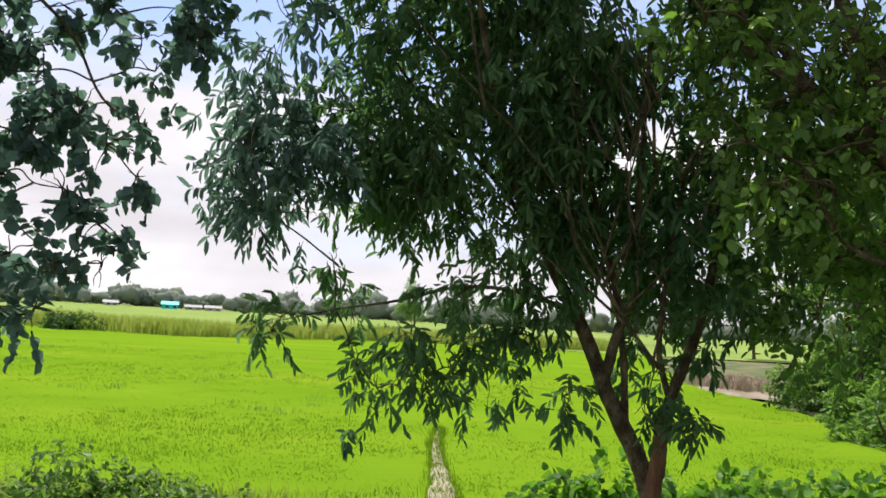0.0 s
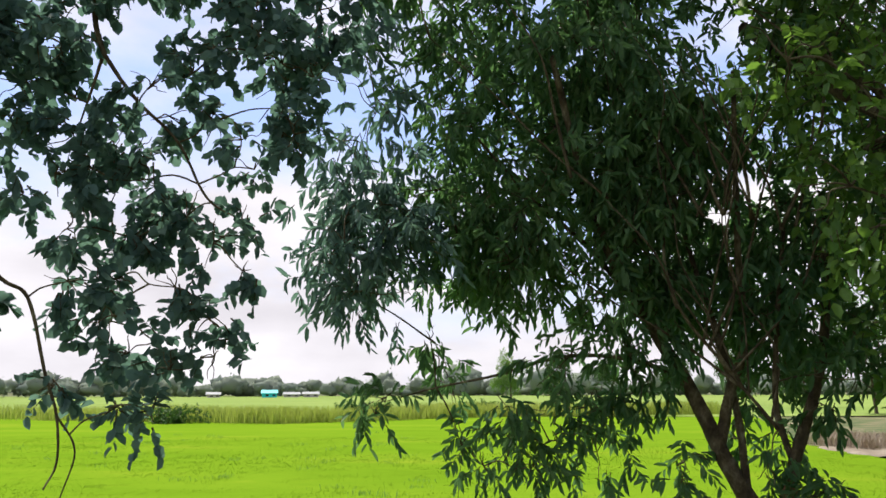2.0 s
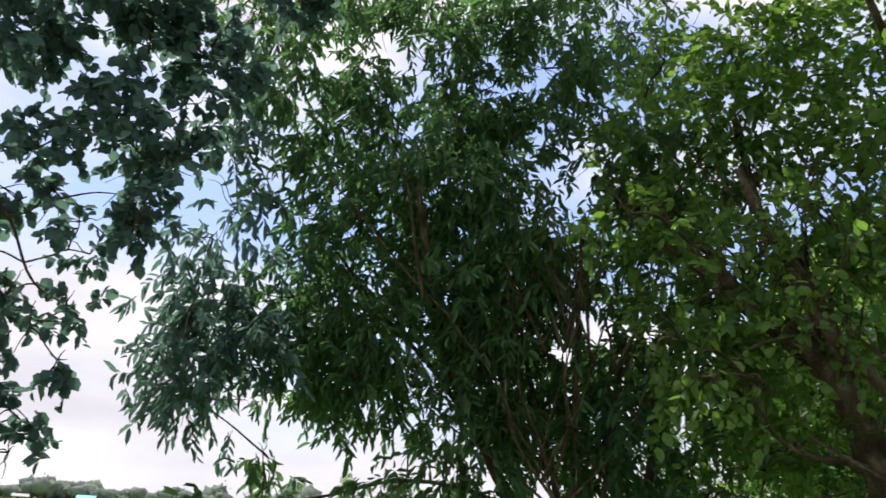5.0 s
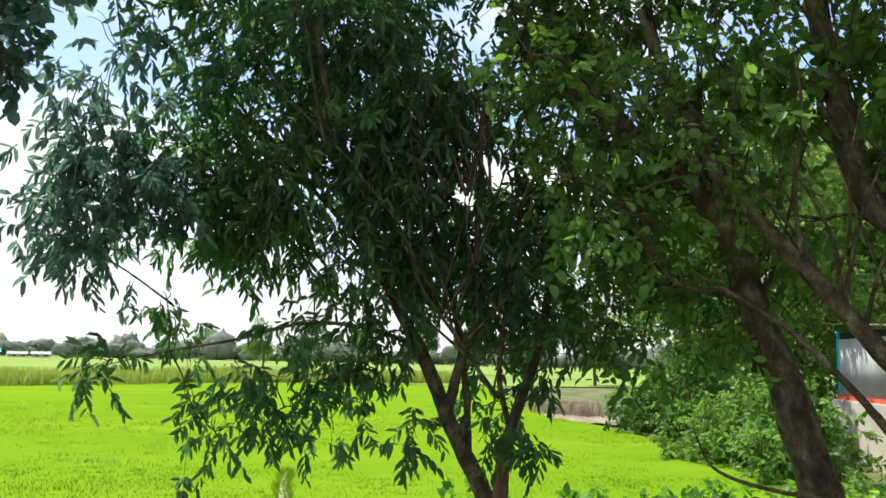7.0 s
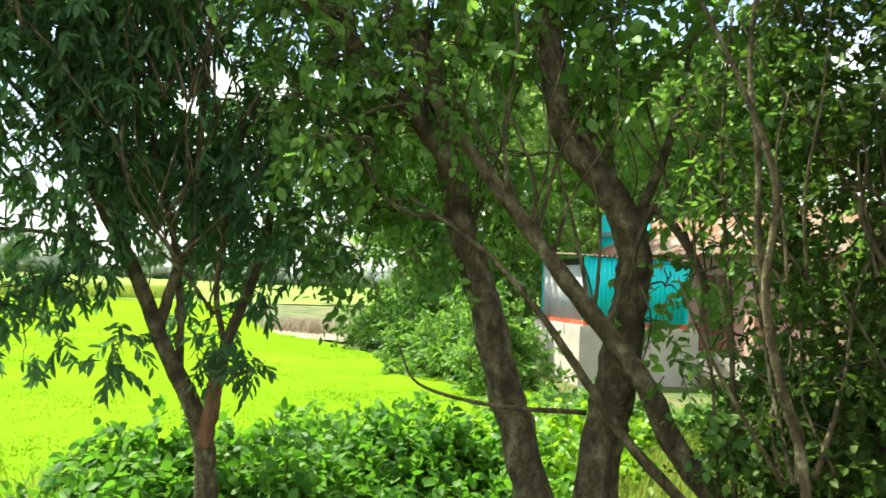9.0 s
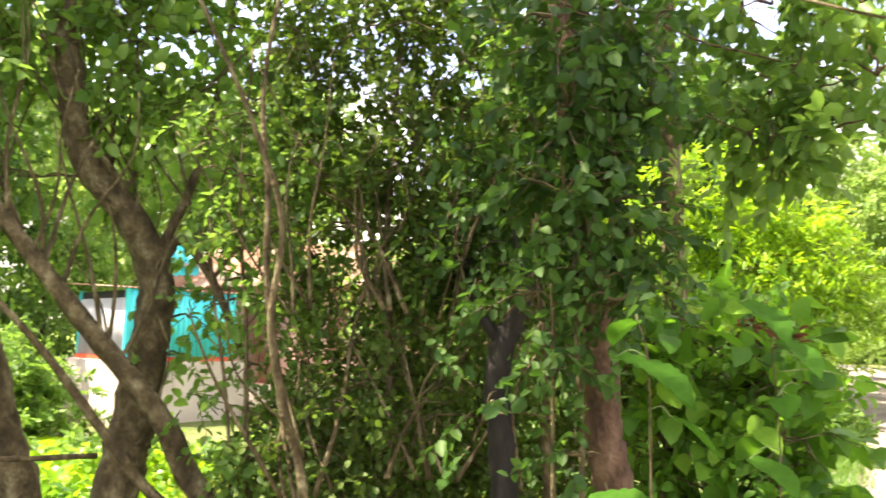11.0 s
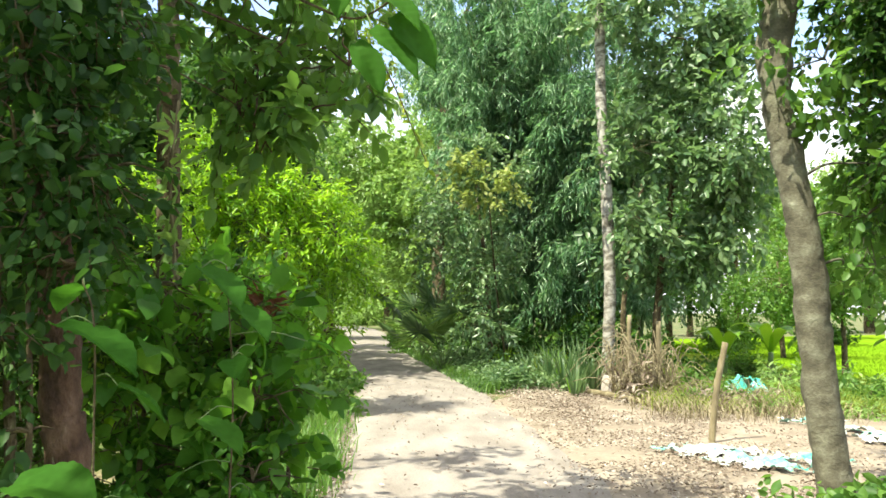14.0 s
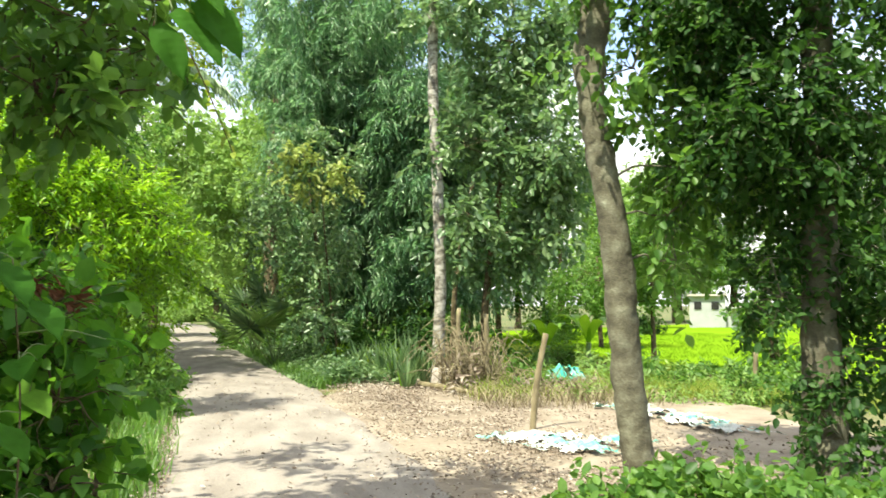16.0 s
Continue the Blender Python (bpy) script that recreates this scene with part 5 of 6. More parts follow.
def bamboo(name, seed, cx, cy, culms, h, label):
    rng = np.random.default_rng(seed)
    t = thing(name, (cx, cy, -0.05), label, "bamboo")
    leafs, twigs = Soup(), Soup()
    for q in range(culms):
        a, r = rng.uniform(0, 6.28), rng.uniform(0.1, 1.6)
        x, y = cx + math.cos(a) * r, cy + math.sin(a) * r * 0.8
        hh, l = h * rng.uniform(0.7, 1.1), rng.uniform(0.5, 3.0)
        pts = [(x, y, -0.1), (x + math.cos(a) * l * .1, y + math.sin(a) * l * .1, hh * .4), (x + math.cos(a) * l * .45, y + math.sin(a) * l * .45, hh * .8), (x + math.cos(a) * l, y + math.sin(a) * l, hh)]
        s = Soup()
        p = tube(s, pts, 0.045, 0.012, 7, 6, rng, 0.02)
        part("culm", s, CULM, t, smooth=True)
        for z in rng.uniform(0.16, 1.0, 8):
            c = p[int(z * (len(p) - 1))] + rng.normal(0, .35, 3)
            for _ in range(3):
                sprays(rng, leafs, twigs, c + rng.normal(0, .32, 3), (.34, .34, .22), 13, (0.24, 0.032), LANCE, 9, 0.42, 0.7, 3, 0.4, 0.9)
    part("fine_branchwork", twigs, CULM, t)["kind"] = "stuff"
    part("foliage", leafs, LEAF_BAMBOO, t)["kind"] = "stuff"
    return t


bamboo("bamboo_clump", 41, 23.6, -3.2, 38, 10.5, "tall bamboo clump with fine drooping blue-green leaves")
bamboo("bamboo_clump", 42, 22.0, -5.3, 26, 9.5, "dense bamboo clump with dark shaded culms")


# ======================= understory =======================
def shrub(name, seed, at, rx, ry, h, mat, label, leaf=(0.1, 0.08), shape=HEART, density=150, per=7, category="bush", n=10):
    """A low bush about a place: short stems with leaf clumps down to the ground."""
    rng = np.random.default_rng(seed)
    at = Vector(at)
    stems, cl = [], []
    for q in range(n):
        a, r = rng.uniform(0, 6.28), math.sqrt(rng.random())
        x, y = at.x + math.cos(a) * r * rx, at.y + math.sin(a) * r * ry
        hh = h * rng.uniform(0.55, 1.0) * (1 - 0.35 * r)
        if q < 5:
            stems.append(([(x * .6 + at.x * .4, y * .6 + at.y * .4, at.z - 0.05), (x, y, at.z + hh * 0.4), (x, y, at.z + hh * .8)], 0.018 + 0.006 * h, 0.006))
        k = h * 0.34
        cl.append(((x, y, at.z + max(k * .7, hh - k)), (min(rx, .9) * 0.55, min(ry, .9) * 0.55, k), 1.0))
        cl.append(((x, y, at.z + k * 0.8), (min(rx, .9) * 0.5, min(ry, .9) * 0.5, k), .6))
    return tree(name, seed, at, stems, cl, mat, BARK, label, category, leaf, shape, per, leaf[0] * 2.4, 0.15, 0.3, density, 6, wood=False)


# broad-leaved plants in front of the paddy
for q, (x, y, rx, ry, h) in enumerate([(1.5, 6.9, .8, .6, 1.05), (2.7, 7.2, .9, .6, 1.1), (3.6, 6.8, .9, .7, 1.0), (4.6, 7.4, .8, .7, .9), (6.5, 7.9, .8, .6, .8), (0.9, 6.5, .5, .45, .8), (2.2, 6.3, .9, .5, .75), (3.5, 6.0, .9, .5, .6), (5.6, 7.6, .8, .7, .8), (5.0, 6.6, .8, .6, .6), (1.2, 6.2, .5, .4, .7)]):
    # Past x 4.4 the lime leaf colour stands in for sun on the plants.
    shrub("shrub", 50 + q, (x, y, -0.42), rx, ry, h, LEAF_LIME if x > 4.4 else LEAF_HEDGE, "low broad-leaved green plants at the paddy's edge", (0.09, 0.07), HEART, 340, 6, "plant", 8)
for q, (az, d, h) in enumerate([(-27, 6.6, .85), (-23, 6.8, 1.0), (-19.5, 6.6, 1.0), (-16, 6.9, .85), (-31, 6.7, .8)]):
    p = P(az, d, 0)
    shrub("shrub", 60 + q, (p.x, p.y, -0.42), .5, .45, h, LEAF_MID, "bushy small-leaved shrub at the paddy's edge", (0.06, 0.035), OVAL, 420, 8, "plant", 8)

B1 = shrub("bush", 70, (0, 0, 0), 1.5, 1.2, 2.4, LEAF_MID, "dense green bush with leaves to the ground", (0.13, 0.075), OVAL, 85, 8, "bush", 14)
B2 = shrub("bush", 71, (0, 0, 0), 1.4, 1.3, 1.7, LEAF_DARK, "low dark green bush", (0.13, 0.08), OVAL, 95, 8, "bush", 12)
B3 = shrub("bush", 72, (0, 0, 0), 1.1, 1.0, 0.8, LEAF_MID, "low green ground plants", (0.1, 0.065), OVAL, 160, 8, "bush", 10)
# B4 is lightened by colour where haze would lighten it.
B4 = shrub("bush", 73, (0, 0, 0), 1.5, 1.2, 2.2, LEAF_PALE, "bush far down the road with haze put into its light green", (0.14, 0.085), OVAL, 80, 8, "bush", 12)
bushes = [(B1, 9.9, 17.40), (B1, 11, 20.00), (B1, 11, 23.50), (B2, 10.4, 18.80), (B2, 10.6, 22.00), (B1, 12.2, 25.00), (B2, 13.5, 22.00), (B1, 9.4, 15.60), (B2, 14, 18.50), (B1, 8.4, 13.60),
          (B3, 8.6, 15.40), (B3, 9.4, 16.40), (B2, 13.5, 27.00), (B1, 16, 24.00), (B2, 18, 20.00), (B2, 12.5, 9.00), (B1, 14.5, 7.70), (B3, 7.6, 9.00), (B3, 6.6, 8.40), (B3, 9.4, 8.00),
          (B1, 11.2, 5.76), (B2, 9.2, 5.40), (B2, 7.4, 4.60), (B1, 13.5, 4.52)]
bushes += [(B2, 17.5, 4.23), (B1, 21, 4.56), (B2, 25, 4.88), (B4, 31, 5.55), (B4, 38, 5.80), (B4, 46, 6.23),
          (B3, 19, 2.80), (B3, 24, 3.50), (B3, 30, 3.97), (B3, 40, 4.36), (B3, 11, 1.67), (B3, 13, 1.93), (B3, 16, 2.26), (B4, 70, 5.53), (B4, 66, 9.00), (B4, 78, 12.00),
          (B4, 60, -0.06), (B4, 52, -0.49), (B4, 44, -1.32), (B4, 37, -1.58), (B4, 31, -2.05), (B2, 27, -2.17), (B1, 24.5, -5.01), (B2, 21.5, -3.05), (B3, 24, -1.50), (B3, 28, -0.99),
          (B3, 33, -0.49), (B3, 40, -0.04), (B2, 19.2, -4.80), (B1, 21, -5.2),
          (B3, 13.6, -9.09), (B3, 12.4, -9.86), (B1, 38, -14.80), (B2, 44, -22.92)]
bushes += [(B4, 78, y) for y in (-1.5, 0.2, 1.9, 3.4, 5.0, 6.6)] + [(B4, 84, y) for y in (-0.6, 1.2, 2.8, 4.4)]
seen_src = set()
for q, (src, x, y) in enumerate(bushes):
    m = pose(x, y, float(ground_z(x, y)) - 0.02, 0, 0, q * 67 % 360) @ Matrix.Scale(2.2 if x >= 78 else 1.0, 4)
    if src.name not in seen_src:
        seen_src.add(src.name)
        src.matrix_basis = m
    else:
        copy_thing(src, m)

for q, (az, d, h) in enumerate([(117.5, 6.0, .5), (120, 5.8, .55), (123, 5.9, .6), (126, 5.6, .6), (129.5, 5.8, .6)]):
    p = P(az, d, 0)
    shrub("shrub", 80 + q, (p.x, p.y, 0), .5, .45, h, LEAF_MID, "leafy roadside shrub under the trees", (0.085, 0.06), OVAL, 420, 7, "plant", 8)

# weeds and grass along the edges
rng = np.random.default_rng(5)
s = Soup()
k = 5200
xx = rng.uniform(4, 45, k)
sd = np.where(rng.random(k) < 0.5, 1, -1)
off = 1.25 + np.abs(rng.normal(0, 0.35, k))
keep = ~((sd < 0) & (xx < 15)) & ~((sd > 0) & (xx < 6.5))
blades(rng, s, np.stack([xx, road_mid(xx) + sd * off], 1)[keep], lambda x, y: ground_z(x, y) - 0.02, 0.22, 0.014, 0.6, 5, 0.1)
single("verge_grass", s, LEAF_MID, (0, 0, 0), "ragged green grass along the road's edges", "grass", "", "stuff")
s = Soup()
k = 9000
xx, yy = rng.uniform(-9, 9, k), rng.uniform(3.2, 8.2, k)
keep = (np.abs(xx - 0.05) > 0.35) & (np.hypot(xx, yy) > 3.0)
blades(rng, s, np.stack([xx, yy], 1)[keep], lambda x, y: ground_z(x, y) - 0.02, 0.26, 0.012, 0.5, 5, 0.09)
k = 4200
xx, yy = rng.uniform(11.5, 30, k), rng.uniform(-11, -6.6, k)
xx[:900], yy[:900] = rng.uniform(14.5, 20, 900), rng.uniform(-7.2, -4.4, 900)
blades(rng, s, np.stack([xx, yy], 1), lambda x, y: ground_z(x, y) - 0.02, 0.3, 0.014, 0.9, 5, 0.22)
single("meadow_grass", s, RUSH, (0, 0, 0), "loose yellowish-green grass on the banks", "grass", "", "stuff")

s = Soup()
k = 4200
xx, yy = rng.uniform(12.4, 20, k), rng.uniform(-9.5, -3.9, k)
keep = (yy < -3.9 - (xx - 12.4) * 0.12) & (np.hypot(xx - 14.0, yy + 5.85) > 0.45) & (bumps(xx, yy, .7, 2.0) > -0.25)
blades(rng, s, np.stack([xx, yy], 1)[keep], lambda x, y: ground_z(x, y) - 0.02, 0.26, 0.012, 1.1, 5, 0.22)
single("weeds", s, LEAF_OLIVE, (0, 0, 0), "sunlit weeds behind the wooden posts", "weeds", "", "stuff")
s = Soup()
k = 420
xx, yy = rng.uniform(11.2, 13.4, k), rng.uniform(-6.2, -3.6, k)
blades(rng, s, np.stack([xx, yy], 1), lambda x, y: ground_z(x, y) - 0.02, 0.26, 0.01, 1.3, 4, 0.16)
single("dry_stalks", s, STALK, (0, 0, 0), "loose dry brown stalks lying on the sand", "stalks", "", "stuff")
wild = [shrub("weed", 92, (0, 0, 0), .4, .35, .55, LEAF_MID, "leafy green weed on the verge", (0.085, 0.05), OVAL, 260, 7, "plant", 6),
        shrub("weed", 93, (0, 0, 0), .45, .4, .4, LEAF_PALE, "pale yellow-green weed on the verge", (0.1, 0.03), LANCE, 240, 8, "plant", 6)]
for q, (x, y, k) in enumerate([(13.2, -5.1, 1.0), (13.6, -6.6, 1.2), (14.9, -5.2, 1.1), (15.3, -6.5, 1.5), (12.8, -7.4, 1.0), (14.6, -7.4, 1.4), (16.0, -5.8, 1.3), (12.2, -6.5, .8), (11.8, -8.0, 1.1), (13.3, -8.3, 1.3), (15.8, -7.7, 1.2), (12.5, -5.6, .8), (13.0, -4.6, .7), (11.4, -7.2, .8), (10.6, -8.4, 1.0), (12.4, -8.9, 1.2)]):
    m = pose(x, y, float(ground_z(x, y)) - 0.02, 0, 0, q * 77) @ Matrix.Scale(k, 4)
    if q < 2:
        wild[q].matrix_basis = m
    else:
        copy_thing(wild[q % 2], m)
shrub("shrub", 90, (16.6, -6.9, 0), .55, .5, .95, LEAF_MID, "narrow-leaved green shrub beside the teal heap", (0.12, 0.04), OVAL, 260, 8, "plant", 8)
shrub("shrub", 91, (14.0, -7.6, -0.05), .4, .4, .5, LEAF_MID, "broad-leaved weed at the paddy's edge", (0.16, 0.12), HEART, 120, 6, "plant", 6)

# creeping leaves along the south edge of the road
s = Soup()
k = 15000
xx = 15.2 + 17 * rng.random(k) ** 1.3
yy = road_mid(xx) - 1.15 - np.abs(rng.normal(0, .9, k))
hh = np.clip(.24 + .4 * (bumps(xx, yy, .9, 3.0) + .5), .04, .5) * np.clip((road_mid(xx) - 1.2 - yy) * 1.4, .12, 1)
base = np.stack([xx, yy, ground_z(xx, yy) + hh * rng.random(k) ** .6], 1)
ll = rng.uniform(.05, .12, k)
add_leaves(s, base, rng.normal(size=(k, 3)) * (1, 1, .5), rng.normal(size=(k, 3)) * .6 + (0, 0, 1), ll, ll * .6, OVAL)
single("creeper", s, LEAF_DUSTY, (0, 0, 0), "low carpet of creeping green leaves beside the road", "creeper", "", "stuff")

# dry leaves
s = Soup()
k = 30000
xx = rng.uniform(5.5, 17, k)
yy = -1.9 - np.abs(rng.normal(0, 1.5, k)) + 0.35 * rng.normal(size=k)
edge = rng.random(k) < 0.16
yy[edge] = road_mid(xx[edge]) + 1.1 + 0.3 * np.abs(rng.normal(size=edge.sum()))
road_bits = rng.random(k) < 0.035
yy[road_bits] = road_mid(xx[road_bits]) + rng.uniform(-1.2, 1.2, road_bits.sum())
keep = bumps(xx, yy, 1.1, 4.0) + 0.6 * bumps(xx, yy, 3.3, 9.0) + 0.5 * rng.random(k) > -0.05
xx, yy = xx[keep], yy[keep]
k = len(xx)
base = np.stack([xx, yy, ground_z(xx, yy) + 0.045 + 0.02 * rng.random(k)], 1)
al = rng.normal(size=(k, 3)) * (1, 1, .25)
up = rng.normal(size=(k, 3)) * .5 + (0, 0, 1)
ll = rng.uniform(0.014, 0.052, k)
add_leaves(s, base, al, up, ll, ll * rng.uniform(.3, .7, k), OVAL)
single("leaf_litter", s, LEAF_DRY, (0, 0, 0), "scattered dry brown leaves on the sand", "leaves", "", "stuff")

# ======================= far edge of the fields =======================
rng = np.random.default_rng(77)
s = Soup()
uu, vv = np.meshgrid(np.linspace(0, 2 * math.pi, 13)[:-1], np.linspace(0.12, math.pi - 0.3, 7), indexing="ij")
ball = np.stack([np.cos(uu) * np.sin(vv), np.sin(uu) * np.sin(vv), np.cos(vv)], -1).reshape(-1, 3)
gi, gj = np.meshgrid(np.arange(12), np.arange(6), indexing="ij")
ball_faces = np.stack([gi * 7 + gj, gi * 7 + gj + 1, (gi + 1) % 12 * 7 + gj + 1, (gi + 1) % 12 * 7 + gj], -1).reshape(-1, 4)
for q in range(250):
    az = -58 + 100 * q / 250 + rng.normal(0, .3)
    d = rng.uniform(300, 350)
    p = P(az, d, 0)
    h = rng.uniform(4.2, 6.4) * (1 + .3 * math.sin(az * .9) + .3 * math.sin(az * 2.3 + 1)) * (1.4 if rng.random() < .12 else 1)
    w = rng.uniform(3.0, 5.0) * (.5 + h / 10)
    for _ in range(3):
        c = np.array((p.x + rng.normal(0, w * .5), p.y + rng.normal(0, w * .4), h * rng.uniform(.3, .66)))
        s.add(c + ball * (w * .72, w * .6, h * .36) * (1 + .16 * rng.normal(size=(len(ball), 1))), None, ball_faces)
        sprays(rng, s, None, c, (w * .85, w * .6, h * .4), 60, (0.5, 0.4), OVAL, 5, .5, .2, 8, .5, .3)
single("far_woods", s, LEAF_FAR_HAZE, (0, 0, 0), "distant tree line along the horizon with haze put into its leaf colour", "woods", "", "stuff")


def far_hut(az, d, w, h, wall, roof, label):
    p = P(az, d, 0)
    m = Matrix.Translation((p.x, p.y, -0.4)) @ Matrix.Rotation(-radians(az), 4, "Z")
    t = thing("hut", (p.x, p.y, -0.4), label, "hut", "huts across the fields")
    part("wall", box(bmesh.new(), -w / 2, -2, 0, w / 2, 2, h * .6, m), wall, t)
    bm = bmesh.new()
    v = [bm.verts.new(m @ Vector(c)) for c in [(-w / 2 - .4, -2.5, h * .58), (w / 2 + .4, -2.5, h * .58), (w / 2 + .4, 2.5, h * .58), (-w / 2 - .4, 2.5, h * .58), (-w / 2 - .2, 0, h), (w / 2 + .2, 0, h)]]
    for f in [(0, 1, 5, 4), (2, 3, 4, 5), (1, 2, 5), (3, 0, 4), (3, 2, 1, 0)]:
        bm.faces.new([v[i] for i in f])
    part("roof", bm, roof, t)
    for k in (-.25, .2):
        part("window", box(bmesh.new(), w * k, -2.06, h * .2, w * k + .9, -1.98, h * .42, m), DARK_GAP, t)
    return t


far_hut(-18.7, 262, 4.6, 2.4, TEAL, TEAL, "teal-painted tin hut across the fields")
far_hut(-17.2, 270, 5, 1.7, CEMENT, TIN, "white shed with pale roof across the fields")
far_hut(-15.9, 270, 5, 1.8, CEMENT, TIN, "white shed with pale roof across the fields")
far_hut(-22.4, 268, 4, 1.8, CEMENT, TIN, "grey shed across the fields")
for az, d in [(1, 120), (5, 135), (9, 125), (13, 110), (17, 95), (-2, 150), (21, 70)]:
    p = P(az, d, 0)
    copy_thing(W2 if int(az) % 2 else W1, pose(p.x, p.y, -0.4, 0, 0, az * 40))
for az, d in [(-24.5, 52), (-13, 61), (-11.5, 62), (-4, 64)]:
    p = P(az, d, 0)
    copy_thing(B2, pose(p.x, p.y, -0.5, 0, 0, az * 40))


# ======================= raised hut and long house =======================
def corrugated(x0, x1, z0, z1, y, m, waves=24, amp=0.012, thick=0.01):
    """A ribbed metal sheet in the local x-z plane."""
    k = waves * 6
    xs = np.linspace(x0, x1, k + 1)
    ys = y + amp * np.sin(np.arange(k + 1) / 6 * 2 * math.pi)
    v, q = [], []
    for x, yv in zip(xs, ys):
        for dy, z in ((0, z0), (0, z1), (thick, z1), (thick, z0)):
            v.append(m @ Vector((x, yv + dy, z)))
    for i in range(k):
        for a in range(4):
            b = (a + 1) % 4
            q.append((i * 4 + a, (i + 1) * 4 + a, (i + 1) * 4 + b, i * 4 + b))
    q += [(0, 1, 2, 3), (k * 4 + 3, k * 4 + 2, k * 4 + 1, k * 4)]
    return Soup().add([tuple(c) for c in v], None, q)


hx, hy = 11.28, 14.03
HM = Matrix.Translation((hx, hy, 0)) @ Matrix.Rotation(radians(-16), 4, "Z")
hut = thing("raised_hut", (hx, hy, -0.45), "small teal tin hut on a high cement plinth", "hut")
part("plinth", box(bmesh.new(), -.12, -.12, -.5, 2.7, 2.9, .84, HM, .02), CEMENT, hut)
part("red_band", box(bmesh.new(), -.015, -.015, .84, 2.5, 2.7, .935, HM), RED_PAINT, hut, "red painted foot of the walls")
part("front_wall", corrugated(0.07, 2.43, .94, 2.33, 0.0, HM, 22), TEAL, hut, "bright teal ribbed tin wall", True)
SIDE = HM @ Matrix.Rotation(radians(90), 4, "Z")
part("side_wall", corrugated(0.07, 2.6, .94, 2.15, -.012, SIDE, 22), GREY_WALL, hut, "grey ribbed tin wall", True)
part("back_wall", box(bmesh.new(), 0, 2.6, .94, 2.45, 2.66, 2.2, HM), TIN, hut)
part("end_wall", box(bmesh.new(), 2.4, 0.05, .94, 2.46, 2.58, 2.2, HM), TEAL, hut)
for x, y in ((-.01, -.02), (2.4, -.02), (-.01, 2.56)):
    part("corner_post", box(bmesh.new(), x, y, .94, x + .08, y + .08, 2.34, HM), TEAL, hut)
# Dark strip filling the slot under the roof, its shade given by colour.
part("vent_gap", box(bmesh.new(), .02, .15, 2.15, .06, 2.5, 2.3, HM), DARK_GAP, hut)
part("roof", corrugated(-.25, 2.75, 0, 3.2, 0, HM @ Matrix.Translation((0, -.06, 2.36)) @ Matrix.Rotation(radians(-87), 4, "X"), 26, 0.015, 0.006), RUST, hut, "rusty tin roof sheet", True)

ax, bx2 = P(41.5, 25, 0), P(72, 18, 0)
ang = math.atan2(bx2.y - ax.y, bx2.x - ax.x)
LH = Matrix.Translation((ax.x, ax.y, -0.42)) @ Matrix.Rotation(ang, 4, "Z")
LL = math.hypot(bx2.x - ax.x, bx2.y - ax.y)
house = thing("long_house", (ax.x, ax.y, -0.42), "long pink plastered house with rusty tin roof behind trees", "house")
part("base", box(bmesh.new(), -.3, -.5, -.1, LL + .3, 4.3, .55, LH), CEMENT, house)
part("wall", box(bmesh.new(), 0, 0, .55, LL, 4, 3.3, LH), PINK, house)
part("teal_screen", corrugated(-.9, 1.1, 2.2, 4.4, -.15, LH, 16), TEAL, house, "teal tin screen under the eaves", True)
part("screen_rail", box(bmesh.new(), -.95, -.24, 3.72, 1.15, -.18, 3.84, LH), WHITE, house)
part("screen_rail", box(bmesh.new(), -.95, -.24, 2.9, 1.15, -.18, 2.98, LH), WHITE, house)
k = 0
x = 2.0
while x < LL - 1:
    part("pillar", box(bmesh.new(), x, -.5, .55, x + .28, -.22, 3.1, LH), BRICK_RED if k % 2 == 0 else PINK, house)
    fr = part("window" if k % 2 else "door", box(bmesh.new(), x + .9, -.05, 1.35 if k % 2 else .58, x + 1.9, .02, 2.6, LH), BRICK_RED, house, "red-brown wooden shutters")
    part("panel", box(bmesh.new(), x + .98, -.075, 1.43 if k % 2 else .68, x + 1.37, -.055, 2.5, LH), RUST, fr)
    part("panel", box(bmesh.new(), x + 1.43, -.075, 1.43 if k % 2 else .68, x + 1.82, -.055, 2.5, LH), RUST, fr)
    x += 2.7
    k += 1
part("roof", corrugated(-.5, LL + .6, 0, 3.6, 0, LH @ Matrix.Translation((0, -1.0, 3.1)) @ Matrix.Rotation(radians(-66), 4, "X"), 60, 0.03, 0.02), RUST, house, "rusty corrugated roof slope", True)
part("roof", corrugated(-.5, LL + .6, 0, 3.6, 0, LH @ Matrix.Translation((0, 5.5, 3.1)) @ Matrix.Rotation(radians(66), 4, "X"), 60, 0.03, 0.02), TIN, house, "grey corrugated roof slope", True)


# ======================= by the sandy verge =======================
def post(at, top, r, label):
    rng = np.random.default_rng(int(at[0] * 10))
    s = Soup()
    a, b = Vector(at), Vector(top)
    mid = a.lerp(b, .5) + Vector((.02, .015, 0))
    tube(s, [a - Vector((0, 0, .15)), mid, b], r, r * .85, 9, 5, rng, .06)
    return single("post", s, STALK, at, label, "post", "wooden posts by the verge", "", True)


def ground_at(az, d):
    p = P(az, d, 0)
    return Vector((p.x, p.y, float(ground_z(p.x, p.y))))


post(ground_at(105.2, 15.6), P(105.3, 15.6, -.2), .045, "weathered wooden fence post among dry sticks")
post(ground_at(107.3, 15.8), P(107.2, 15.8, -.6), .05, "weathered wooden fence post among dry sticks")
post(ground_at(110.2, 10.2), P(111.2, 10.3, -1.9), .04, "thin leaning wooden post in the sand")
post(ground_at(124.9, 16.2), P(124.9, 16.2, -3.0), .05, "short wooden stake at the paddy's edge")
rng = np.random.default_rng(91)
s = Soup()
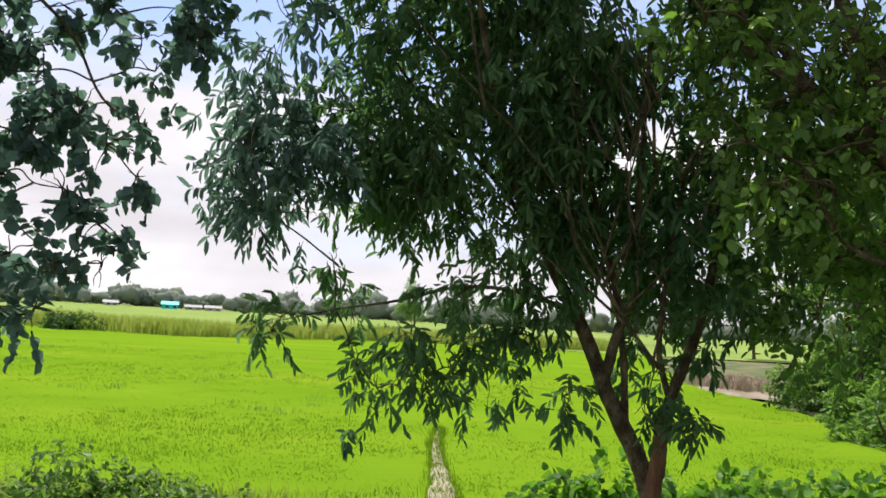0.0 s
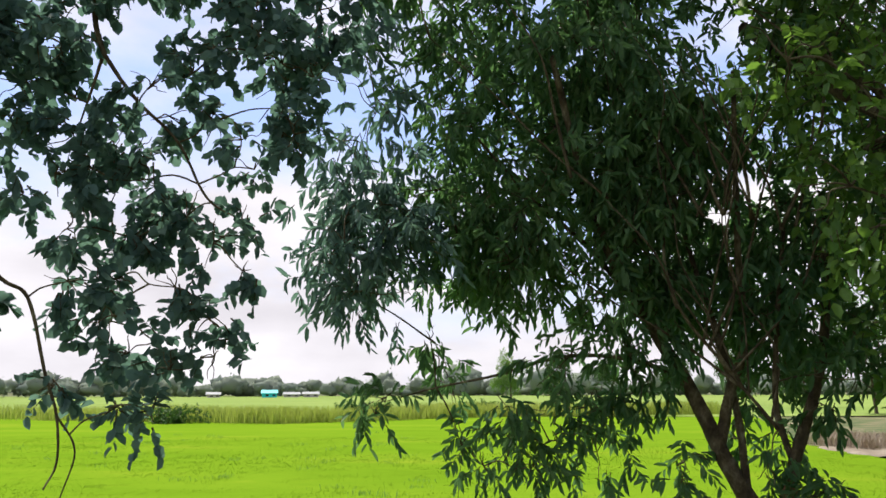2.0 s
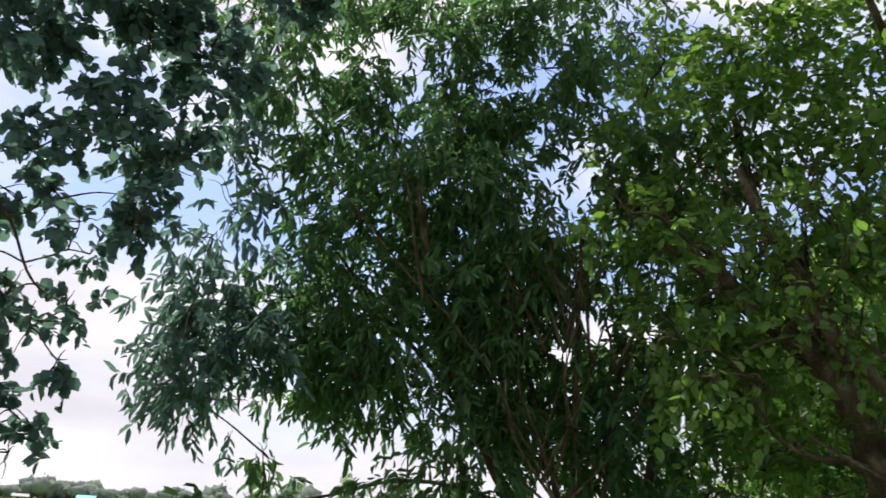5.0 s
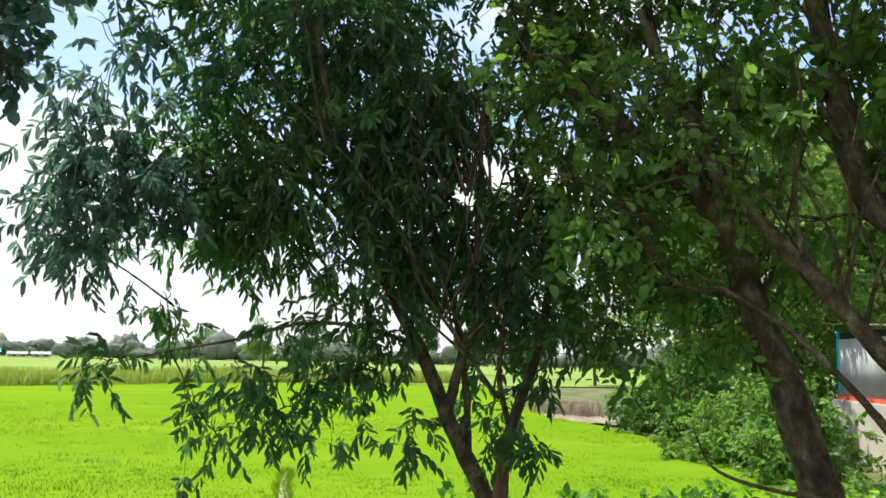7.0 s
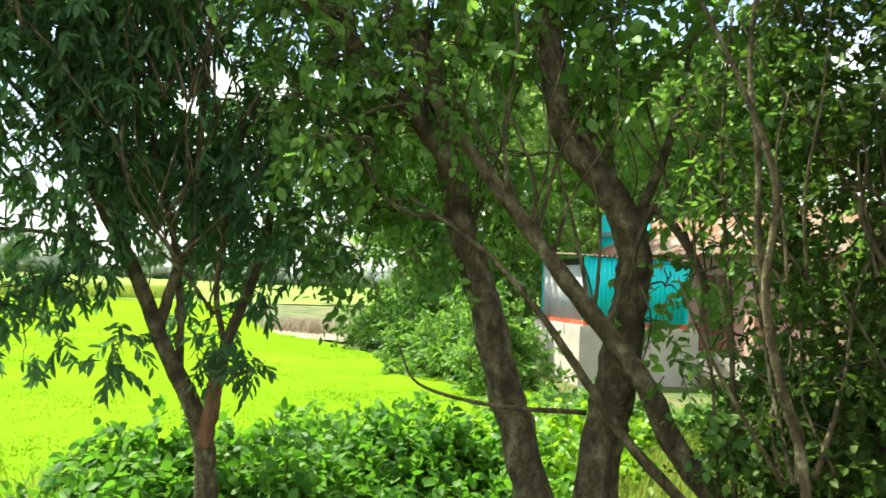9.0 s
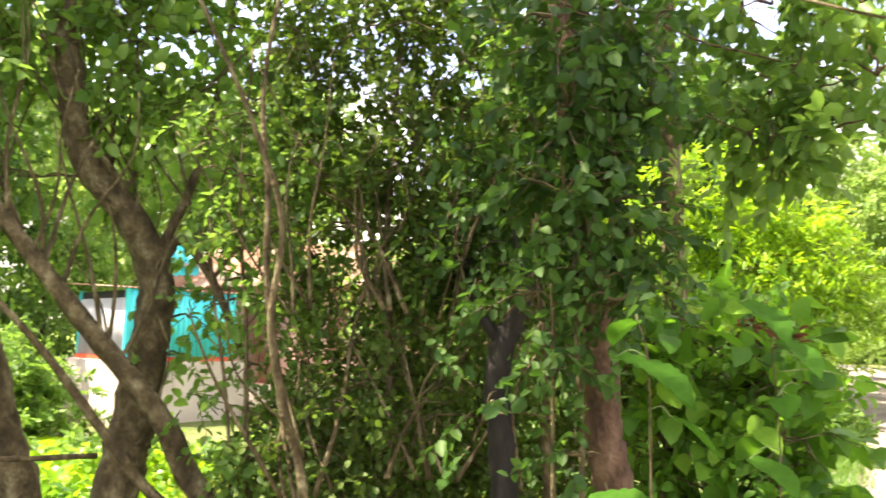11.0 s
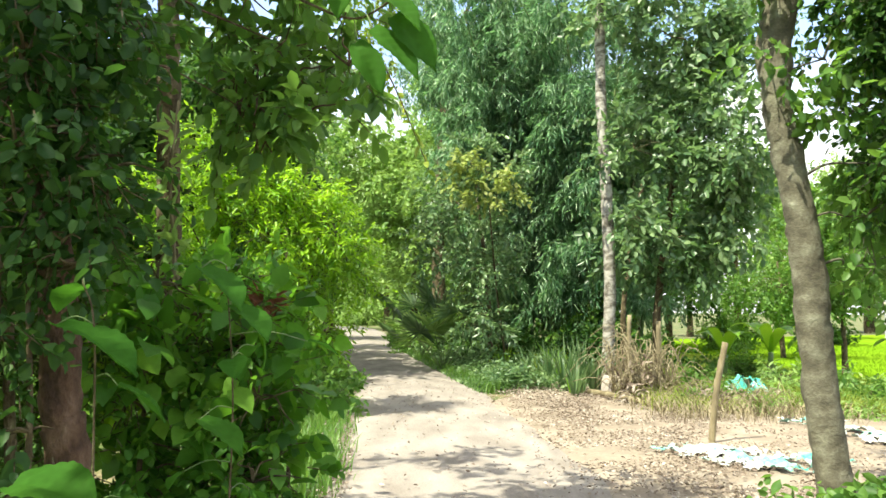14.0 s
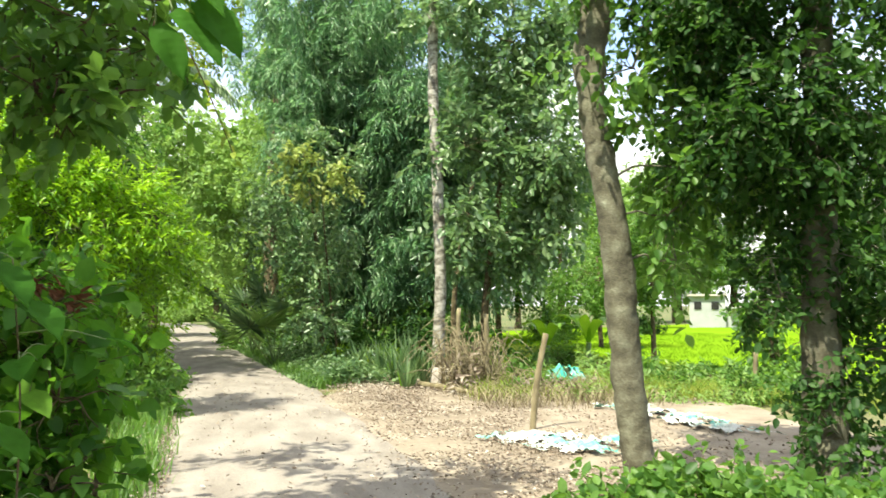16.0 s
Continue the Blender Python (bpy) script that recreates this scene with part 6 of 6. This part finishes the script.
tube(s, [ground_at(102.6, 15.2) + Vector((0, 0, .06)), ground_at(104.7, 14.2) + Vector((0, 0, .09)), ground_at(107.2, 13.2) + Vector((0, 0, .06))], .055, .035, 9, 5, rng, .08)
single("log", s, STALK, ground_at(104.7, 14.2), "fallen pale branch lying on leaf litter", "log", "", "", True)

mound = thing("brush_heap", ground_at(111.2, 13.8), "low heap of dry brown brush beside the netting", "brush heap")
s, lf = Soup(), Soup()
for q in range(150):
    c = ground_at(rng.uniform(108.4, 114.4), rng.uniform(13.3, 14.5))
    a, l, h = rng.uniform(0, 6.28), rng.uniform(.2, .7), rng.uniform(.04, .34)
    e = c + Vector((math.cos(a) * l, math.sin(a) * l, h * rng.uniform(.1, 1)))
    tube(s, [c + Vector((0, 0, .02)), c.lerp(e, .5) + Vector((0, 0, h)), e], .007, .003, 4, 3)
for q in range(7):
    sprays(rng, lf, None, ground_at(108.8 + q * .85, rng.uniform(13.4, 14.3)) + Vector((0, 0, .14)), (.38, .38, .13), 22, (0.1, 0.035), LANCE, 6, .2)
part("dry_brush", s, STALK, mound)["kind"] = "stuff"
part("dry_leaves", lf, LEAF_DRY, mound)["kind"] = "stuff"

pile = thing("stick_pile", ground_at(105.8, 15.0), "heap of dry brown sticks and stalks by the posts", "stick pile")
s = Soup()
for q in range(210):
    c = ground_at(rng.uniform(104.1, 108.1), rng.uniform(14.2, 15.8))
    h = rng.uniform(.2, 1.35) * (1 - abs((c - pile.location).length) * .22)
    a = rng.uniform(0, 6.28)
    l = rng.uniform(.15, .95)
    e = c + Vector((math.cos(a) * l, math.sin(a) * l, max(.05, h * rng.uniform(.2, 1))))
    tube(s, [c + Vector((0, 0, h * .2)), c.lerp(e, .5) + Vector((0, 0, h * .55)), e], .009, .005, 4, 3)
part("dry_brush", s, STALK, pile)["kind"] = "stuff"
s = Soup()
sprays(rng, s, None, pile.location + Vector((0, 0, .3)), (.9, .7, .35), 60, (0.14, 0.05), OVAL, 6, .25)
part("dry_leaves", s, LEAF_DRY, pile)["kind"] = "stuff"
single("marker_stone", box(bmesh.new(), -.16, -.1, -.05, .16, .1, .3, Matrix.Translation(ground_at(103.7, 15.6)) @ Matrix.Rotation(.5, 4, "Z"), .03), WHITE, ground_at(103.7, 15.6), "pale chipped stone at the trunk's foot", "stone")


def net(name, cx, cy, rx, ry, turn, h, seed, label, mat):
    """Crumpled netting: a sheet thrown into folds, with ragged edges."""
    n, m = 150, 80
    U, V = np.meshgrid(np.linspace(-1, 1, n), np.linspace(-1, 1, m), indexing="ij")
    f = 1 + .3 * bumps(U, V, 1.7, seed)
    x, y = U * rx * f, V * ry * f
    z = h * np.maximum(0, 1 - U ** 2 - V ** 2 * .8) * (1 + .6 * bumps(U, V, 3, seed + 1)) + .09 * np.abs(bumps(x, y, 4, seed + 2)) + .05 * np.abs(bumps(x, y, 11, seed + 3)) + .02 * np.abs(bumps(x, y, 26, seed + 4)) + .02
    c, sn = math.cos(turn), math.sin(turn)
    X, Y = cx + x * c - y * sn, cy + x * sn + y * c
    Z = ground_z(X, Y) + np.maximum(z, .028)
    i, j = np.meshgrid(np.arange(n - 1), np.arange(m - 1), indexing="ij")
    q = np.stack([i * m + j, (i + 1) * m + j, (i + 1) * m + j + 1, i * m + j + 1], -1).reshape(-1, 4)
    hole = (U ** 2 + V ** 2 + .55 * bumps(U, V, 2.3, seed + 9) + .5 * bumps(U, V, 7, seed + 11))[:-1, :-1].ravel() < .8
    hole &= (bumps(X, Y, 3.0, seed + 5) + .6 * bumps(X, Y, 12, seed + 7))[:-1, :-1].ravel() < .2
    return single(name, Soup().add(np.stack([X, Y, Z], -1), None, q[hole]), mat, (cx, cy, 0), label, "netting", "teal nets")


net("netting", 8.4, -3.45, 1.05, .5, .75, .03, 3, "crumpled pale teal netting spread on the sand", NET_PALE)
net("netting", 9.9, -5.6, 1.7, .4, .12, .03, 13, "torn teal netting lying on the ground", NET_PALE)
net("netting", 14.0, -5.85, .5, .42, .1, .34, 23, "heaped bright teal netting among weeds", NET)
single("concrete_block", box(bmesh.new(), -.16, -.12, -.05, .16, .12, .36, Matrix.Translation(ground_at(104, 15.1)) @ Matrix.Rotation(-1.1, 4, "Z") @ Matrix.Rotation(.2, 4, "X"), .025), CEMENT, ground_at(104, 15.1), "pale chipped block leaning at the palm's foot", "block")
single("concrete_block", box(bmesh.new(), -.22, -.2, -.1, .22, .2, .42, Matrix.Translation(ground_at(126.5, 16.4)) @ Matrix.Rotation(-.5, 4, "Z"), .02), TIN, ground_at(126.5, 16.4), "grey concrete block by the paddy", "block")


def sword_plant(at, seed, n, h, mat, label, w=.05):
    rng = np.random.default_rng(seed)
    s = Soup()
    for q in range(n):
        a, l = rng.uniform(0, 6.28), h * rng.uniform(.6, 1.1)
        lean = rng.uniform(.1, .75)
        o = Vector((math.cos(a), math.sin(a), 0))
        sd = Vector((-o.y, o.x, 0)) * w * .5
        pts = [Vector(at) + o * .05, Vector(at) + o * (.05 + lean * l * .35) + Vector((0, 0, l * .55)), Vector(at) + o * (.05 + lean * l * .8) + Vector((0, 0, l * (1 - lean * .35)))]
        v = [pts[0] - sd * .8, pts[0] + sd * .8, pts[1] - sd, pts[1] + sd, pts[2], pts[0] + Vector((0, 0, -.02)), pts[1] + Vector((0, 0, -.02))]
        s.add([tuple(c) for c in v], [(2, 6, 4), (6, 3, 4)], [(0, 5, 6, 2), (5, 1, 3, 6)])
    t = thing("sword_plant", at, label, "plant", "sword-leaved plants")
    part("leaf_rosette", s, mat, t)["kind"] = "stuff"
    return t


# Lime leaves paint the sunlight on these three plants.
for az, d, h, w, q in [(96.6, 20, .6, .12, 5), (100.1, 19, .95, .13, 6), (101.5, 15, .4, .07, 7)]:
    sword_plant(ground_at(az, d), 300 + q, 8, h, LEAF_LIME, "yellow-green plant among dark undergrowth with sunlight put into its colour", w)
for q, (az, d, h, mt) in enumerate([(98.4, 17, .9, LEAF_DUSTY), (99.8, 16.2, 1.0, LEAF_DUSTY), (101, 15.8, 1.15, LEAF_DUSTY), (102, 15.4, 1.2, LEAF_DUSTY), (102.9, 15.5, .9, LEAF_DUSTY), (96.8, 18.5, .9, LEAF_LIME), (99.1, 17, .7, LEAF_OLIVE), (100.4, 17.5, .8, LEAF_LIME), (101.6, 14.8, .7, LEAF_DUSTY)]):
    sword_plant(ground_at(az, d), 100 + q, 34, h, mt, "stiff sword-shaped leaves rising from the ground", .034)


def fan_palm(at, seed, fans, h, label):
    rng = np.random.default_rng(seed)
    t = thing("fan_palm", at, label, "palm")
    for q in range(fans):
        a = rng.uniform(0, 6.28)
        e = rng.uniform(.45, 1.35)
        l = h * rng.uniform(.5, 1.0)
        o = Vector((math.cos(a) * math.cos(e), math.sin(a) * math.cos(e), math.sin(e)))
        hub = Vector(at) + o * l
        s = Soup()
        tube(s, [Vector(at), Vector(at).lerp(hub, .5) + Vector((0, 0, .05)), hub], .014, .008, 5, 3)
        st = part("stalk", s, CULM, t)
        sd = Vector((-math.sin(a), math.cos(a), 0))
        n = 18
        ang = np.linspace(-1.9, 1.9, n)
        base = np.repeat(np.array(hub)[None], n, 0)
        al = np.cos(ang)[:, None] * np.array(o) + np.sin(ang)[:, None] * np.array(sd)
        al[:, 2] -= .15
        up = np.repeat(np.array(sd.cross(o) * -1)[None], n, 0)
        f = Soup()
        add_leaves(f, base, al, up, np.full(n, .75) * rng.uniform(.8, 1.1, n), np.full(n, .06), LANCE)
        part("fan", f, LEAF_PALE if q % 3 == 0 else LEAF_DUSTY, st)
    return t


fan_palm(ground_at(92.6, 20.2), 1, 13, 2.0, "fan palm with spread pleated leaves beside the road")
fan_palm(ground_at(91.1, 25), 3, 12, 1.8, "fan palm with spread pleated leaves beside the road")


def banana(at, seed, h, label):
    rng = np.random.default_rng(seed)
    t = thing("banana_plant", at, label, "banana plant")
    s = Soup()
    top = Vector(at) + Vector((0, 0, h * .5))
    tube(s, [Vector(at) - Vector((0, 0, .1)), Vector(at) + Vector((.03, 0, h * .25)), top], .09, .05, 9, 4, rng, .03)
    part("trunk", s, CULM, t, smooth=True)
    for q in range(5):
        a = q * 2.4 + rng.uniform(-.3, .3)
        o = Vector((math.cos(a), math.sin(a), 0))
        sd = np.array((-o.y, o.x, 0))
        l, w = h * rng.uniform(.55, .8), rng.uniform(.12, .17)
        u = np.linspace(0, 1, 10)
        ctr = np.array(top)[None] + np.outer(u * l * .8, np.array(o)) + np.outer(l * (1.6 * u - 1.25 * u ** 2), (0, 0, 1))
        ww = w * np.sin(np.clip(u * 1.05 + .06, 0, 1) * math.pi) ** .6
        L = ctr + sd * ww[:, None] + np.array((0, 0, 1)) * (ww * .25)[:, None]
        R = ctr - sd * ww[:, None] + np.array((0, 0, 1)) * (ww * .25)[:, None]
        v = np.stack([L, ctr, R], 1).reshape(-1, 3)
        qd = [(i * 3 + c, i * 3 + c + 1, (i + 1) * 3 + c + 1, (i + 1) * 3 + c) for i in range(9) for c in (0, 1)]
        part("leaf", Soup().add(v, None, qd), LEAF_LIME, t, smooth=True)
    return t


banana(ground_at(111.4, 17.2), 1, 1.35, "young banana plant with bright yellow-green leaves")
banana(ground_at(114.2, 17.4), 3, 1.5, "young banana plant with bright yellow-green leaves")

# white house across the south paddy
wh = P(122.2, 69, 0)
WM = Matrix.Translation((wh.x, wh.y, -.3)) @ Matrix.Rotation(-radians(122), 4, "Z")
t = thing("white_house", (wh.x, wh.y, -.3), "white two-part house across the paddy", "house")
part("wall", box(bmesh.new(), -1.3, -2, 0, 1.4, 3, 2.55, WM), WHITE, t)
part("wing", box(bmesh.new(), 1.4, -1.6, 0, 5, 3, 1.55, WM), WHITE, t)
part("roof", box(bmesh.new(), -1.5, -2.3, 2.55, 1.6, 3.3, 2.68, WM), CEMENT, t)
part("roof", box(bmesh.new(), 1.6, -2.4, 1.55, 5.3, 3.4, 1.68, WM), TIN, t)
part("window", box(bmesh.new(), -.95, -2.06, 1.5, -.4, -1.98, 2.1, WM), DARK_GAP, t)
part("window", box(bmesh.new(), .35, -2.06, 1.5, .9, -1.98, 2.1, WM), DARK_GAP, t)
part("door", box(bmesh.new(), 2.6, -1.66, 0, 3.3, -1.58, 1.4, WM), DARK_GAP, t)

for q, (az, d, h, kd) in enumerate([(118.6, 22, 5.0, LEAF_MID), (126.0, 17, 2.2, LEAF_MID)]):
    g = ground_at(az, d)
    tree("tree", 110 + q, g, [([g + Vector((0, 0, -.1)), g + Vector((.05, 0, h * .3)), g + Vector((0, .05, h * .8))], .085, .03)],
         [(g + Vector((rng.normal(0, .1 * h), rng.normal(0, .1 * h), h * z)), .13 * h + .1) for z in (.36, .45, .52, .6, .68, .76, .85, .95)], kd, BARK, "slim young tree at the paddy's edge", leaf=(.13, .085), shape=OVAL, density=120, reach=.35)


# ======================= close leaves =======================
def big_leaf(soup, at, along, up, length, width):
    """One broad leaf with a raised rim, a sunken midrib and a drooping tip."""
    n, m = 26, 9
    along, up = Vector(along).normalized(), Vector(up)
    side = up.cross(along).normalized()
    nr = along.cross(side)
    v = []
    for i in range(n):
        u = i / (n - 1)
        w = width * .5 * (math.sin(math.pi * min(1, u * .93 + .1)) ** .75 if u < 1 else 0.0)
        for j in range(m):
            c = j / (m - 1) * 2 - 1
            p = Vector(at) + along * (u * length) + side * (c * w * (1 + .03 * math.sin(u * 19))) + nr * (abs(c) * w * .3 - u * u * length * .22 + length * .012 * math.cos(6.283 * (u * 8 - abs(c) * 1.4)) * (abs(c) > .05) + length * .02 * math.sin(u * 7 + c * 3))
            v.append(tuple(p))
    soup.add(v, None, [(i * m + j, (i + 1) * m + j, (i + 1) * m + j + 1, i * m + j + 1) for i in range(n - 1) for j in range(m - 1)])


def leafy_sapling(seed, base, stem, leaves, label, name="sapling"):
    rng = np.random.default_rng(seed)
    t = thing(name, base, label, "sapling")
    s = Soup()
    p = tube(s, stem, .0045, .002, 6, 6, rng, .05)
    part("stem", s, BARK, t, smooth=True)
    for at, al, up, l, w in leaves:
        k = int(np.linalg.norm(p - np.array(at), axis=1).argmin())
        s = Soup()
        tube(s, [p[k], (Vector(p[k]) + Vector(at)) * .5 + Vector((0, 0, .02)), at], .002, .0015, 5, 3)
        lf = Soup()
        big_leaf(lf, at, al, up, l, w)
        ob = part("leaf", lf, LEAF_NEAR, t, smooth=True)
        part("leaf_stalk", s, CULM, ob)
    return t


LEAF_NEAR = leaf_material("leaf_near", [(0.1, (0.016, 0.06, 0.01)), (0.5, (0.03, 0.098, 0.014)), (0.9, (0.055, 0.145, 0.02))], (0.09, 0.26, 0.02), 0.42, 0.6, 2.0, 0.04)


def spread(seed, centre, n, span, size):
    rng = np.random.default_rng(seed)
    out = []
    for _ in range(n):
        az, d, el = centre
        at = P(az + rng.uniform(-1, 1) * span[0], d + rng.uniform(-.25, .25), el + rng.uniform(-1, 1) * span[1])
        a = rng.uniform(0, 6.28)
        l = size * rng.uniform(.7, 1.2)
        out.append((at, (math.cos(a), math.sin(a), -rng.uniform(.1, .7)), (rng.normal(0, .3), rng.normal(0, .3), 1), l, l * .72))
    return out


def leaf_row(a, b, ratio=.7, tilt=(0, 0, 1)):
    """A leaf from its stalk end to its tip."""
    a, b = P(*a), P(*b)
    d = b - a
    return (a, d, tilt, d.length, d.length * ratio)


b0 = P(72.5, 2.6, 0)
leafy_sapling(1, (b0.x, b0.y, 0), [(b0.x, b0.y, -.02), P(72.5, 2.6, -18), P(72.4, 2.55, -8), P(72.2, 2.5, -1), P(71.5, 2.5, 1.5)],
              [leaf_row((70.3, 2.5, -1.0), (75.1, 2.35, -2.6), .62), leaf_row((73.6, 2.5, -4.5), (76.6, 2.5, -6), .7), leaf_row((68.5, 2.5, -9.6), (72.8, 2.35, -9.9), .75, (-.35, -.15, 1)),
               leaf_row((71.5, 2.5, 1.2), (70, 2.6, .2), .7), leaf_row((74.5, 2.5, -11), (77.5, 2.4, -12.5), .75)] + spread(3, (73, 2.6, -13), 4, (4, 4), .12),
              "young sapling with large soft light-green leaves beside the hedge")
b0 = P(79.5, 2.9, 0)
leafy_sapling(2, (b0.x, b0.y, 0), [(b0.x, b0.y, -.02), P(79.6, 2.9, -16), P(79.8, 2.85, -6), P(79.2, 2.8, 2.6)],
              [leaf_row((77.8, 2.75, 2.4), (80.6, 2.65, .6), .8), leaf_row((79.6, 2.75, .2), (82.2, 2.65, -1.3), .75), leaf_row((78.0, 2.7, -6.6), (80.8, 2.6, -8), .7), leaf_row((84.2, 2.8, -2.0), (86.2, 2.8, -2.4), .75)] + spread(4, (78.6, 2.9, -8), 7, (2.6, 6), .1),
              "young sapling with large soft light-green leaves beside the hedge")
leafy_sapling(3, P(83.7, 2.3, 17.5), [P(77.5, 2.5, 20.6), P(81, 2.35, 19.4), P(84, 2.3, 18.2), P(86.5, 2.25, 17.4), P(88.2, 2.25, 17.9), P(91, 2.2, 20), P(94.4, 2.2, 23)],
              [leaf_row((94.2, 2.2, 22.6), (95, 2.15, 19.5), .62, (-.8, .3, .3)), leaf_row((86.1, 2.22, 20.6), (85.8, 2.2, 17.5), .5, (-1, 0, .2)), leaf_row((88, 2.2, 19), (91.3, 2.15, 17.5), .62, (-.5, 0, 1)), leaf_row((88, 2.2, 16.8), (91.2, 2.15, 14.6), .5, (-.5, .2, 1)),
               leaf_row((89.3, 2.22, 17.6), (92.2, 2.18, 15), .55, (-.7, .1, .7)), leaf_row((87, 2.25, 16), (88.8, 2.2, 13.4), .5, (-.8, 0, .5)), leaf_row((78.4, 2.4, 21.6), (80.6, 2.3, 20.6), .6), leaf_row((88.2, 2.2, 20.6), (90.4, 2.2, 22), .6, (-.3, 0, 1)), leaf_row((83, 2.3, 19), (84.6, 2.2, 21), .6, (-.6, 0, 1))],
              "overhanging twig with broad translucent leaves", "leafy_twig")
s, lf = Soup(), Soup()
twig = tube(s, [P(88.4, 2.4, 15.5), P(89.6, 2.4, 13.2), P(90.6, 2.4, 11), P(91.6, 2.4, 8.6)], .0025, .001, 5, 5)
hanging = thing("dangling_twig", P(88.4, 2.4, 15.5), "thin bare twig hanging over the road", "twig")
part("stem", s, BARK, hanging)
tr = np.random.default_rng(12)
add_leaves(lf, twig[3:], tr.normal(size=(len(twig) - 3, 3)) - (0, 0, .6), tr.normal(size=(len(twig) - 3, 3)) * .5 + (0, 0, 1), tr.uniform(.02, .05, len(twig) - 3), tr.uniform(.01, .02, len(twig) - 3), OVAL)
part("leaf_tuft", lf, LEAF_OLIVE, hanging)["kind"] = "stuff"
